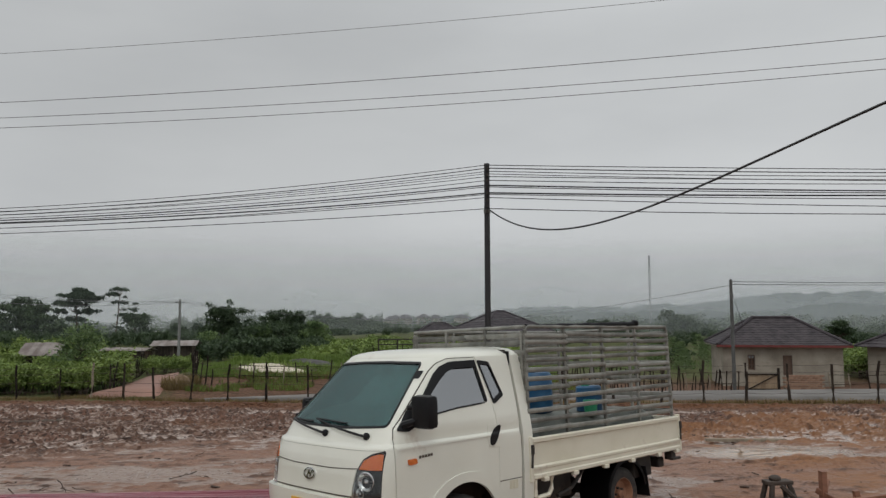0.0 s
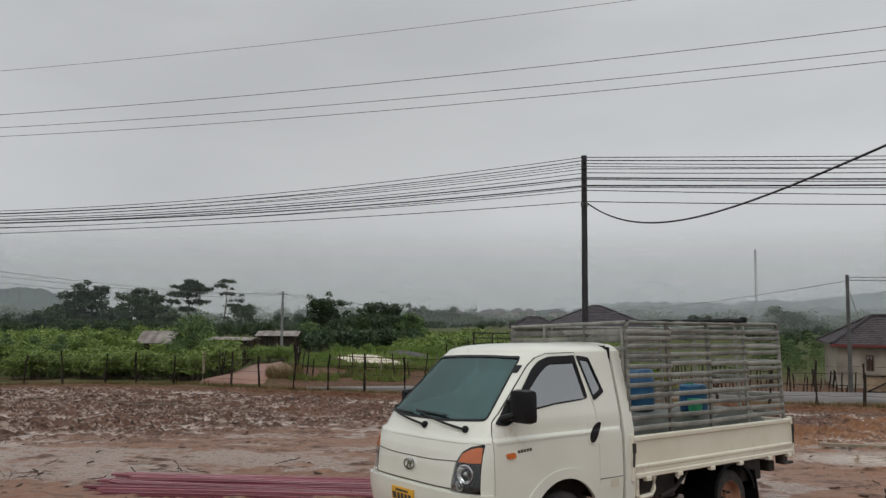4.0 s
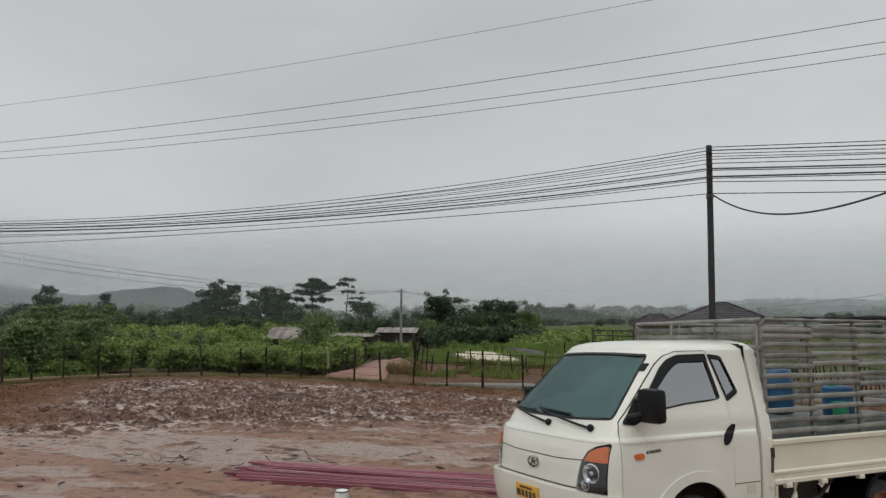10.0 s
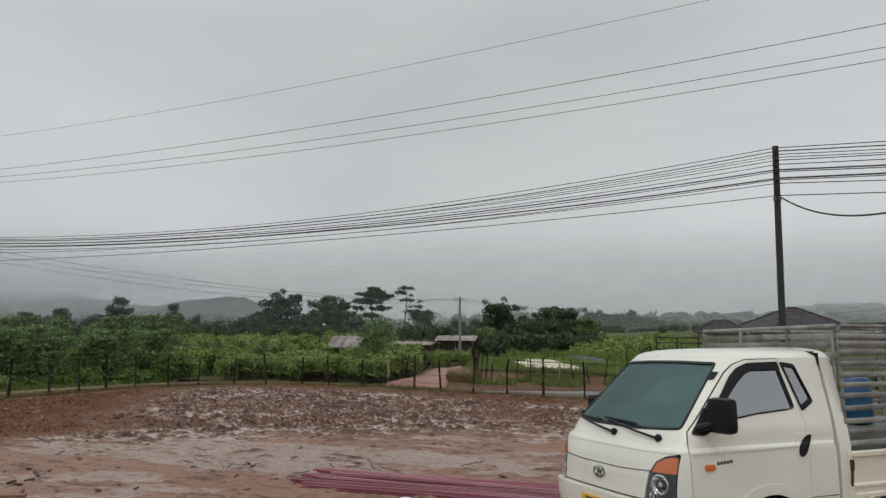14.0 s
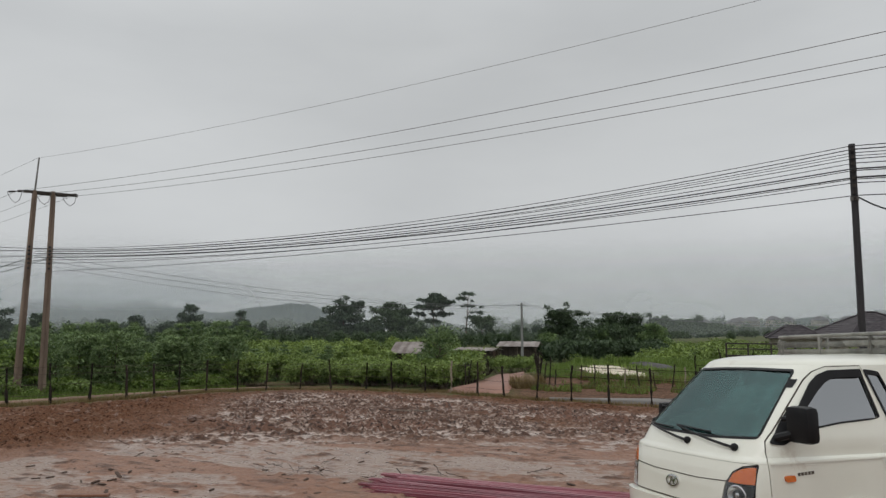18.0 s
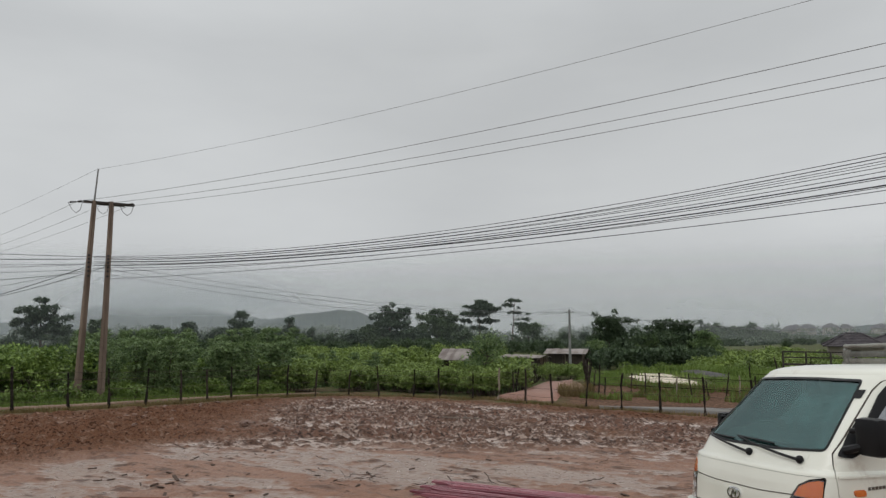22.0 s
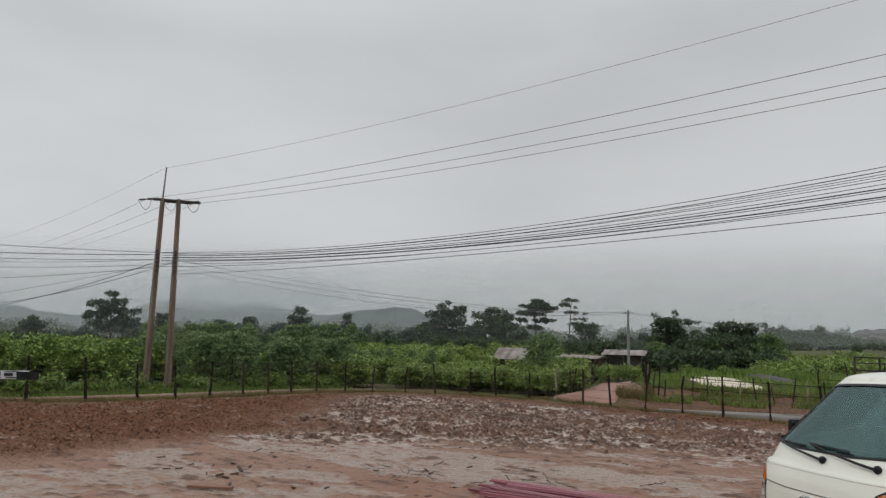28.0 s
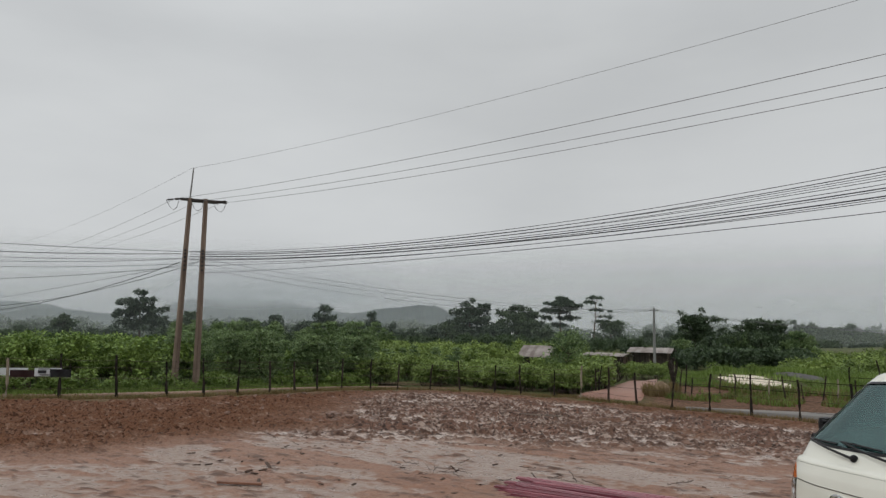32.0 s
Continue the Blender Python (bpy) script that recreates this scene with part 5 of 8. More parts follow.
def hill(name, dist, crest, label, seed, depth=0.35):
    """A wooded ridge: crest given as sideways/ahead and rise/ahead."""
    rs = np.random.RandomState(seed)
    rx = np.array([c[0] for c in crest])
    rz = np.array([c[1] for c in crest])
    az = np.linspace(math.atan(rx[0]), math.atan(rx[-1]), 160)
    top = np.interp(np.tan(az), rx, rz)
    k = np.ones(9) / 9
    top = np.convolve(np.pad(top, 4, "edge"), k, "valid")
    rough_ = np.array([fbm(np.array(a * 60.0 + seed), np.array(seed * 3.1), 4) for a in az]) - 0.5
    v = []
    for j, f in enumerate((0.0, 0.3, 0.6, 0.85, 1.0, 1.25)):
        h = (0.0, 0.35, 0.7, 0.93, 1.0, 0.5)[j]
        y = dist * (1 - depth * (1 - f))
        for a, t, g in zip(az, top, rough_):
            crest_z = 2.29 + t * dist + g * 0.010 * dist
            yy = y + rs.uniform(-1, 1) * 0.01 * dist
            v.append((math.tan(a) * yy, yy, lerp(-0.035 * dist, crest_z, h) + rs.uniform(-1, 1) * 0.0009 * dist * (j > 0)))
    n = len(az)
    f = [(r * n + c, r * n + c + 1, (r + 1) * n + c + 1, (r + 1) * n + c) for r in range(5) for c in range(n - 1)]
    return tagged(from_arrays(name, v, f, HILL, soft=True), label, "hill", kind="structure")


hill("backdrop", 620, [(-1.15, -0.012), (-1.02, 0.0), (-0.93, 0.008), (-0.86, 0.017), (-0.78, 0.0225), (-0.73, 0.019), (-0.68, 0.0), (-0.62, -0.012)], "wooded hill fading into mist", 3)
hill("backdrop", 740, [(-1.75, -0.004), (-1.6, 0.012), (-1.45, 0.036), (-1.30, 0.046), (-1.15, 0.036), (-1.02, 0.0155), (-0.94, 0.009), (-0.85, -0.01)], "higher hill half lost in cloud", 4)
hill("backdrop", 520, [(-3.2, 0.03), (-2.6, 0.042), (-2.3, 0.037), (-2.1, 0.03), (-1.97, 0.013), (-1.8, 0.004), (-1.6, 0.0), (-1.4, -0.01)], "wooded hillside in mist", 5)
hill("backdrop", 1150, [(0.02, -0.012), (0.075, 0.003), (0.137, 0.009), (0.19, 0.0075), (0.245, 0.0065), (0.31, 0.01), (0.378, 0.014), (0.45, 0.012), (0.6, 0.006), (0.8, 0.004), (1.1, 0.0)], "long misty ridge", 6)
hill("backdrop", 1400, [(0.30, 0.0), (0.36, 0.0125), (0.425, 0.021), (0.50, 0.026), (0.62, 0.027), (0.8, 0.024), (1.1, 0.016)], "high ridge fading into cloud", 7)
hill("backdrop", 820, [(0.38, -0.008), (0.43, 0.0), (0.48, 0.0055), (0.52, 0.0105), (0.556, 0.0125), (0.605, 0.006), (0.75, 0.004), (1.0, 0.002)], "wooded hill fading into mist", 8)
hill("backdrop", 330, [(-0.20, -0.018), (-0.10, -0.0155), (-0.05, -0.0125), (-0.01, -0.0055), (0.02, -0.0045), (0.05, -0.008), (0.09, -0.012), (0.2, -0.012), (0.35, -0.010), (0.5, -0.012)], "low wooded rise with scattered houses in mist", 9)


def mist_mat(name, density):
    """Thin drifting mist: white, mostly clear, thinning upwards and in patches."""
    m = bpy.data.materials.new(name)
    m.use_nodes = True
    n, l = m.node_tree.nodes, m.node_tree.links
    n.remove(n["Principled BSDF"])
    tc, sep, ramp = n.new("ShaderNodeTexCoord"), n.new("ShaderNodeSeparateXYZ"), n.new("ShaderNodeValToRGB")
    t, mp, mul = n.new("ShaderNodeTexNoise"), n.new("ShaderNodeMapping"), n.new("ShaderNodeMath")
    l.new(tc.outputs["Generated"], sep.inputs[0])
    l.new(sep.outputs["Z"], ramp.inputs[0])
    e = ramp.color_ramp.elements
    e[0].position, e[0].color = 0.35, (density,) * 3 + (1,)
    e[1].position, e[1].color = 1.0, (0, 0, 0, 1)
    mp.inputs["Scale"].default_value = (1, 1, 3)
    l.new(tc.outputs["Object"], mp.inputs["Vector"])
    l.new(mp.outputs[0], t.inputs["Vector"])
    t.inputs["Scale"].default_value, t.inputs["Detail"].default_value = 0.008, 3
    nr = n.new("ShaderNodeMapRange")
    nr.inputs["From Min"].default_value, nr.inputs["From Max"].default_value = 0.3, 0.7
    nr.inputs["To Min"].default_value, nr.inputs["To Max"].default_value = 0.75, 1.2
    l.new(t.outputs["Fac"], nr.inputs[0])
    mul.operation = "MULTIPLY"
    l.new(ramp.outputs[0], mul.inputs[0])
    l.new(nr.outputs[0], mul.inputs[1])
    cl, df, tl, half, mx = (n.new(k) for k in ("ShaderNodeBsdfTransparent", "ShaderNodeBsdfDiffuse", "ShaderNodeBsdfTranslucent", "ShaderNodeMixShader", "ShaderNodeMixShader"))
    for s in (df, tl):
        s.inputs["Color"].default_value = (0.80, 0.84, 0.87, 1)
    l.new(df.outputs[0], half.inputs[1])
    l.new(tl.outputs[0], half.inputs[2])
    l.new(mul.outputs[0], mx.inputs[0])
    l.new(cl.outputs[0], mx.inputs[1])
    l.new(half.outputs[0], mx.inputs[2])
    l.new(mx.outputs[0], n["Material Output"].inputs["Surface"])
    return m


for dist, height, density in MIST:
    v, f = [], []
    az = np.linspace(-1.0, 1.6, 60)
    for a in az:
        for z in np.linspace(0, 1, 6):
            v.append((-math.sin(a) * dist, math.cos(a) * dist, -6 - 0.03 * max(dist - 120, 0) + (height + 0.03 * max(dist - 120, 0)) * z))
    f = [(k * 6 + j, k * 6 + 6 + j, k * 6 + 7 + j, k * 6 + 1 + j) for k in range(59) for j in range(5)]
    tagged(from_arrays("backdrop", v, f, mist_mat("mist", density), soft=True), "thin veil of drifting mist", "mist", kind="structure")

# low cloud lying on the highest hill
v, f = [], []
az = np.linspace(0.66, 1.08, 40)
for a in az:
    for z in np.linspace(0, 1, 6):
        v.append((-math.sin(a) * 840, math.cos(a) * 840, lerp(4, 75, z)))
f = [(k * 6 + j, k * 6 + 6 + j, k * 6 + 7 + j, k * 6 + 1 + j) for k in range(39) for j in range(5)]
cloud_m = mist_mat("hill_cloud", 0.0)
cn, cl_ = cloud_m.node_tree.nodes, cloud_m.node_tree.links
for nd in cn:
    if nd.bl_idname == "ShaderNodeValToRGB":
        nd.color_ramp.elements[0].position, nd.color_ramp.elements[0].color = 0.02, (0, 0, 0, 1)
        nd.color_ramp.elements[1].position, nd.color_ramp.elements[1].color = 0.27, (0.92, 0.92, 0.92, 1)
        nd.color_ramp.elements.new(0.9).color = (0, 0, 0, 1)
for nd in list(cn):
    if nd.bl_idname == "ShaderNodeSeparateXYZ":
        side_ramp = cn.new("ShaderNodeValToRGB")
        side_ramp.color_ramp.elements[0].position, side_ramp.color_ramp.elements[0].color = 0.03, (0, 0, 0, 1)
        side_ramp.color_ramp.elements[1].position, side_ramp.color_ramp.elements[1].color = 0.97, (0, 0, 0, 1)
        side_ramp.color_ramp.elements.new(0.35).color = (1, 1, 1, 1)
        side_ramp.color_ramp.elements.new(0.65).color = (1, 1, 1, 1)
        cl_.new(nd.outputs["X"], side_ramp.inputs[0])
    if nd.bl_idname == "ShaderNodeMath":
        fade = cn.new("ShaderNodeMath")
        fade.operation = "MULTIPLY"
        mix_ = [k.to_node for k in nd.outputs[0].links][0]
        cl_.new(nd.outputs[0], fade.inputs[0])
        cl_.new(fade.outputs[0], mix_.inputs[0])
cl_.new(side_ramp.outputs[0], fade.inputs[1])
tagged(from_arrays("backdrop", v, f, cloud_m, soft=True), "low cloud lying on the hill top", "cloud", kind="structure")


# ---- fence ----
fence = thing("fence", Matrix.Identity(4), "rough fence of dark wooden posts and slack wire", "fence", kind="structure")
post_meshes = []
for k in range(5):
    bm = bmesh.new()
    r = random.Random(k)
    h = 1.42
    pts = [(r.uniform(-0.009, 0.009) * j, r.uniform(-0.009, 0.009) * j, lerp(-0.35, h, j / 4)) for j in range(5)]
    hose(bm, pts, 0.052 + 0.012 * r.random(), 7, 0.04)
    me = bpy.data.meshes.new("post")
    bm.to_mesh(me)
    bm.free()
    me.materials.append(PALEPOST if k == 4 else WOODPOST)
    post_meshes.append(me)
rnd = random.Random(12)
posts = []
carry = 1.08
for (ax, ay), (bx, by) in zip(FENCE, FENCE[1:]):
    d = math.hypot(bx - ax, by - ay)
    t = carry
    while t < d:
        posts.append((lerp(ax, bx, t / d), lerp(ay, by, t / d)))
        t += 1.41 if ax > 10 else 1.62 * rnd.uniform(0.9, 1.1)
    carry = t - d
tops = []
for k, (x, y) in enumerate(posts):
    me = post_meshes[rnd.choice((0, 1, 2, 3, 0, 1, 2, 4)) if y < 24 or x < -14 else rnd.choice((0, 1, 2, 3))]
    lean = (rnd.uniform(-4, 4), rnd.uniform(-4, 4), rnd.uniform(0, 360))
    s = rnd.uniform(0.85, 1.08)
    share("post", me, fence, pose(*at_ground(x, y), *lean) @ Matrix.Diagonal((1, 1, s, 1)))
    tops.append((x, y, float(lie(x, y)), s))
for level in (0.35, 0.72, 1.08, 1.32):
    bm = bmesh.new()
    pts = []
    for (x, y, z, s), (x2, y2, z2, s2) in zip(tops, tops[1:]):
        for j in range(3):
            pts.append((lerp(x, x2, j / 3), lerp(y, y2, j / 3), lerp(z, z2, j / 3) + level * 0.97 - 0.03 * (j > 0)))
    hose(bm, pts, 0.006, 4)
    part("fence_wire", bm, WIRE, fence)


def stick_fence(name, pts, step, h, label, seed, rails=2):
    """A line of uneven sticks with thin rails."""
    r = random.Random(seed)
    root = thing(name, Matrix.Identity(4), label, "fence", kind="structure")
    for (ax, ay), (bx, by) in zip(pts, pts[1:]):
        d = math.hypot(bx - ax, by - ay)
        for k in range(int(d / step) + 1):
            t = k * step / d
            x, y = lerp(ax, bx, t), lerp(ay, by, t)
            share("post", post_meshes[r.choice((0, 1, 2, 3, 3, 4))], root, pose(*at_ground(x, y), r.uniform(-9, 9), r.uniform(-9, 9), r.uniform(0, 360)) @ Matrix.Diagonal((0.7, 0.7, h / 1.42 * r.uniform(0.7, 1.15), 1)))
        for j in range(rails):
            bm = bmesh.new()
            z = h * (0.4 + 0.45 * j)
            hose(bm, [at_ground(lerp(ax, bx, q / 4), lerp(ay, by, q / 4), z + r.uniform(-0.04, 0.04)) for q in range(5)], 0.014, 5)
            part("rail", bm, WOODPOST, root)


stick_fence("fence", [(-10.0, 31.6), (-11.2, 33.2), (-12.9, 37.8), (-15.0, 44.0), (-17.0, 50)], 0.75, 1.2, "uneven stick fence along the lane", 31)
stick_fence("fence", [(-14.8, 32.6), (-16.4, 37.8), (-18.2, 43.8), (-21, 52)], 0.8, 1.2, "uneven stick fence along the lane", 32)
stick_fence("fence", [(-9.2, 33.0), (-4.5, 32.2), (1.0, 31.6), (5.0, 31.2)], 0.7, 1.0, "low stick fence before the grassy bank", 33)
stick_fence("fence", [(-24.8, 34.2), (-20.0, 35.0), (-15.2, 34.2)], 0.9, 1.1, "stick fence along the cassava field", 34)
stick_fence("fence", [(-4.6, 36.5), (-1.5, 37.6), (2, 38)], 1.3, 1.25, "thin rail fence on the grassy bank", 35, 1)
stick_fence("fence", [(5.6, 36.0), (11.4, 34.75), (13.75, 33.85)], 0.17, 1.12, "close paling fence of grey sticks beside the gate", 36)
stick_fence("fence", [(17.5, 33.2), (24, 33.0)], 0.9, 0.85, "stick fence beyond the brick wall", 37)

def heap(name, cx, cy, rx, ry, h, turn, mat, label, category, seed):
    """A low heap with an uneven outline, sunk a little into the ground."""
    v, n, m = [], 14, 40
    for i in range(n + 1):
        for j in range(m):
            a = 2 * math.pi * j / m
            q = i / n * (1 + 0.14 * math.sin(3 * a + seed) + 0.08 * math.sin(7 * a))
            x, y = math.cos(a) * rx * q, math.sin(a) * ry * q
            c, s = math.cos(radians(turn)), math.sin(radians(turn))
            wx, wy = cx + x * c - y * s, cy + x * s + y * c
            v.append(at_ground(wx, wy, h * (1 - (i / n) ** 2) ** 1.2 * (0.8 + 0.4 * float(fbm(np.array(wx * 0.9), np.array(wy * 0.9), 3))) - 0.04))
    f = [(i * m + j, (i + 1) * m + j, (i + 1) * m + (j + 1) % m, i * m + (j + 1) % m) for i in range(n) for j in range(m)]
    return tagged(from_arrays(name, v, f, mat, soft=True), label, category)


heap("sand_heap", -8.5, 36.7, 3.1, 1.25, 0.17, -44, SAND, "flattened heap of pale sand on the grassy bank", "sand", 1)
heap("gravel_heap", -7.0, 38.9, 2.1, 0.9, 0.24, -34, GRAVEL, "low heap of grey gravel beside the sand", "gravel", 4)
heap("straw_heap", -11.55, 32.3, 0.6, 0.8, 0.62, 20, DRYSTRAW, "heap of dry straw and earth beside the lane", "heap", 2)


# ---- houses ----
def hip_roof(name, root, w, d, z0, z1, ridge, over, mat, rows=9, cols=26):
    """A hipped roof as four slopes laid with courses of tiles."""
    W_, D_ = w / 2 + over, d / 2 + over
    R_ = ridge / 2
    sides = [((-W_, -D_), (W_, -D_), (-R_, 0), (R_, 0)), ((W_, -D_), (W_, D_), (R_, 0), (R_, 0)), ((W_, D_), (-W_, D_), (R_, 0), (-R_, 0)), ((-W_, D_), (-W_, -D_), (-R_, 0), (-R_, 0))]
    slope = None
    for a, b, c, e in sides:
        bm = bmesh.new()
        for r in range(rows):
            t0, t1 = r / rows, (r + 1) / rows + 0.03
            L0_, R0_ = [lerp(a[k], c[k], t0) for k in (0, 1)], [lerp(b[k], e[k], t0) for k in (0, 1)]
            t1 = min(t1, 1.0)
            L1_, R1_ = [lerp(a[k], c[k], t1) for k in (0, 1)], [lerp(b[k], e[k], t1) for k in (0, 1)]
            zl, zu = lerp(z0, z1, t0) + 0.045, lerp(z0, z1, t1)
            n = max(2, int(cols * (1 - t0)))
            lo = [bm.verts.new((lerp(L0_[0], R0_[0], k / n), lerp(L0_[1], R0_[1], k / n), zl + 0.018 * (k % 2))) for k in range(n + 1)]
            hi = [bm.verts.new((lerp(L1_[0], R1_[0], k / n), lerp(L1_[1], R1_[1], k / n), zu + 0.012 * (k % 2))) for k in range(n + 1)]
            dn = [bm.verts.new(v.co + Vector((0, 0, -0.05))) for v in lo]
            for k in range(n):
                bm.faces.new((lo[k], lo[k + 1], hi[k + 1], hi[k]))
                bm.faces.new((dn[k], dn[k + 1], lo[k + 1], lo[k]))
        me_ob = part("roof", bm, mat, root)
        slope = slope or me_ob
    for p, q in (((-W_, -D_), (-R_, 0)), ((W_, -D_), (R_, 0)), ((W_, D_), (R_, 0)), ((-W_, D_), (-R_, 0)), ((-R_, 0), (R_, 0))):
        bm = bmesh.new()
        za, zb_ = (z0, z1) if (p, q) != ((-R_, 0), (R_, 0)) else (z1, z1)
        hose(bm, [(lerp(p[0], q[0], k / 8), lerp(p[1], q[1], k / 8), lerp(za, zb_, k / 8) + 0.06) for k in range(9)], 0.09, 6)
        part("ridge_tiles", bm, ROOFTILE, root)


def wall_box(root, w, d, z0, z1, t, mat, openings):
    """Four walls with thickness; openings (x0, x1, za, zb) go through the front wall."""
    xs = sorted({-w / 2, w / 2, *[o[k] for o in openings for k in (0, 1)]})
    bm = bmesh.new()
    for a, b in zip(xs, xs[1:]):
        cuts = [(o[2], o[3]) for o in openings if o[0] <= a and o[1] >= b]
        zs, lo = [], z0
        for c0, c1 in sorted(cuts):
            if c0 > lo:
                zs.append((lo, c0))
            lo = c1
        zs.append((lo, z1))
        for c0, c1 in zs:
            box(bm, ((a + b) / 2, -d / 2 + t / 2, (c0 + c1) / 2), (b - a, t, c1 - c0))
    part("wall", bm, mat, root)
    for cx, cy, sx, sy in ((0, d / 2 - t / 2, w, t), (-w / 2 + t / 2, 0, t, d - 2 * t - 0.004), (w / 2 - t / 2, 0, t, d - 2 * t - 0.004)):
        bm = bmesh.new()
        box(bm, (cx, cy, (z0 + z1) / 2), (sx, sy, z1 - z0))
        part("wall", bm, mat, root)


hx, hy = 18.74, 41.5
house = thing("house", pose(hx, hy, 0, 0, 0, -11.4), "single-storey plastered house with a dark hipped tile roof", "house")
wall_box(house, 6.06, 3.96, -2.2, 0.44, 0.18, PLASTER, [(-1.74, -1.42, -0.83, -0.07), (0.02, 0.50, -1.9, -0.05)])
hip_roof("roof", house, 6.06, 3.96, 0.47, 1.92, 2.08, 0.34, ROOFTILE, 16, 44)
bm = bmesh.new()
box(bm, (0, -2.37, 0.44), (6.84, 0.05, 0.12))
part("fascia", bm, REDTRIM, house, "dark red fascia board")
bm = bmesh.new()
box(bm, (0, 0, 0.41), (6.7, 4.6, 0.04))
part("soffit", bm, PLASTER, house)
bm = bmesh.new()
box(bm, (0.26, -1.90, -0.98), (0.47, 0.05, 1.82), bevel=0.006)
d1 = part("door", bm, DOORWOOD, house, "brown wooden door")
for dx, z in ((-0.11, -0.52), (0.11, -0.52), (-0.11, -1.38), (0.11, -1.38)):
    bm = bmesh.new()
    box(bm, (0.26 + dx, -1.93, z), (0.16, 0.02, 0.62), bevel=0.006)
    part("door_panel", bm, DOORWOOD, d1)
bm = bmesh.new()
box(bm, (-1.58, -1.88, -0.45), (0.31, 0.03, 0.75))
win = part("window", bm, SIDEGLASS, house, "dark window pane")
bm = bmesh.new()
for cx, cz, sx, sz in ((-1.58, -0.07, 0.36, 0.05), (-1.58, -0.83, 0.36, 0.05), (-1.745, -0.45, 0.04, 0.72), (-1.415, -0.45, 0.04, 0.72), (-1.58, -0.45, 0.03, 0.72)):
    box(bm, (cx, -1.95, cz), (sx, 0.08, sz))
part("window_frame", bm, DOORWOOD, win)
bm = bmesh.new()
box(bm, (0, 0, -2.0), (5.6, 3.5, 0.1))
part("floor_slab", bm, PLASTER, house)

h2 = thing("house", pose(27.5, 41, 0, 0, 0, 40), "plastered house with a dark gabled roof, partly in view", "house")
wall_box(h2, 5.0, 5.0, -2.2, 0.35, 0.18, PLASTER, [(-1.6, -1.1, -1.0, -0.2)])
hip_roof("roof", h2, 5.0, 5.0, 0.30, 1.75, 2.0, 0.5, ROOFTILE)

h3 = thing("house", pose(5.9, 76, 0, 0, 0, 24), "house with a large dark tiled pyramid roof", "house")
wall_box(h3, 7.2, 7.2, -2.2, 0.4, 0.2, PLASTER, [(-1.2, -0.2, -2.0, 0.0), (1.4, 2.4, -1.2, -0.2)])
hip_roof("roof", h3, 7.2, 7.2, 0.35, 2.4, 0.9, 0.5, ROOFTILE, 12, 34)
h4 = thing("house", pose(-0.4, 72, 0, 0, 0, 4), "small house with a dark hipped roof", "house")
wall_box(h4, 4.0, 3.6, -2.2, 0.25, 0.2, PLASTER, [(-0.5, 0.4, -2.0, -0.1)])
hip_roof("roof", h4, 4.0, 3.6, 0.2, 1.24, 1.2, 0.4, ROOFTILE, 8, 20)

# brick garden wall and gate before the house
gz = float(lie(16, 33.4))
bwall = thing("brick_wall", pose(16.5, 33.6, gz, 0, 0, -2), "low garden wall of bare red-brown bricks", "wall", kind="structure")
bm = bmesh.new()
box(bm, (0, 0, 0.36), (1.75, 0.12, 0.72))
part("mortar_core", bm, PLASTER, bwall)
bm = bmesh.new()
box(bm, (0, 0, 0), (0.205, 0.16, 0.085), bevel=0.008)
brick_me = bpy.data.meshes.new("brick")
bm.to_mesh(brick_me)
bm.free()
brick_me.materials.append(BRICKRED)
rb = random.Random(3)
for r in range(8):
    for c in range(8):
        share("brick", brick_me, bwall, pose(-0.80 + 0.217 * c + 0.108 * (r % 2), rb.uniform(-0.006, 0.006), 0.05 + 0.094 * r, 0, 0, rb.uniform(-1, 1)))
gate = thing("gate", pose(14.60, 33.5, gz, 0, 0, -2), "dark timber frame gate with a diagonal brace and tan panel", "gate")
for n_, c, s, m in (("gate_post", (-0.72, 0, 0.42), (0.09, 0.09, 1.0), None), ("gate_post", (0.72, 0, 0.5), (0.09, 0.09, 1.15), None), ("rail", (0, 0, 0.80), (1.4, 0.05, 0.06), None), ("rail", (0, 0, 0.12), (1.4, 0.05, 0.06), None)):
    bm = bmesh.new()
    box(bm, c, s, bevel=0.006)
    part(n_, bm, WOODPOST, gate)
bm = bmesh.new()
rod(bm, (-0.62, -0.04, 0.14), (0.62, -0.04, 0.78), 0.03, n=6)
part("brace", bm, WOODPOST, gate)
for k in range(9):
    bm = bmesh.new()
    box(bm, (-0.62 + 0.155 * k, 0.05, 0.42), (0.145, 0.02, 0.66 + 0.03 * (k % 3)), bevel=0.004)
    part("plank", bm, TANBOARD, gate)


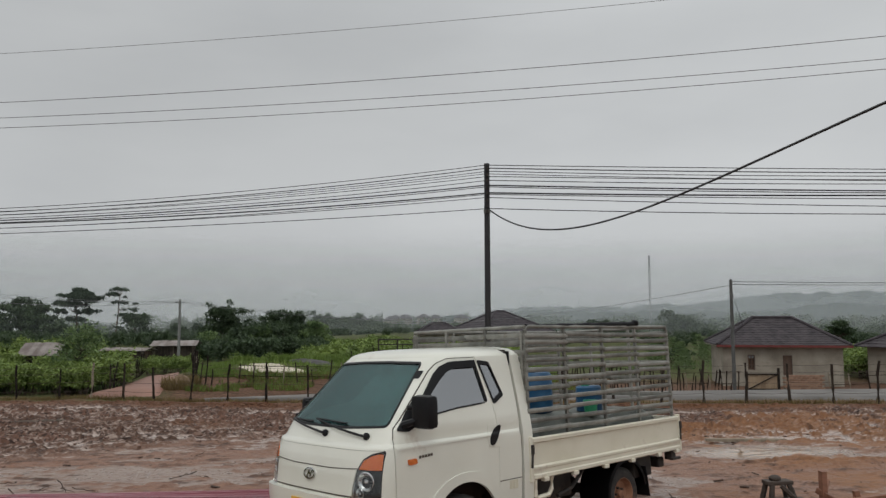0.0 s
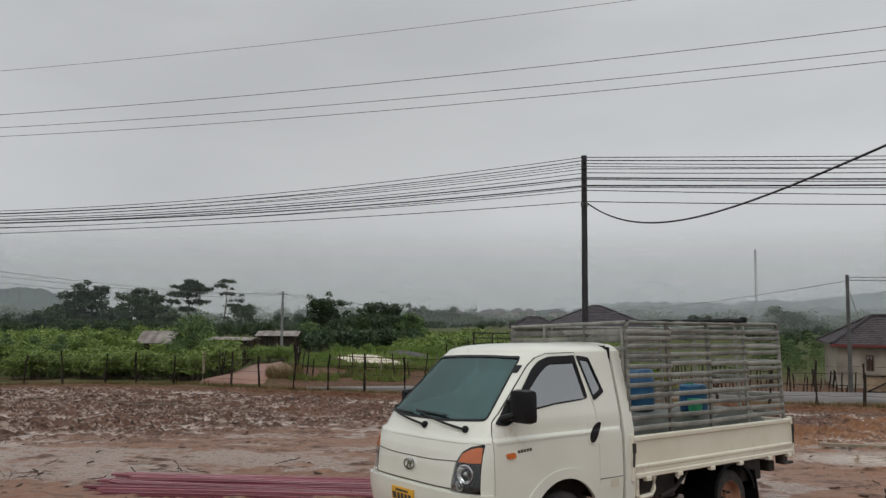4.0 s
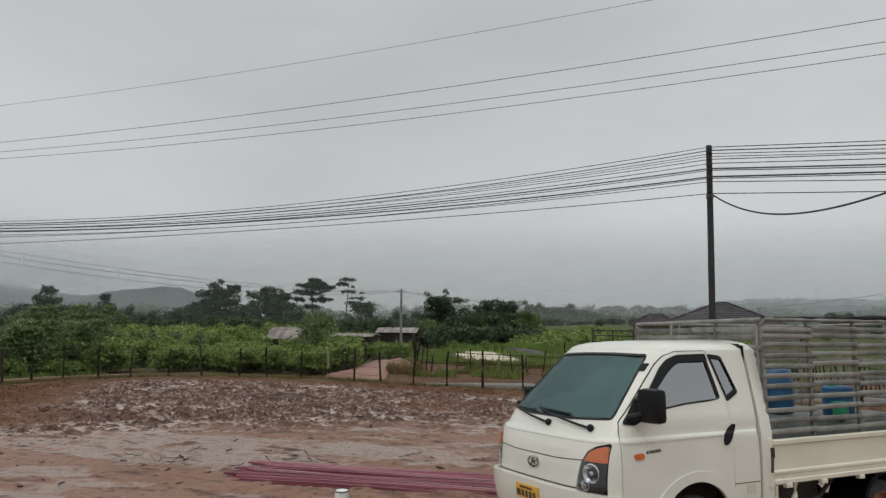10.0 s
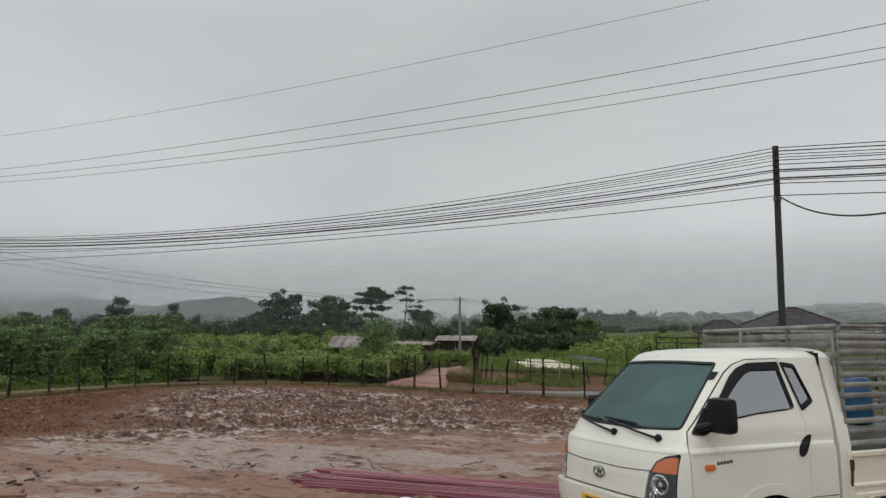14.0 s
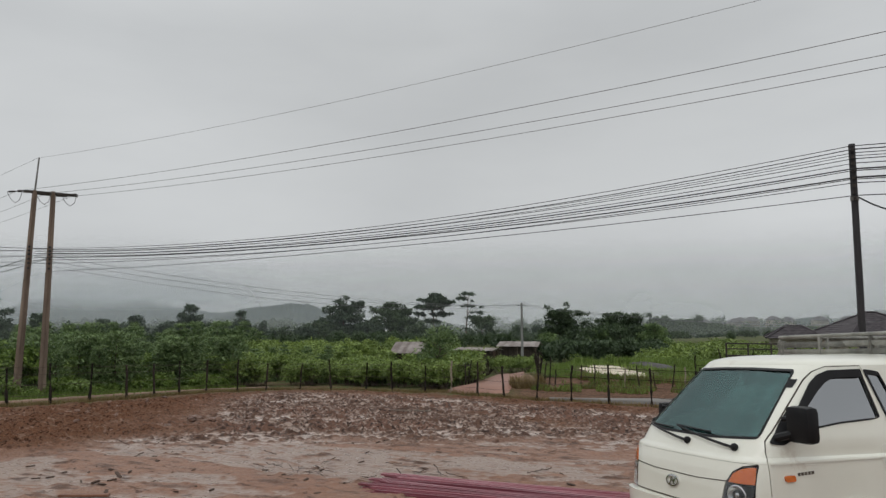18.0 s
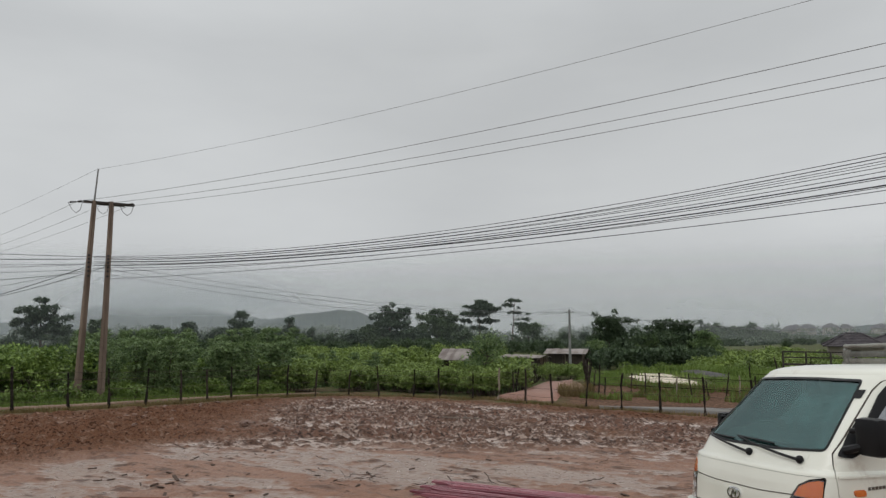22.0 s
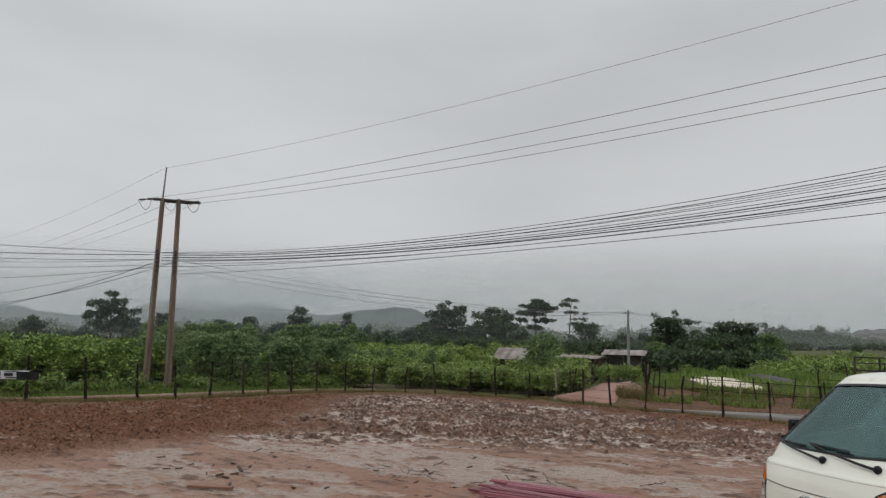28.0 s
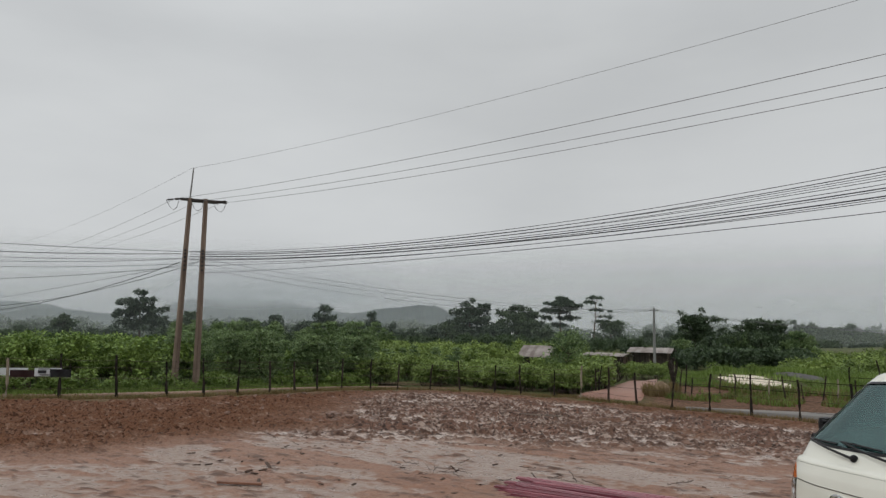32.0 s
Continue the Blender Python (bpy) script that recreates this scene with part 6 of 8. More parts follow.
def hut(name, x, y, w, d, z0, ztop, zeave, turn, label, sheets=8):
    """A small timber hut on posts under a tin roof."""
    g = float(lie(x, y))
    root = thing(name, pose(x, y, 0, 0, 0, turn), label, "hut")
    for sx in (-1, 0, 1):
        for sy in (-1, 1):
            bm = bmesh.new()
            rod(bm, (sx * w * 0.42, sy * d * 0.4, g - 0.3), (sx * w * 0.42, sy * d * 0.4, zeave + 0.1), 0.06, n=6)
            part("post", bm, OLDWOOD, root)
    for k in range(14):
        bm = bmesh.new()
        box(bm, (lerp(-w * 0.42, w * 0.42, k / 13), -d * 0.4, (g + 0.45 + zeave) / 2), (w * 0.84 / 13 * 0.94, 0.03, zeave - g - 0.5), bevel=0.004)
        part("wall_board", bm, DARKWOOD, root)
    bm = bmesh.new()
    box(bm, (0, 0.1, (g + zeave) / 2 + 0.1), (w * 0.8, d * 0.7, zeave - g - 0.3))
    part("inner_wall", bm, DOORWOOD, root)
    for s in (-1, 1):
        for k in range(sheets):
            bm = bmesh.new()
            x0, x1 = lerp(-w / 2, w / 2, k / sheets), lerp(-w / 2, w / 2, (k + 1) / sheets) + 0.04
            n = 6
            a = [bm.verts.new((lerp(x0, x1, j / n), s * d * 0.6, zeave + 0.03 * (j % 2) + 0.01 * (k % 3))) for j in range(n + 1)]
            b = [bm.verts.new((lerp(x0, x1, j / n), s * 0.01, ztop + 0.03 * (j % 2) + 0.01 * (k % 3))) for j in range(n + 1)]
            for j in range(n):
                bm.faces.new((a[j], a[j + 1], b[j + 1], b[j]))
            part("roof_sheet", bm, ROOFTIN, root)
    return root


hut("hut", -24.0, 44.0, 2.3, 1.9, 0, 0.52, -0.20, 6, "small timber hut under a rusty pale tin roof")
hut("hut", -20.3, 55.5, 3.3, 2.6, 0, 0.20, -0.14, 10, "long dark timber shed on posts with a tin roof", 10)
hut("hut", -22.9, 53.0, 3.6, 1.6, 0, -0.22, -0.40, -8, "low open lean-to with a pale tin roof", 8)

# dark steel frame standing by the road behind the truck
rack = thing("steel_frame", pose(-1.55, 27.9, float(lie(-1.5, 27.9)), 0, 0, 0), "dark steel rail frame standing beside the road", "frame")
gzr = float(lie(-1.5, 27.9))
for x in (-0.92, -0.2, 0.55, 1.3):
    bm = bmesh.new()
    box(bm, (x, 0, (1.29 - gzr) / 2 - 0.05), (0.06, 0.06, 1.29 - gzr + 0.1), bevel=0.006)
    part("post", bm, CHASSIS, rack)
for z, t in ((1.27, 0.05), (1.08, 0.04), (0.84, 0.07)):
    bm = bmesh.new()
    box(bm, (0.2, 0, z - gzr), (2.3, 0.05, t), bevel=0.006)
    part("rail", bm, CHASSIS, rack)

# lattice mast far off
mast = thing("radio_mast", pose(0.285 * 300, 300, -3), "slender lattice radio mast in the mist", "mast")
for k in range(3):
    a = k * 2.094
    bm = bmesh.new()
    rod(bm, (math.cos(a) * 0.55, math.sin(a) * 0.55, -1), (math.cos(a) * 0.3, math.sin(a) * 0.3, 28.4), 0.09, n=5)
    part("leg", bm, GREYPOLE, mast)
bm = bmesh.new()
for k in range(28):
    a, b = k * 2.094, (k + 1) * 2.094
    rod(bm, (math.cos(a) * 0.5, math.sin(a) * 0.5, k), (math.cos(b) * 0.5, math.sin(b) * 0.5, k + 1), 0.05, n=4)
part("bracing", bm, GREYPOLE, mast)
for z in (24, 27):
    bm = bmesh.new()
    rod(bm, (0, 0, z), (0, 0, z + 1.6), 0.22, n=10)
    part("antenna", bm, GREYPOLE, mast)
for k in range(16):
    r4 = random.Random(400 + k)
    ratio, dist = r4.uniform(-0.12, 0.10), r4.uniform(250, 300)
    x, y = ratio * dist, dist
    z = 2.29 - 0.0155 * dist + r4.uniform(-1, 1.2)
    hh = thing("far_house", pose(x, y, z, 0, 0, r4.uniform(0, 90)), "pale small house far off in mist", "house", "houses on the far rise")
    bm = bmesh.new()
    box(bm, (0, 0, 0), (4, 3.2, 2.4))
    part("wall", bm, PLASTER, hh)
    bm = bmesh.new()
    bmesh.ops.create_cone(bm, segments=4, radius1=3.3, radius2=0.6, depth=1.4, matrix=Matrix.Translation((0, 0, 1.9)) @ Matrix.Rotation(radians(45), 4, "Z"))
    part("roof", bm, ROOFTILE, hh)

# ---- the light truck ----
TRUCK = pose(-0.37, 7.18, 0.0, 0, 0, 222.4) @ Matrix.Rotation(0.058, 4, "X") @ Matrix.Rotation(-0.017, 4, "Y")
truck = thing("light_truck", TRUCK, "white light truck with a caged cream load bed on mud", "truck")

# plan of the cab at each height: a rounded front (superellipse) and straight sides
CZ = [0.30, 0.45, 0.60, 0.75, 0.90, 1.02, 1.115, 1.128, 1.142, 1.155, 1.20, 1.27, 1.30, 1.82, 1.87, 1.92]
CX = [0.97, 1.045, 1.07, 1.07, 1.05, 1.022, 0.986, 0.973, 0.946, 0.938, 0.906, 0.862, 0.838, 0.335, 0.27, 0.16]
CW = [0.83, 0.86, 0.873, 0.880, 0.882, 0.882, 0.880, 0.876, 0.860, 0.858, 0.862, 0.857, 0.852, 0.748, 0.735, 0.71]
CB, CP = 0.35, 3.4
_phi = np.linspace(0, math.pi / 2, 400)
_yn, _xn = np.sin(_phi) ** (2 / CP), np.cos(_phi) ** (2 / CP)
_xn[-1], _yn[0] = 0.0, 0.0
_arc = np.concatenate([[0], np.cumsum(np.hypot(np.diff(_yn * 0.86), np.diff(_xn * CB)))])
CL = float(_arc[-1])


def drop(z):
    """Heights above the waist, drawn in a little."""
    return z if z < 1.25 else 1.25 + (z - 1.25) * 0.95


def s_y(y, z):
    """Way round the cab from the middle of the front to sideways y."""
    return math.copysign(float(np.interp(abs(y) / np.interp(z, CZ, CW), _yn, _arc)), y)


def s_x(x, z, side_=1):
    """Way round the cab to the place x on its side."""
    xn = (x - np.interp(z, CZ, CX) + CB) / CB
    s = float(np.interp(-xn, -_xn, _arc)) if xn > 0 else CL - xn * CB
    return side_ * s


def cab(s, z, off=0.0):
    sg, s = (1 if s >= 0 else -1), abs(s)
    w, xf = float(np.interp(z, CZ, CW)), float(np.interp(z, CZ, CX))

    def flat(q):
        if q <= CL:
            return xf - CB + CB * float(np.interp(q, _arc, _xn)), w * float(np.interp(q, _arc, _yn))
        return xf - CB - (q - CL), w
    x, y = flat(s)
    x1, y1 = flat(s + 0.01)
    x0, y0 = flat(max(s - 0.01, 0))
    d = math.hypot(x1 - x0, y1 - y0) or 1
    nx_, ny_ = (y1 - y0) / d, -(x1 - x0) / d
    return Vector((x + nx_ * off, sg * (y + ny_ * off), drop(z)))


def rounded(poly, r=0.03, n=4):
    """Rounds the corners of a closed line of points."""
    out = []
    for i, p in enumerate(poly):
        p, a, b = Vector(p), Vector(poly[i - 1]), Vector(poly[(i + 1) % len(poly)])
        da, db = (a - p), (b - p)
        if da.length < 1e-6 or db.length < 1e-6:
            continue
        if da.normalized().dot(db.normalized()) < -0.97:
            out.append(tuple(p))
            continue
        k = min(r, da.length * 0.45, db.length * 0.45)
        pa, pb = p + da.normalized() * k, p + db.normalized() * k
        for j in range(n + 1):
            t = j / n
            out.append(tuple(pa * (1 - t) ** 2 + p * 2 * t * (1 - t) + pb * t * t))
    return out


def skin(name, outline, holes, mat, parent, off=0.0, thick=0.012, label="", step=0.06, wrap=cab):
    """A curved panel cut to an outline with holes, both given on the wrap, with thickness."""
    bm = bmesh.new()
    edges = []
    for loop in (outline, *holes):
        vs = [bm.verts.new((p[0], p[1], 0)) for p in loop]
        edges += [bm.edges.new((vs[i], vs[(i + 1) % len(vs)])) for i in range(len(vs))]
    bmesh.ops.triangle_fill(bm, use_beauty=True, use_dissolve=False, edges=edges)
    lo = [min(p[k] for p in outline) for k in (0, 1)]
    hi = [max(p[k] for p in outline) for k in (0, 1)]
    for k, no in ((0, (1, 0, 0)), (1, (0, 1, 0))):
        c = math.floor(lo[k] / step) * step + step
        while c < hi[k]:
            co = [0, 0, 0]
            co[k] = c
            bmesh.ops.bisect_plane(bm, geom=bm.verts[:] + bm.edges[:] + bm.faces[:], dist=1e-5, plane_co=co, plane_no=no)
            c += step
    for c in CZ:
        if lo[1] < c < hi[1]:
            bmesh.ops.bisect_plane(bm, geom=bm.verts[:] + bm.edges[:] + bm.faces[:], dist=1e-5, plane_co=(0, c, 0), plane_no=(0, 1, 0))
    bmesh.ops.remove_doubles(bm, verts=bm.verts, dist=1e-5)
    bm.verts.index_update()
    out = bmesh.new()
    top = [out.verts.new(wrap(v.co.x, v.co.y, off)) for v in bm.verts]
    bot = [out.verts.new(wrap(v.co.x, v.co.y, off - thick)) for v in bm.verts]
    for f in bm.faces:
        i = [v.index for v in f.verts]
        out.faces.new([top[k] for k in i])
        out.faces.new([bot[k] for k in reversed(i)])
    for e in bm.edges:
        if len(e.link_faces) == 1:
            a, b = e.verts[0].index, e.verts[1].index
            out.faces.new((top[a], top[b], bot[b], bot[a]))
    bm.free()
    return part(name, out, mat, parent, label, soft=True)


def dense(pts, step=0.07):
    """Adds points along the edges of an open line."""
    out = []
    for (a, b), (c, d) in zip(pts, pts[1:]):
        k = max(1, int(math.hypot(c - a, d - b) / step))
        out += [(lerp(a, c, j / k), lerp(b, d, j / k)) for j in range(k)]
    return out + [pts[-1]]


def on_side(pts, sd):
    return [(s_x(x, z, sd), z) for x, z in dense(pts)]


def on_front(pts):
    return [(s_y(y, z), z) for y, z in dense(pts)]


def inset(poly, k):
    """Scales a closed line about its middle."""
    c = Vector((sum(p[0] for p in poly) / len(poly), sum(p[1] for p in poly) / len(poly)))
    return [tuple(c + (Vector(p) - c) * k) for p in poly]


def grow(poly, d):
    """Moves every corner of a closed line outwards by about d."""
    c = Vector((sum(p[0] for p in poly) / len(poly), sum(p[1] for p in poly) / len(poly)))
    out = []
    for i, p in enumerate(poly):
        a, b = Vector(poly[i - 1]), Vector(poly[(i + 1) % len(poly)])
        t = (b - a).normalized()
        nrm = Vector((t.y, -t.x))
        if nrm.dot(Vector(p) - c) < 0:
            nrm = -nrm
        out.append(tuple(Vector(p) + nrm * d))
    return out


ARCH = [(0.415 * math.cos(a), 0.33 + 0.415 * math.sin(a)) for a in np.linspace(radians(14), radians(166), 16)]
SHIELD = rounded(on_front([(-0.742, 1.285), (-0.3, 1.262), (0.3, 1.262), (0.742, 1.285), (0.612, 1.828), (0.2, 1.84), (-0.2, 1.84), (-0.612, 1.828)]), 0.05)
LAMP = [(0.675, 1.03), (0.74, 1.072), (0.815, 1.088), (0.83, 1.08), (0.838, 0.735), (0.80, 0.715), (0.60, 0.715), (0.605, 0.80), (0.63, 0.95)]
DOOR = [(0.79, 0.44), (0.79, 1.12), (0.745, 1.26), (0.60, 1.405), (0.27, 1.745), (0.18, 1.815), (0.06, 1.856), (-0.29, 1.862), (-0.345, 1.66), (-0.43, 1.30), (-0.43, 0.46), (-0.398, 0.44)]
DOOR_ARCH = DOOR[:-1] + [(-0.41, 0.44)] + [(x, z) for x, z in reversed(ARCH)]
WIN = [(0.575, 1.322), (0.235, 1.71), (0.155, 1.778), (0.06, 1.815), (-0.262, 1.826), (-0.345, 1.425), (0.05, 1.398), (0.27, 1.368), (0.48, 1.325)]
QWIN = [(-0.318, 1.822), (-0.462, 1.802), (-0.575, 1.487), (-0.435, 1.412)]
rear = [(-0.745, z) for z in np.linspace(0.44, 1.87, 9)]

UPA = [(0.796, 1.10), (0.796, 1.122), (0.751, 1.264), (0.606, 1.411), (0.275, 1.752), (0.183, 1.822), (0.06, 1.863), (-0.29, 1.868)]
upper = on_side(UPA, 1) + [(s_x(-0.29, 1.872), 1.872)] + [(s_y(y, 1.872), 1.872) for y in (0.6, 0.3, 0, -0.3, -0.6)] + [(s_x(-0.29, 1.872, -1), 1.872)] + list(reversed(on_side(UPA, -1)))
upper += on_front([(-0.72, 1.10), (-0.4, 1.10), (0, 1.10), (0.4, 1.10), (0.72, 1.10)])
skin("cab_body", upper, [SHIELD], PAINT, truck, label="white painted cab front frame")
inner = [(0.605, 0.44), (0.596, 0.71), (0.60, 0.80), (0.625, 0.95), (0.672, 1.034), (0.74, 1.078), (0.82, 1.097)]
skin("nose_panel", on_front([(-y, z) for y, z in inner]) + on_front(list(reversed(inner))), [], PAINT, truck, label="white nose panel")
for sd in (1, -1):
    skin("front_fender", on_front([(sd * 0.842, 0.44), (sd * 0.842, 0.735), (sd * 0.836, 1.085), (sd * 0.826, 1.0985)]) + on_side([(0.796, 1.0985), (0.796, 0.44)], sd), [], PAINT, truck)
    skin("rear_quarter", on_side([(-0.436, 0.44), (-0.436, 1.30), (-0.351, 1.66), (-0.296, 1.868), (-0.50, 1.872)] + list(reversed(rear)), sd), [rounded(on_side(QWIN, sd), 0.03)], PAINT, truck)

# roof, a shallow crowned cap
bm = bmesh.new()
ring0 = [(s_x(-0.745, 1.87, -1))] + list(np.linspace(s_x(-0.6, 1.87, -1), s_x(-0.6, 1.87, 1), 48)) + [s_x(-0.745, 1.87, 1)]
rings = []
for k in range(9):
    f = (1, 0.975, 0.93, 0.86, 0.75, 0.6, 0.42, 0.22, 0.06)[k]
    z = (1.868, 1.893, 1.913, 1.930, 1.946, 1.957, 1.964, 1.968, 1.97)[k]
    row = []
    for s in ring0:
        p = cab(s, 1.87)
        c = Vector((-0.36, 0, 0))
        x = c.x + (p.x - c.x) * (f if p.x > -0.7 else 1.0)
        row.append(bm.verts.new((max(x, -0.745) if p.x > -0.744 else -0.745, p.y * f, drop(z))))
    rings.append(row)
for a, b in zip(rings, rings[1:]):
    for j in range(len(a) - 1):
        bm.faces.new((a[j], a[j + 1], b[j + 1], b[j]))
bm.faces.new(rings[-1])
part("roof", bm, PAINT, truck, soft=True)
bm = bmesh.new()
box(bm, (-0.735, 0, 1.165), (0.02, 1.44, 1.46), bevel=0.004)
part("cab_rear_wall", bm, CHASSIS, truck)

skin("windshield", grow(SHIELD, 0.004), [], WINDSHIELD, truck, -0.008, 0.005, "green-tinted windshield").visible_shadow = False
skin("windshield_seal", grow(SHIELD, 0.010), [grow(SHIELD, -0.010)], BLACK, truck, 0.004, 0.008)

for sd in (1, -1):
    d = skin("door", rounded(on_side(DOOR_ARCH, sd), 0.012, 2), [rounded(on_side(WIN, sd), 0.03)], PAINT, truck, 0.002, 0.02, "white cab door")
    skin("door_seam", rounded(on_side(grow(DOOR, 0.008), sd), 0.012, 2), [rounded(on_side(grow(DOOR, -0.006), sd), 0.012, 2)], DARKBAR, d, -0.014, 0.004)
    w = on_side(WIN, sd)
    skin("door_window", rounded(grow(w, 0.004), 0.03), [], SIDEGLASS, d, -0.008, 0.005, "dark tinted side window").visible_shadow = False
    skin("window_seal", rounded(grow(w, 0.010), 0.03), [rounded(grow(w, -0.005), 0.03)], BLACK, d, 0.006, 0.008)
    skin("rain_visor", rounded(on_side([(0.54, 1.395), (0.255, 1.72), (0.17, 1.79), (0.06, 1.830), (-0.265, 1.838), (-0.276, 1.768), (0.03, 1.765), (0.12, 1.732), (0.215, 1.66), (0.51, 1.38)], sd), 0.015, 3), [], BLACK, d, 0.024, 0.012, "black rain visor")
    # handle in its round recess
    skin("handle_recess", rounded(on_side([(-0.31, 1.215), (-0.475, 1.215), (-0.475, 1.005), (-0.31, 1.005)], sd), 0.1, 8), [], PAINT, d, 0.005, 0.006)
    skin("door_handle", [(s_x(-0.375 + 0.048 * math.cos(a), 1.112, sd), 1.112 + 0.088 * math.sin(a)) for a in np.linspace(0, 2 * math.pi, 28, endpoint=False)], [], BLACK, d, 0.016, 0.014, "black door handle")
    skin("side_indicator", rounded(on_side([(0.675, 1.014), (0.578, 1.018), (0.570, 0.970), (0.665, 0.966)], sd), 0.024), [], AMBER, truck, 0.016, 0.02, "orange side indicator")
    for k in range(5):
        skin("badge_bar", on_side([(0.545 - 0.032 * k, 1.008 + 0.002 * k), (0.522 - 0.032 * k, 1.009 + 0.002 * k), (0.522 - 0.032 * k, 1.032 + 0.002 * k), (0.545 - 0.032 * k, 1.031 + 0.002 * k)], sd), [], DARKBAR, truck, 0.006, 0.004)
    q = on_side(QWIN, sd)
    skin("quarter_window", rounded(grow(q, 0.003), 0.03), [], SIDEGLASS, truck, -0.008, 0.005, "tinted quarter window").visible_shadow = False
    skin("window_seal", rounded(inset(q, 1.08), 0.03), [rounded(inset(q, 0.86), 0.02)], BLACK, truck, 0.006, 0.010)
    skin("pillar_vent", rounded(on_side([(0.365, 1.685), (0.395, 1.685), (0.325, 1.755), (0.295, 1.755)], sd), 0.008, 2), [], BLACK, truck, 0.006, 0.006)
    for k in range(6):
        skin("vent_slot", on_side([(-0.57 - 0.02 * k, 0.60), (-0.58 - 0.02 * k, 0.60), (-0.58 - 0.02 * k, 0.68), (-0.57 - 0.02 * k, 0.68)], sd), [], CREAM, truck, 0.006, 0.006)
    skin("sill_seam", on_side([(-0.435, 0.688), (-0.74, 0.688), (-0.74, 0.694), (-0.435, 0.694)], sd), [], DARKBAR, truck, 0.003, 0.003)
    skin("swage_line", on_side([(0.78, 1.118), (-0.32, 1.132), (-0.32, 1.112), (0.78, 1.098)], sd), [], PAINT, truck, 0.013, 0.014)
    # flare over the wheel
    fl = [(x * 1.0, z) for x, z in ARCH]
    fo = [(0.54 * math.cos(a), 0.33 + 0.50 * math.sin(a)) for a in np.linspace(radians(20), radians(160), 16)]
    skin("wheel_flare", on_side(fl + list(reversed(fo)), sd), [], PAINT, truck, 0.014, 0.02)
    # head lamp: housing, amber turn lens, two round reflectors, clear cover
    lp = rounded(on_front([(sd * y, z) for y, z in LAMP]), 0.02, 3)
    hl = skin("headlamp", grow(lp, 0.002), [], BLACK, truck, -0.03, 0.01, "black headlamp housing")
    skin("turn_lens", on_front([(sd * y, z) for y, z in ((0.683, 1.022), (0.745, 1.06), (0.80, 1.074), (0.826, 1.07), (0.832, 1.01), (0.833, 0.95), (0.74, 0.952), (0.65, 0.955))]), [], AMBER, hl, 0.002, 0.02, "amber turn lens")
    for cy, cz, r in ((0.722, 0.862, 0.078), (0.675, 0.765, 0.042)):
        bm = bmesh.new()
        p0, p1 = cab(s_y(sd * cy, cz), cz, -0.022), cab(s_y(sd * cy, cz), cz, 0.1)
        ax_ = (p1 - p0).normalized().to_track_quat("Z", "Y").to_matrix().to_4x4()
        for q0, q1, h0, h1 in ((1.0, 0.9, 0.012, 0.016), (0.9, 0.62, 0.016, -0.012), (0.62, 0.30, -0.012, -0.02), (0.30, 0.24, -0.02, 0.006), (0.24, 0.01, 0.006, 0.012)):
            va = [[bm.verts.new((q * r * math.cos(a), q * r * math.sin(a), h)) for a in np.linspace(0, 2 * math.pi, 24, endpoint=False)] for q, h in ((q0, h0), (q1, h1))]
            for j in range(24):
                bm.faces.new((va[0][j], va[0][(j + 1) % 24], va[1][(j + 1) % 24], va[1][j]))
        bmesh.ops.remove_doubles(bm, verts=bm.verts, dist=1e-5)
        bmesh.ops.transform(bm, matrix=Matrix.Translation(p0) @ ax_, verts=bm.verts)
        part("reflector", bm, CHROME, hl, soft=True)
    skin("lamp_cover", lp, [], LAMPGLASS, hl, 0.004, 0.004).visible_shadow = False
    # door mirror
    mx_, my_, mz_ = (0.58, 1.01, 1.40) if sd > 0 else (0.50, 0.90, 1.37)
    mr = part("mirror", (lambda b: (box(b, (mx_, sd * my_, mz_), (0.12, 0.235 if sd > 0 else 0.13, 0.275 if sd > 0 else 0.2), bevel=0.045), b)[1])(bmesh.new()), BLACK, truck, "black door mirror", soft=True)
    bm = bmesh.new()
    rod(bm, (0.68, sd * 0.84, 1.29), (mx_ + 0.02, sd * (my_ - 0.05), mz_ - 0.065), 0.035, 0.03, 8)
    rod(bm, (0.60, sd * 0.83, 1.43), (mx_, sd * (my_ - 0.06), mz_ + 0.045), 0.022, 0.02, 8)
    part("mirror_arm", bm, BLACK, mr)
    bm = bmesh.new()
    box(bm, (mx_ - 0.062, sd * my_, mz_ + 0.005), (0.006, 0.16 if sd > 0 else 0.10, 0.19 if sd > 0 else 0.16), bevel=0.002)
    part("mirror_glass", bm, CHROME, mr)
    skin("mirror_foot", rounded(on_side([(0.73, 1.25), (0.60, 1.405), (0.47, 1.535), (0.40, 1.44), (0.49, 1.31), (0.64, 1.235)], sd), 0.02), [], BLACK, mr, 0.018, 0.02)

# nose: lid seam, emblem, bumper, plate, wipers
skin("lid_seam", on_front([(-0.64, 0.962), (-0.3, 0.946), (0.3, 0.946), (0.64, 0.962), (0.64, 0.955), (0.3, 0.939), (-0.3, 0.939), (-0.64, 0.955)]), [], DARKBAR, truck, 0.003, 0.003)
skin("lid_seam", on_front([(-0.60, 0.742), (0.60, 0.742), (0.60, 0.730), (-0.60, 0.730)]), [], DARKBAR, truck, 0.003, 0.003)
for y0 in (-0.5, 0.5):
    skin("hood_seam", on_front([(y0 * 1.27, 1.07), (y0 * 1.282, 1.07), (y0 * 1.30, 1.25), (y0 * 1.288, 1.25)]), [], PAINT, truck, 0.002, 0.002)


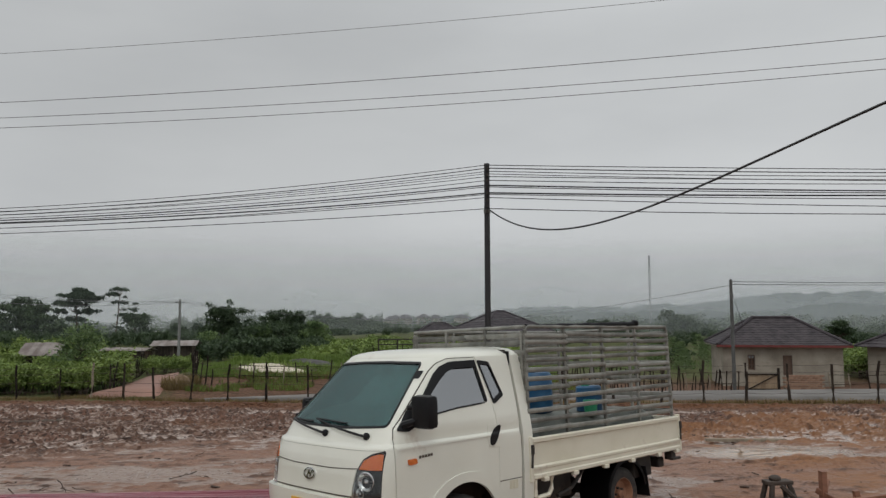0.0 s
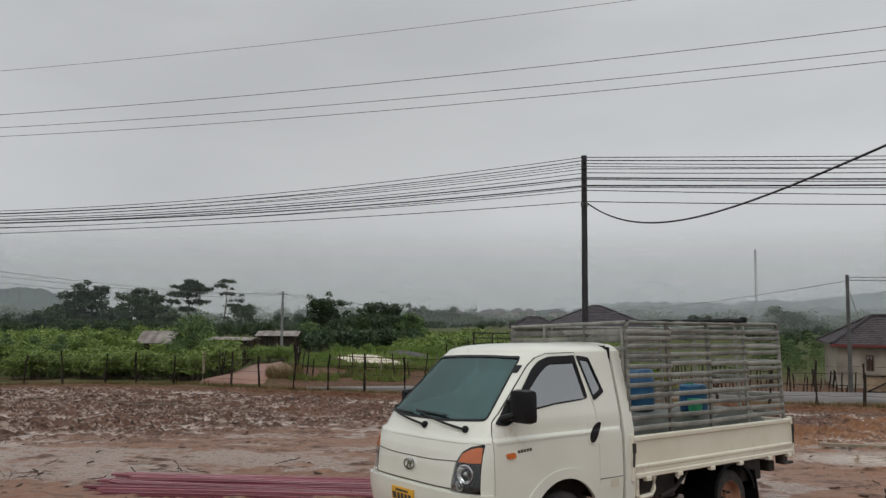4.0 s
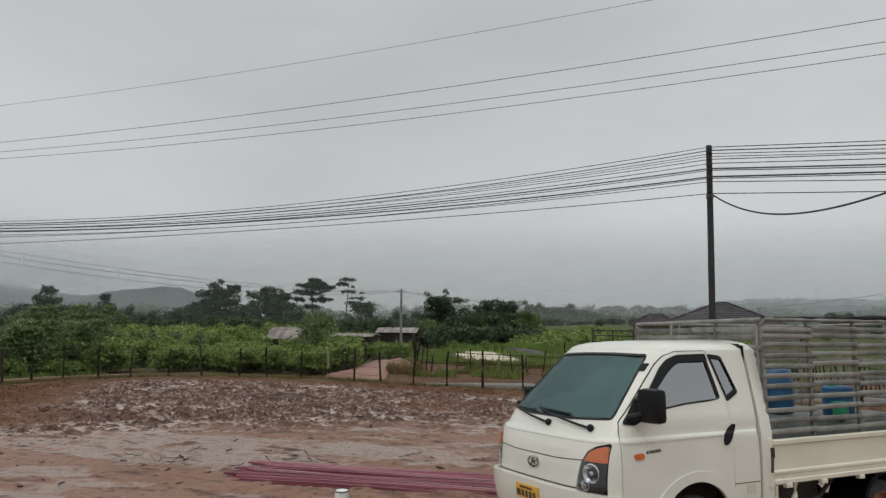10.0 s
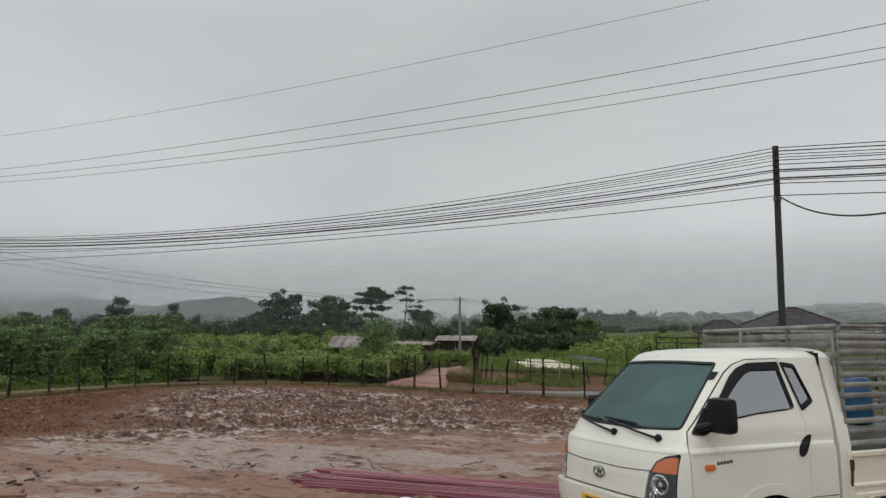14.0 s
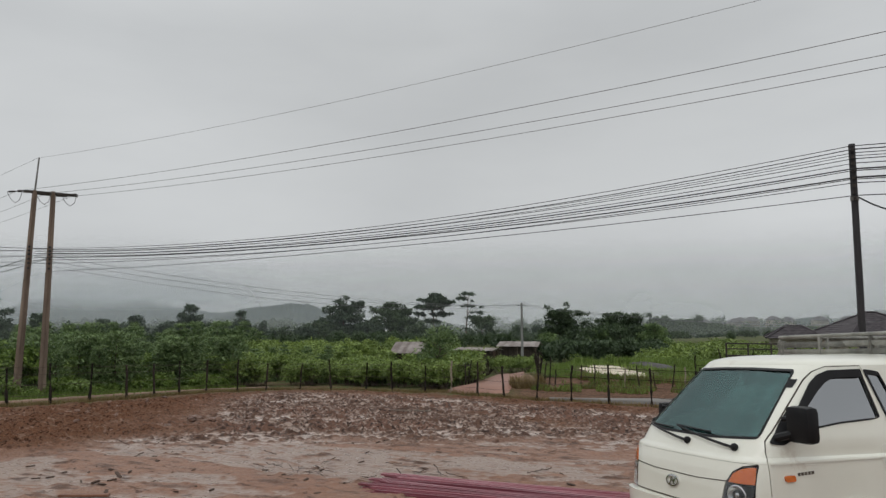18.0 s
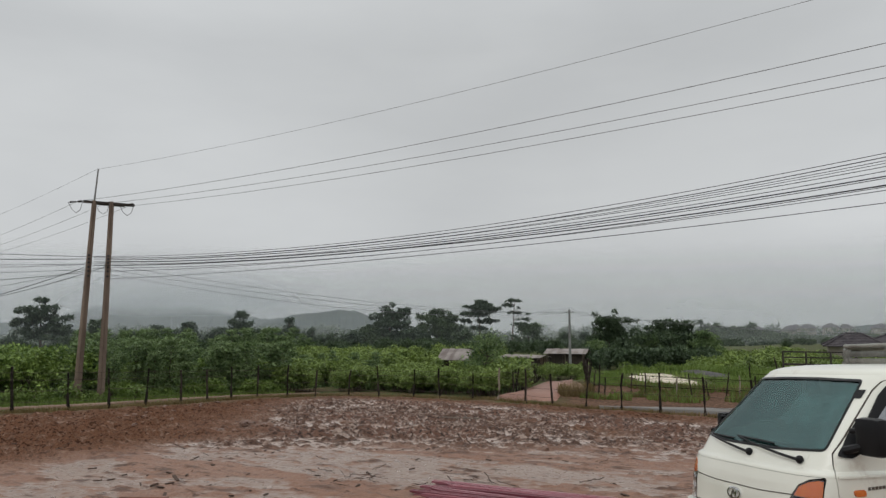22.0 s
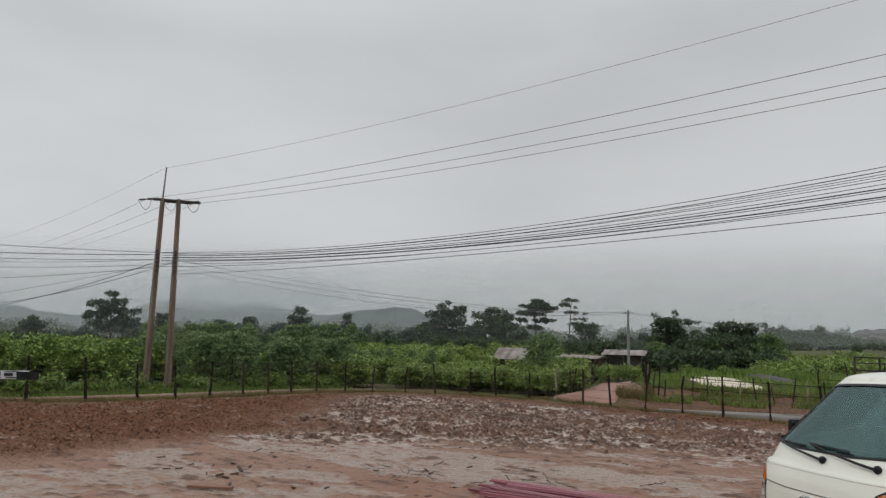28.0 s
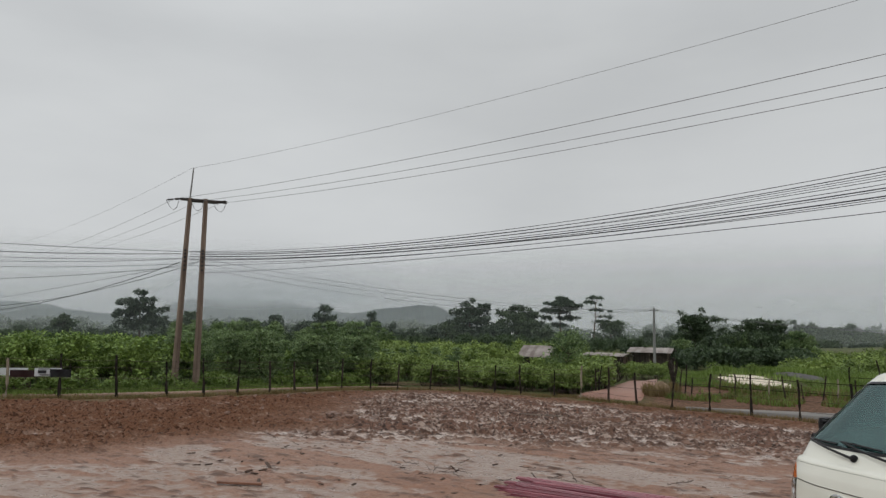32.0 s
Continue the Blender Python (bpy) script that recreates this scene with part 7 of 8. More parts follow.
def oval(cy, cz, ry, rz, n=24):
    return [(s_y(cy + ry * math.cos(a), cz + rz * math.sin(a)), cz + rz * math.sin(a)) for a in np.linspace(0, 2 * math.pi, n, endpoint=False)]


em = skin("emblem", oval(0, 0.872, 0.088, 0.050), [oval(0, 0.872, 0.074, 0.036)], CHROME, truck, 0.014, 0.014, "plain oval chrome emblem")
for a, b, z0, z1 in ((-0.040, -0.016, 0.842, 0.900), (0.010, 0.034, 0.844, 0.902)):
    skin("emblem_bar", on_front([(a, z0), (a + 0.020, z0), (b + 0.020, z1), (b, z1)]), [], CHROME, em, 0.014, 0.014)
skin("emblem_bar", on_front([(-0.022, 0.866), (0.026, 0.862), (0.028, 0.880), (-0.020, 0.884)]), [], CHROME, em, 0.014, 0.014)
skin("bumper", rounded([(s_x(0.78, 0.42, -1), 0.42), (s_y(-0.5, 0.40), 0.40), (s_y(0.5, 0.40), 0.40), (s_x(0.78, 0.42, 1), 0.42), (s_x(0.80, 0.70, 1), 0.70), (s_y(0.6, 0.715), 0.715), (s_y(-0.6, 0.715), 0.715), (s_x(0.80, 0.70, -1), 0.70)], 0.03), [], PAINT, truck, 0.045, 0.07, "white painted bumper")
plate = skin("number_plate", on_front([(-0.19, 0.55), (0.16, 0.55), (0.16, 0.668), (-0.19, 0.668)]), [], YELLOW, truck, 0.062, 0.012, "yellow number plate")
for k, (a, b, z0, z1) in enumerate(((-0.12, 0.08, 0.635, 0.652), (-0.17, -0.11, 0.565, 0.62), (-0.09, -0.05, 0.565, 0.62), (-0.03, 0.01, 0.565, 0.62), (0.03, 0.07, 0.565, 0.62), (0.09, 0.13, 0.565, 0.62))):
    skin("plate_bar", on_front([(a, z0), (b, z0), (b, z1), (a, z1)]), [], DARKBAR, plate, 0.066, 0.003)
for py, ty_, tz in ((0.036, -0.66, 1.30), (0.60, -0.20, 1.315)):
    wp = part("wiper", (lambda b: (hose(b, [cab(s_y(lerp(py, ty_, k / 8), lerp(1.205, tz, k / 8)), lerp(1.205, tz, k / 8), 0.03 + 0.014 * math.sin(k / 8 * 3.1)) for k in range(9)], 0.012, 6, 0.007), b)[1])(bmesh.new()), BLACK, truck, "black wiper")
    bm = bmesh.new()
    p = cab(s_y(py, 1.205), 1.205, 0.015)
    bmesh.ops.create_uvsphere(bm, u_segments=10, v_segments=6, radius=0.032, matrix=Matrix.Translation(p))
    part("pivot", bm, BLACK, wp)
    bm = bmesh.new()
    hose(bm, [cab(s_y(lerp(py, ty_, k / 8) - 0.02, tz - 0.005), lerp(1.285, tz, k / 8), 0.016) for k in range(3, 9)], 0.009, 4)
    part("blade", bm, BLACK, wp)

# cab interior
bm = bmesh.new()
box(bm, (0.52, 0, 1.13), (0.40, 1.56, 0.22), bevel=0.05)
part("dashboard", bm, SEAT, truck, soft=True)
for y in (0.42, -0.42):
    bm = bmesh.new()
    box(bm, (-0.18, y, 0.98), (0.50, 0.52, 0.16), bevel=0.05)
    box(bm, (-0.45, y, 1.32), (0.14, 0.50, 0.62), bevel=0.05)
    box(bm, (-0.48, y, 1.70), (0.10, 0.26, 0.16), bevel=0.04)
    part("cab_seat", bm, SEAT, truck, soft=True)
bm = bmesh.new()
box(bm, (-0.1, 0, 0.80), (1.2, 1.6, 0.1))
part("cab_floor", bm, CHASSIS, truck)
bm = bmesh.new()
c = Matrix.Translation((0.26, 0.42, 1.28)) @ Matrix.Rotation(radians(-58), 4, "Y")
hose(bm, [c @ Vector((0.18 * math.cos(a), 0.18 * math.sin(a), 0)) for a in np.linspace(0, 2 * math.pi, 25)], 0.014, 6)
rod(bm, c @ Vector((-0.17, 0, 0)), c @ Vector((0.17, 0, 0)), 0.014, n=6)
rod(bm, c @ Vector((0, 0, 0)), (0.45, 0.42, 1.12), 0.03, n=8)
part("steering_wheel", bm, BLACK, truck)
bm = bmesh.new()
n = 18
g = []
for i in range(n + 1):
    col = []
    for j in range(n + 1):
        z = lerp(1.46, 1.70, j / n) + 0.02 * math.sin(i * 0.9)
        y = lerp(0.06, 0.56, i / n)
        col.append(bm.verts.new(cab(s_y(y, z), z, -0.05 + 0.06 * noise.noise(Vector((i * 0.9, j * 0.6, 2.0))))))
    g.append(col)
for i in range(n):
    for j in range(n):
        bm.faces.new((g[i][j], g[i + 1][j], g[i + 1][j + 1], g[i][j + 1]))
part("sunshade", bm, FOIL, truck, "crumpled green-grey film behind the windshield", soft=True)

# rear hoop of the cab, with a dark gap before it
HOOP = [cab(s_x(-0.745, z, 1), z) for z in np.linspace(0.46, 1.87, 12)]
line_ = [(p.y + 0.012, p.z) for p in HOOP] + [(y, drop(z)) for y, z in ((0.70, 1.905), (0.62, 1.935), (0.45, 1.958), (0.2, 1.97), (0, 1.972))]
line_ = line_ + [(-y, z) for y, z in reversed(line_[:-1])]
bm = bmesh.new()
prev = None
for y, z in line_:
    k = Vector((-y, 1.2 - z)).normalized()
    k2 = 0.06
    row = [bm.verts.new((-0.768, y, z)), bm.verts.new((-0.90, y, z + 0.004)), bm.verts.new((-0.925, y + k.x * 0.03, z + k.y * 0.03)), bm.verts.new((-0.925, y + k.x * k2, z + k.y * k2)), bm.verts.new((-0.768, y + k.x * k2, z + k.y * k2))]
    if prev:
        for j in range(5):
            bm.faces.new((prev[j], prev[(j + 1) % 5], row[(j + 1) % 5], row[j]))
    prev = row
part("cab_rear_hoop", bm, PAINT, truck, soft=True)
bm = bmesh.new()
box(bm, (-0.757, 0, 1.2), (0.018, 1.5, 1.36), bevel=0.004)
part("gap_panel", bm, BLACK, truck)


# wheels
def wheel(x, y, r, w, sd, dual=False):
    prof = [(r * 0.62, -w / 2), (r * 0.80, -w / 2 - 0.008), (r * 0.94, -w * 0.46), (r, -w * 0.32), (r, w * 0.32), (r * 0.94, w * 0.46), (r * 0.80, w / 2 + 0.008), (r * 0.62, w / 2)]
    bm = bmesh.new()
    n = 40
    rings = []
    for k in range(n):
        a = 2 * math.pi * k / n
        rings.append([bm.verts.new((math.cos(a) * q * (1 + (0.012 if k % 2 and 0.9 * r < q else 0)), t, math.sin(a) * q)) for q, t in prof])
    for k in range(n):
        for j in range(len(prof) - 1):
            bm.faces.new((rings[k][j], rings[(k + 1) % n][j], rings[(k + 1) % n][j + 1], rings[k][j + 1]))
    wh = thing("wheel", pose(x, y, r - 0.015), "muddy tyre on a rusty steel rim", "wheel")
    for key in ("label", "category"):
        del wh[key]
    wh.parent = truck
    part("tyre", bm, RUBBER, wh, soft=True)
    bm = bmesh.new()
    prof = [(r * 0.64, sd * w * 0.48), (r * 0.60, sd * w * 0.50), (r * 0.57, sd * w * 0.36), (r * 0.50, sd * w * (0.05 if dual else 0.2)), (r * 0.30, sd * w * (-0.05 if dual else 0.32)), (r * 0.16, sd * w * (0.0 if dual else 0.36)), (r * 0.14, sd * w * (0.3 if dual else 0.5)), (0.004, sd * w * (0.32 if dual else 0.52))]
    rings = [[bm.verts.new((math.cos(2 * math.pi * k / 28) * q, t, math.sin(2 * math.pi * k / 28) * q)) for q, t in prof] for k in range(28)]
    for k in range(28):
        for j in range(len(prof) - 1):
            bm.faces.new((rings[k][j], rings[(k + 1) % 28][j], rings[(k + 1) % 28][j + 1], rings[k][j + 1]))
    part("rim", bm, RUST, wh, soft=True)
    for k in range(5):
        a = 2 * math.pi * k / 5
        bm = bmesh.new()
        yb = sd * w * (-0.02 if dual else 0.34)
        rod(bm, (math.cos(a) * r * 0.23, yb, math.sin(a) * r * 0.23), (math.cos(a) * r * 0.23, yb + sd * 0.03, math.sin(a) * r * 0.23), 0.014, n=6)
        part("wheel_nut", bm, CHASSIS, wh)
    return wh


for sd in (1, -1):
    wheel(0.0, sd * 0.74, 0.32, 0.19, sd)
    wheel(-2.474, sd * 0.745, 0.285, 0.15, sd, True)
    wheel(-2.474, sd * 0.575, 0.285, 0.15, sd, True)
    bm = bmesh.new()
    rows = []
    for k in range(15):
        a = radians(lerp(-12, 172, k / 14))
        rows.append([bm.verts.new((-2.474 + r * math.cos(a), y, 0.29 + r * math.sin(a))) for r, y in ((0.375, sd * 0.50), (0.375, sd * 0.88), (0.335, sd * 0.885))])
    for a, b in zip(rows, rows[1:]):
        for j in (0, 1):
            bm.faces.new((a[j], a[j + 1], b[j + 1], b[j]))
    bmesh.ops.solidify(bm, geom=bm.faces[:], thickness=0.012)
    part("mudguard", bm, BLACK, truck)
    bm = bmesh.new()
    box(bm, (-2.86, sd * 0.70, 0.36), (0.015, 0.36, 0.34), Matrix.Translation((-2.86, 0, 0.5)) @ Matrix.Rotation(radians(8), 4, "Y") @ Matrix.Translation((2.86, 0, -0.5)), 0.004)
    part("mudflap", bm, BLACK, truck)
    bm = bmesh.new()
    rod(bm, (0, 0, 0.30), (0, sd * 0.66, 0.30), 0.05, n=10)
    part("half_axle", bm, CHASSIS, truck)
    bm = bmesh.new()
    box(bm, (-1.75, sd * 0.36, 0.55), (3.6, 0.07, 0.14), bevel=0.01)
    part("chassis_rail", bm, CHASSIS, truck)
bm = bmesh.new()
rod(bm, (-2.474, -0.6, 0.27), (-2.474, 0.6, 0.27), 0.06, n=10)
bmesh.ops.create_uvsphere(bm, u_segments=14, v_segments=8, radius=0.15, matrix=Matrix.Translation((-2.474, 0, 0.27)))
part("rear_axle", bm, CHASSIS, truck)
for c, s in (((-1.45, 0.52, 0.48), (0.62, 0.28, 0.26)), ((-2.90, 0.66, 0.56), (0.36, 0.3, 0.32)), ((-1.2, -0.55, 0.48), (0.5, 0.26, 0.24)), ((-0.2, 0, 0.5), (1.2, 0.7, 0.4)), ((-3.40, 0, 0.50), (0.12, 1.5, 0.12))):
    bm = bmesh.new()
    box(bm, c, s, bevel=0.02)
    part("underbody_box", bm, CHASSIS, truck)
bm = bmesh.new()
hose(bm, [(-1.35, 0.80, 0.42), (-1.6, 0.78, 0.46), (-1.9, 0.70, 0.58), (-2.1, 0.6, 0.62)], 0.022, 6)
part("brake_pipe", bm, CHASSIS, truck)
bm = bmesh.new()
box(bm, (-3.47, 0.83, 0.60), (0.10, 0.10, 0.14), bevel=0.015)
box(bm, (-3.50, 0.88, 0.545), (0.18, 0.05, 0.03), bevel=0.008)
part("rear_bracket", bm, CHASSIS, truck)

# load bed
bed = part("bed_floor", (lambda b: (box(b, (-2.24, 0, 0.715), (2.68, 1.76, 0.05), bevel=0.005), b)[1])(bmesh.new()), CHASSIS, truck)
for k in range(7):
    bm = bmesh.new()
    box(bm, (-1.05 - 0.4 * k, 0, 0.655), (0.06, 1.6, 0.07))
    part("cross_member", bm, CHASSIS, bed)
GATE = [(0.885, 0.645), (0.905, 0.645), (0.918, 0.655), (0.918, 0.685), (0.908, 0.695), (0.908, 0.73), (0.916, 0.74), (0.916, 0.76), (0.896, 0.775), (0.893, 0.88), (0.896, 0.985), (0.916, 0.997), (0.918, 1.028), (0.905, 1.038), (0.872, 1.038), (0.868, 1.02), (0.868, 0.645)]
for sd in (1, -1):
    bm = bmesh.new()
    ends = []
    for x in (-0.885, -0.905, -1.3, -2.0, -2.8, -3.565, -3.585):
        ends.append([bm.verts.new((x, sd * (y if abs(x) not in (0.885, 3.585) else lerp(0.89, y, 0.7)), z)) for y, z in GATE])
    for a, b in zip(ends, ends[1:]):
        for j in range(len(GATE)):
            bm.faces.new((a[j], a[(j + 1) % len(GATE)], b[(j + 1) % len(GATE)], b[j]))
    bm.faces.new(ends[0][::-1])
    bm.faces.new(ends[-1])
    sg = part("side_gate", bm, CREAM, truck, "cream ribbed drop side", soft=True)
    for x in (-1.05, -1.52, -2.05, -2.55, -3.1, -3.5):
        bm = bmesh.new()
        box(bm, (x, sd * 0.905, 0.634), (0.075, 0.05, 0.04), bevel=0.008)
        part("hinge", bm, CREAM, sg)
    for x in (-0.862, -3.60):
        bm = bmesh.new()
        box(bm, (x, sd * 0.885, 0.84), (0.045, 0.05, 0.43), bevel=0.01)
        part("corner_post", bm, CREAM, sg)
        bm = bmesh.new()
        box(bm, (x - 0.005, sd * 0.915, 0.93), (0.035, 0.03, 0.09), bevel=0.008)
        rod(bm, (x, sd * 0.92, 0.90), (x + 0.02, sd * 0.925, 0.76), 0.011, n=6)
        part("latch", bm, CHASSIS, sg)
for x, nm in ((-0.875, "headboard"), (-3.59, "tailgate")):
    bm = bmesh.new()
    box(bm, (x, 0, 0.86), (0.035, 1.73, 0.34), bevel=0.008)
    part(nm, bm, CREAM, truck)
bm = bmesh.new()
loop = [(-0.92, 0.66), (-1.15, 0.66), (-1.175, 0.63), (-1.165, 0.53), (-1.12, 0.475), (-0.95, 0.465), (-0.92, 0.49), (-0.92, 0.66)]
hose(bm, [(x, 0.88, z) for x, z in loop], 0.024, 6)
part("lamp_bracket", bm, CREAM, truck, "cream steel bracket loop")

# cage of steel posts and rails on the bed
cage = part("cage_frame", (lambda b: [hose(b, [(-0.90, sd * 0.85, 1.03), (-0.90, sd * 0.85, 2.08), (-0.93, sd * 0.85, 2.118), (-3.49, sd * 0.85, 2.118), (-3.535, sd * 0.85, 2.08), (-3.545, sd * 0.85, 1.03)], 0.02, 8) for sd in (1, -1)] and b)(bmesh.new()), GALV, truck, "grey steel cage frame", soft=True)
PX = [-0.90, -1.535, -2.21, -2.87, -3.54]
rc = random.Random(8)


def bar(length, h=0.048):
    bm = bmesh.new()
    vs = [(-0.006, -h / 2), (0.008, -h / 2 + 0.006), (0.012, 0), (0.008, h / 2 - 0.006), (-0.006, h / 2), (-0.010, 0)]
    a = [bm.verts.new((-length / 2, y, z)) for y, z in vs]
    b = [bm.verts.new((length / 2, y, z)) for y, z in vs]
    for j in range(6):
        bm.faces.new((a[j], a[(j + 1) % 6], b[(j + 1) % 6], b[j]))
    bm.faces.new(a[::-1])
    bm.faces.new(b)
    bmesh.ops.recalc_face_normals(bm, faces=bm.faces)
    me = bpy.data.meshes.new("cage_rail")
    bm.to_mesh(me)
    bm.free()
    me.materials.append(GALV)
    return me


LONG, SHORT = bar(0.68), bar(0.86)
RZ = [2.035, 1.955, 1.87, 1.785, 1.695, 1.605, 1.51, 1.41, 1.30, 1.19, 1.10]
for sd in (1, -1):
    for x in PX[1:-1]:
        bm = bmesh.new()
        box(bm, (x + 0.02, sd * 0.842, 1.575), (0.032, 0.03, 1.08), bevel=0.004)
        part("cage_post", bm, GALV, cage)
    for b in range(4):
        for z in RZ:
            share("cage_rail", LONG, cage, pose((PX[b] + PX[b + 1]) / 2, sd * 0.862, z + rc.uniform(-0.014, 0.014), rc.uniform(-8, 8), rc.uniform(-0.8, 0.8), 0 if sd > 0 else 180))
    bm = bmesh.new()
    box(bm, (-0.905, sd * 0.80, 1.55), (0.03, 0.03, 1.06), bevel=0.004)
    part("cage_post", bm, GALV, cage)
for x, lv in ((-0.90, RZ), (-3.54, RZ[::2])):
    for z in lv:
        for y in (0.42, -0.42):
            share("cage_rail", SHORT, cage, pose(x, y, z + rc.uniform(-0.012, 0.012), rc.uniform(-8, 8), rc.uniform(-0.8, 0.8), 90))
    bm = bmesh.new()
    rod(bm, (x, -0.85, 2.118), (x, 0.85, 2.118), 0.018, n=8)
    part("cage_top_bar", bm, GALV, cage)
    for y in (-0.3, 0.3):
        bm = bmesh.new()
        box(bm, (x, y, 1.57), (0.03, 0.03, 1.08), bevel=0.004)
        part("cage_post", bm, GALV, cage)

# load on the bed
roll = thing("tarpaulin_roll", TRUCK, "black rolled tarpaulin tied along the cage top", "tarpaulin")
bm = bmesh.new()
rt = random.Random(2)
hose(bm, [(lerp(-0.92, -2.86, k / 24), 0.84 + rt.uniform(-0.008, 0.008), 2.122 + 0.028 * (k / 24) + rt.uniform(-0.004, 0.005)) for k in range(25)], 0.018, 8, 0.030)
bmesh.ops.create_icosphere(bm, subdivisions=2, radius=0.05, matrix=Matrix.Translation((-2.88, 0.84, 2.165)) @ Matrix.Diagonal((1.1, 0.9, 0.8, 1)))
part("cloth_roll", bm, TARP, roll, soft=True)


def drum(x, y, r, h, label, mat, lid=None):
    root = thing("plastic_drum", TRUCK @ pose(x, y, 1.165), label, "drum")
    bm = bmesh.new()
    prof = [(0.9, 0), (1, 0.03), (1, 0.3), (1.04, 0.33), (1.04, 0.37), (1, 0.4), (1, 0.64), (1.04, 0.67), (1.04, 0.71), (1, 0.74), (0.98, 0.93), (0.86, 1.0), (0.01, 1.0)]
    rings = [[bm.verts.new((math.cos(2 * math.pi * k / 28) * r * q, math.sin(2 * math.pi * k / 28) * r * q, z * h)) for q, z in prof] for k in range(28)]
    for k in range(28):
        for j in range(len(prof) - 1):
            bm.faces.new((rings[k][j], rings[(k + 1) % 28][j], rings[(k + 1) % 28][j + 1], rings[k][j + 1]))
    part("shell", bm, mat, root, soft=True)
    bm = bmesh.new()
    rod(bm, (r * 0.4, 0, h), (r * 0.4, 0, h + 0.04), 0.045, n=12)
    part("cap", bm, lid or BLACK, root)
    return root


load = thing("covered_load", TRUCK, "low load under a wet grey-green tarpaulin on the truck bed", "load")
bm = bmesh.new()
lo_rows = []
for i in range(33):
    u = i / 32
    row = []
    for j in range(19):
        w = j / 18
        edge_ = min(u, 1 - u, w, 1 - w)
        z = 0.745 + 0.44 * min(1, edge_ * 9) ** 0.5 * (0.92 + 0.16 * noise.noise(Vector((u * 9, w * 5, 1.0)))) if edge_ > 0 else 0.745
        row.append(bm.verts.new((lerp(-0.98, -3.50, u), lerp(-0.80, 0.80, w), z + 0.012 * noise.noise(Vector((u * 40, w * 26, 5.0))))))
    lo_rows.append(row)
for i in range(32):
    for j in range(18):
        bm.faces.new((lo_rows[i][j], lo_rows[i + 1][j], lo_rows[i + 1][j + 1], lo_rows[i][j + 1]))
part("tarpaulin", bm, GREYTARP, load, soft=True)
drum(-1.98, 0.05, 0.18, 0.46, "blue plastic drum standing on the covered load", BLUE)
drum(-2.42, 0.46, 0.15, 0.29, "low blue plastic drum with a green cap on the load", BLUE, GREENPL)
bk = thing("plastic_bucket", TRUCK @ pose(-2.20, 0.64, 1.14), "green plastic bucket on the covered load", "bucket")
bm = bmesh.new()
bmesh.ops.create_cone(bm, cap_ends=True, segments=24, radius1=0.065, radius2=0.08, depth=0.17, matrix=Matrix.Translation((0, 0, 0.085)))
part("shell", bm, GREENPL, bk, soft=True)

# ---- loose things on the lot ----
stack = thing("sheet_stack", pose(-3.25, 9.35, float(lie(-3.5, 9.35)), 0, 0, 3), "stack of long maroon painted steel strips on the mud", "steel strips")
rk = random.Random(21)
for k in range(36):
    layer = k // 12
    y = lerp(-0.55, 0.55, (k % 12) / 11) * (1 - 0.12 * layer) + rk.uniform(-0.05, 0.05)
    ln = 5.0 * rk.uniform(0.92, 1.03)
    bm = bmesh.new()
    w, h, t = 0.085, 0.028, 0.006
    prof = [(-w / 2, 0), (-w / 2, h), (-w / 2 + 0.02, h), (-w / 2 + 0.02, h * 0.75), (w / 2 - 0.02, h * 0.75), (w / 2 - 0.02, h), (w / 2, h), (w / 2, 0), (w / 2 - t, 0), (w / 2 - t, h * 0.55), (-w / 2 + t, h * 0.55), (-w / 2 + t, 0)]
    rows = []
    for q in range(9):
        s = q / 8
        dz = 0.012 * math.sin(s * 5 + k)
        rows.append([bm.verts.new((lerp(-ln / 2, ln / 2, s), a + 0.03 * math.sin(s * 2.2 + k * 0.7), b + dz)) for a, b in prof])
    for a, b in zip(rows, rows[1:]):
        for j in range(len(prof)):
            bm.faces.new((a[j], a[(j + 1) % len(prof)], b[(j + 1) % len(prof)], b[j]))
    o = part("steel_strip", bm, PINKMETAL, stack)
    o.matrix_basis = pose(rk.uniform(-0.18, 0.18), y, 0.008 + 0.024 * layer + rk.uniform(0, 0.01), 0, 0, rk.uniform(-1.6, 1.6))
for x in (-1.7, 0.1, 1.8):
    bm = bmesh.new()
    box(bm, (x, 0, -0.01), (0.08, 1.35, 0.06), bevel=0.006)
    part("bearer", bm, OLDWOOD, stack)

can = thing("paint_can", pose(-3.78, 8.2, float(lie(-3.9, 8.2)) - 0.075), "small white tin can with a lid beside the steel strips", "can")
bm = bmesh.new()
rod(bm, (0, 0, 0), (0, 0, 0.17), 0.085, n=24)
part("body", bm, WHITECAN, can, soft=True)
bm = bmesh.new()
hose(bm, [(0.085 * math.cos(a), 0.085 * math.sin(a), 0.172) for a in np.linspace(0, 2 * math.pi, 25)], 0.007, 6)
part("rim", bm, DARKBAR, can)
bm = bmesh.new()
rod(bm, (0, 0, 0.165), (0, 0, 0.178), 0.07, n=24)
part("lid", bm, WHITECAN, can)


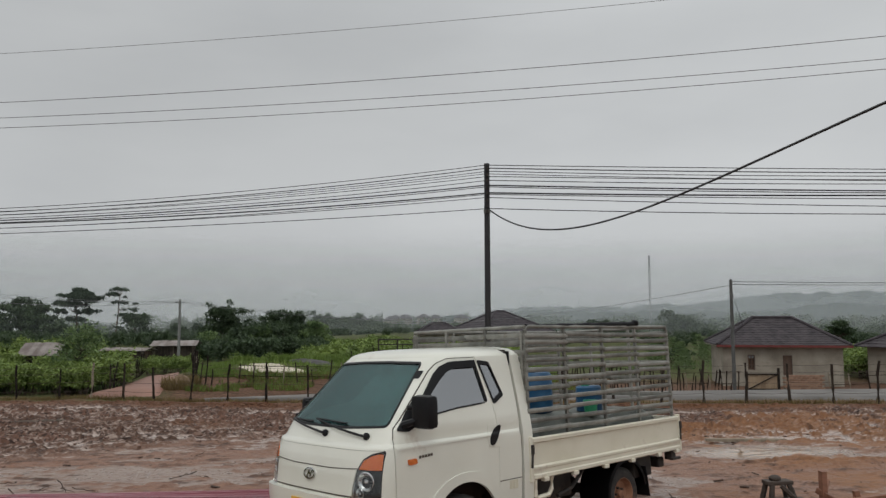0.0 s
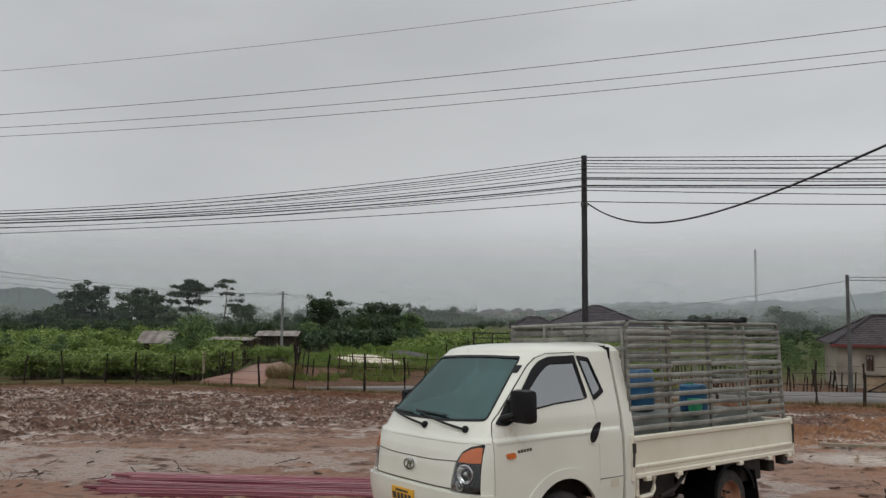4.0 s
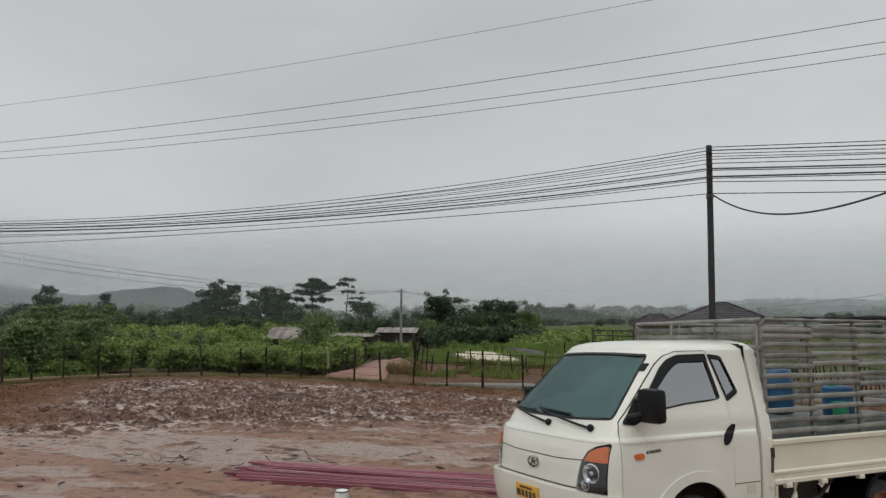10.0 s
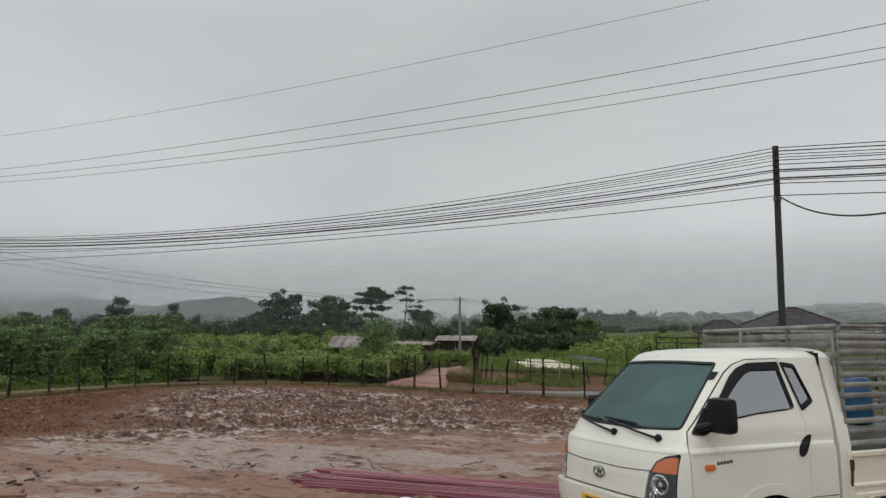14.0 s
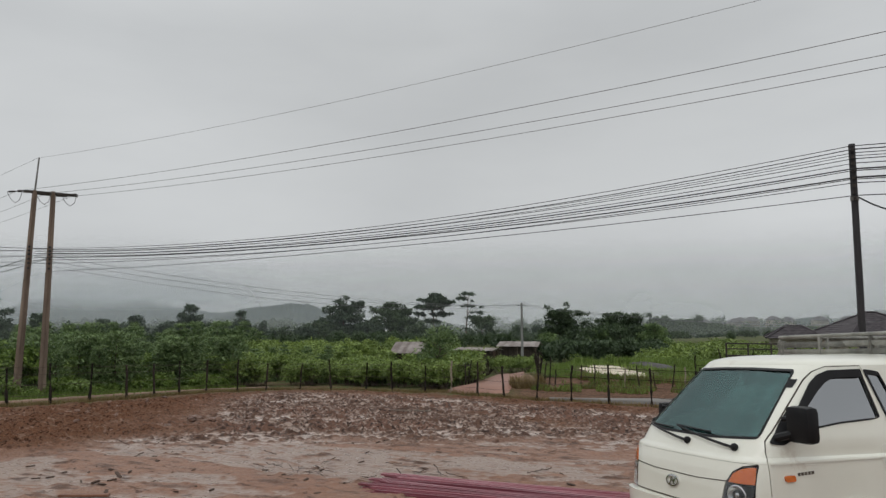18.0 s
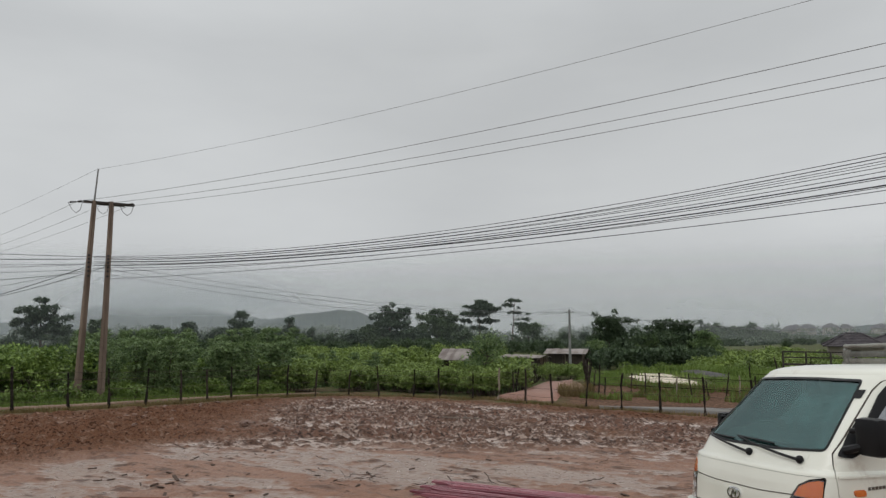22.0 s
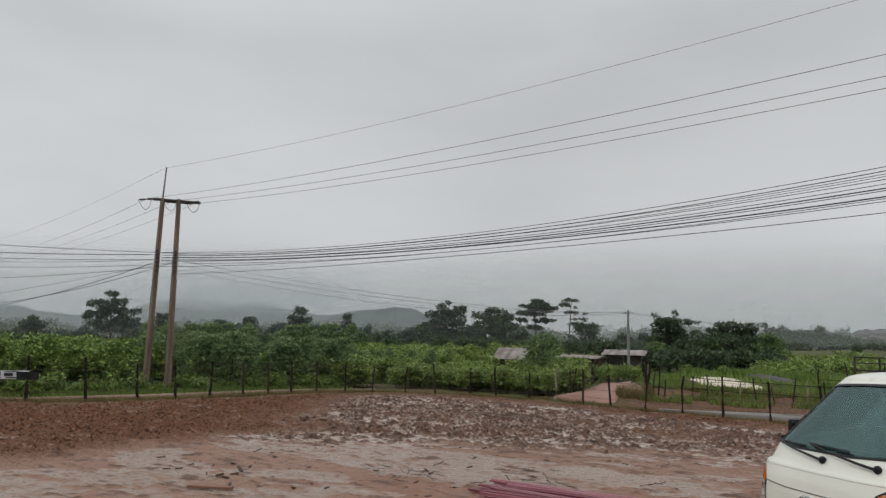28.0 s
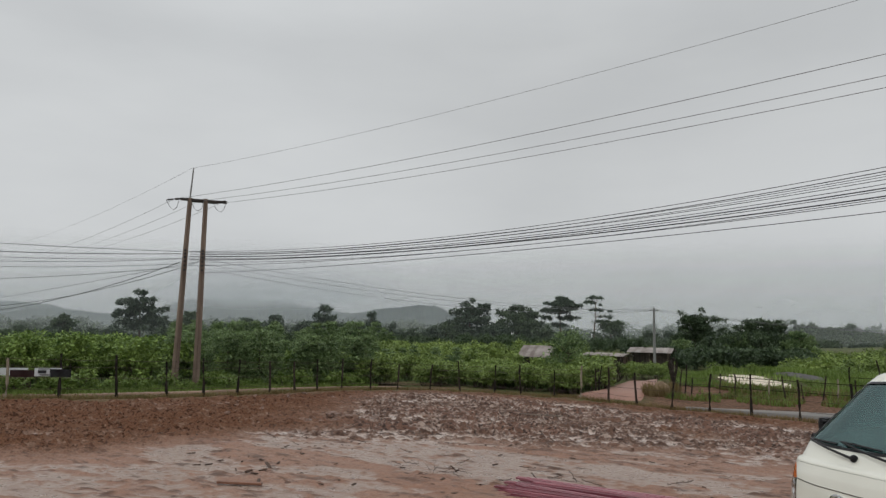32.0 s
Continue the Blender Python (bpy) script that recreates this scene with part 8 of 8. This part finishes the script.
def trestle(x, y, turn):
    root = thing("wooden_stool", pose(*at_ground(x, y), 0, 0, turn), "rough weathered wooden stool standing in the mud", "stool")
    for n_, c, s in (("seat", (0, 0, 0.435), (0.30, 0.14, 0.045)), ("lower_board", (0.08, -0.04, 0.225), (0.50, 0.24, 0.05))):
        bm = bmesh.new()
        box(bm, c, s, bevel=0.01)
        part(n_, bm, DARKWOOD, root)
    for sx in (-1, 1):
        for sy in (-1, 1):
            bm = bmesh.new()
            rod(bm, (sx * 0.22 + 0.03, sy * 0.13, -0.05), (sx * 0.10, sy * 0.06, 0.42), 0.03, 0.028, 6)
            part("leg", bm, DARKWOOD, root)
    bm = bmesh.new()
    rod(bm, (0.0, -0.07, 0.41), (0.16, -0.12, 0.25), 0.026, n=6)
    part("brace", bm, DARKWOOD, root)
    part("mud_clod", (lambda b: (bmesh.ops.create_icosphere(b, subdivisions=2, radius=0.07, matrix=Matrix.Translation((-0.03, 0, 0.478)) @ Matrix.Diagonal((1, 0.8, 0.55, 1))), b)[1])(bmesh.new()), DARKWOOD, root, soft=True)


trestle(3.69, 8.2, 8)
jig = thing("timber_frame", pose(*at_ground(4.53, 8.4), 0, 0, 6), "wet reddish timber frame of short posts and battens", "timber frame")
for n_, a, b, r in (("post", (-0.25, 0, -0.1), (-0.25, 0, 0.52), 0.038), ("post", (0.27, 0.1, -0.1), (0.21, 0.1, 0.27), 0.032), ("batten", (-0.35, -0.05, 0.16), (0.75, 0.1, 0.20), 0.03), ("batten", (-0.3, 0.05, 0.3), (0.1, -0.5, 0.02), 0.03), ("batten", (-0.2, 0.1, 0.1), (0.05, 0.35, 0.33), 0.018)):
    bm = bmesh.new()
    d = Vector(b) - Vector(a)
    vs = box(bm, (0, 0, 0), (r * 1.6, r * 2, d.length), Matrix.Translation((Vector(a) + Vector(b)) / 2) @ d.to_track_quat("Z", "Y").to_matrix().to_4x4(), 0.006)
    part(n_, bm, REDWOOD, jig)


def board(name, x, y, ln, w, turn, mat, label, t=0.035):
    bm = bmesh.new()
    box(bm, (0, 0, 0), (ln, w, t), bevel=0.006)
    ob = part(name, bm, mat)
    ob.matrix_basis = pose(*at_ground(x, y, 0.035), 0, 2, turn)
    return tagged(ob, label, "plank")


board("plank", 6.15, 15.0, 1.75, 0.11, 9, PALEPOST, "long pale plank lying across the mud", 0.06)
board("plank", -8.6, 6.6, 0.62, 0.09, 36, REDWOOD, "short wet plank on slick mud")
board("plank", -11.6, 20.8, 1.6, 0.12, 30, OLDWOOD, "broken pale plank at the edge of the churned mud")
rq = random.Random(77)
clod_meshes = []
for k in range(5):
    bm = bmesh.new()
    bmesh.ops.create_icosphere(bm, subdivisions=2, radius=1.0)
    for v_ in bm.verts:
        v_.co *= 0.75 + 0.5 * noise.noise(v_.co * 1.7 + Vector((k * 7, 0, 0)))
        v_.co.z *= 0.6
    me = bpy.data.meshes.new("clod")
    bm.to_mesh(me)
    bm.free()
    me.materials.append(CLOD)
    clod_meshes.append(me)


def scatter(name, meshes, count, where, size, label, category, group, sink=0.3):
    for k in range(count):
        x, y = where()
        s = size * rq.uniform(0.5, 1.6)
        ob = new(name, rq.choice(meshes))
        ob.matrix_basis = pose(*at_ground(x, y, 0.02 - s * sink * 0.3), rq.uniform(-20, 20), rq.uniform(-20, 20), rq.uniform(0, 360)) @ Matrix.Diagonal((s * rq.uniform(0.8, 1.6), s, s, 1))
        tagged(ob, label, category, group)


scatter("clod", clod_meshes, 60, lambda: (rq.uniform(-16, 12), rq.gauss(19.5, 2.5)), 0.085, "dark wet clod of clay on the churned ground", "clod", "clods on the lot")
scatter("clod", clod_meshes, 40, lambda: (rq.uniform(-24, -13), rq.uniform(13, 24)), 0.09, "dark brown clod of tilled earth", "clod", "clods on the lot")
scatter("clod", clod_meshes, 22, lambda: (rq.gauss(6.4, 1.1), rq.gauss(12.1, 0.35)), 0.03, "orange-brown clod beside the puddle", "clod", "clods on the lot")
scatter("clod", clod_meshes, 7, lambda: (rq.gauss(-14.99, 0.45), rq.gauss(15.16, 0.25)), 0.15, "dark root clump and clods on tilled earth", "clod", "clods on the lot", -0.4)
chip_meshes = []
for k in range(4):
    bm = bmesh.new()
    box(bm, (0, 0, 0.3), (1.9 + 0.3 * k, 0.9, 0.5), None, 0.05)
    me = bpy.data.meshes.new("chip")
    bm.to_mesh(me)
    bm.free()
    me.materials.append(TWIG)
    chip_meshes.append(me)
scatter("chip", chip_meshes, 26, lambda: (rq.gauss(-9.3, 1.0), rq.gauss(7.5, 0.6)), 0.032, "small dark chip of wood or clay on slick mud", "chip", "chips on the mud")
scatter("chip", chip_meshes, 210, lambda: (rq.uniform(-16, 9), rq.uniform(8.2, 18)), 0.026, "small dark chip of wood or clay on slick mud", "chip", "chips on the mud")
twig_meshes = []
for k in range(4):
    bm = bmesh.new()
    r5 = random.Random(k)
    hose(bm, [(0.1 * j - 0.25, r5.uniform(-0.03, 0.03), r5.uniform(0, 0.03)) for j in range(6)], 0.011, 5, 0.005)
    hose(bm, [(0.0, 0, 0.01), (0.1, 0.07, 0.03), (0.16, 0.13, 0.03)], 0.009, 4, 0.004)
    me = bpy.data.meshes.new("twig")
    bm.to_mesh(me)
    bm.free()
    me.materials.append(TWIG)
    twig_meshes.append(me)
scatter("twig", twig_meshes, 140, lambda: (rq.uniform(-15, 3), rq.uniform(8.6, 24)), 0.55, "dark broken twig lying on the mud", "twig", "twigs on the lot", 0)
scatter("twig", twig_meshes, 20, lambda: (rq.gauss(-7.36, 0.8), rq.gauss(9.29, 0.3)), 0.45, "dark broken twig lying on the mud", "twig", "twigs on the lot", 0)

# banners hung on the fence at the left
for x0, x1, z0, z1, mat, label in ((-2.3276, -2.2278, -0.158, -0.180, SIGNWHITE, "plain white banner tied to the fence"), (-2.2278, -2.143, -0.160, -0.180, SIGNRED, "dark maroon banner tied to the fence"),
                                   (-2.089, -2.016, -0.148, -0.171, SIGNWHITE, "white banner with black marks tied to the fence"), (-2.012, -1.956, -0.148, -0.169, SIGNBLACK, "black banner tied to the fence")):
    y = 11.3
    bm = bmesh.new()
    n = 8
    w, h = (x1 - x0) * y, (z0 - z1) * y
    g = [[bm.verts.new((lerp(-w / 2, w / 2, i / n), 0.02 * math.sin(i * 1.3) * j / 3, lerp(-h / 2, h / 2, j / 3))) for j in range(4)] for i in range(n + 1)]
    for i in range(n):
        for j in range(3):
            bm.faces.new((g[i][j], g[i + 1][j], g[i + 1][j + 1], g[i][j + 1]))
    bmesh.ops.solidify(bm, geom=bm.faces[:], thickness=0.012)
    root = part("banner", bm, mat, None)
    root.matrix_basis = pose((x0 + x1) / 2 * y - 0.62, y, 2.29 + (z0 + z1) / 2 * y, 0, 0, 42)
    tagged(root, label, "banner", "banners on the fence")
    if "marks" in label:
        for a, b, c, d in ((-0.3, -0.05, -0.04, 0.06), (0.05, 0.3, -0.02, 0.08), (-0.25, 0.25, -0.10, -0.07), (-0.3, 0.1, 0.09, 0.11)):
            bm = bmesh.new()
            box(bm, ((a + b) / 2, -0.02, (c + d) / 2), (b - a, 0.006, d - c))
            part("printed_bar", bm, SIGNBLACK, root)
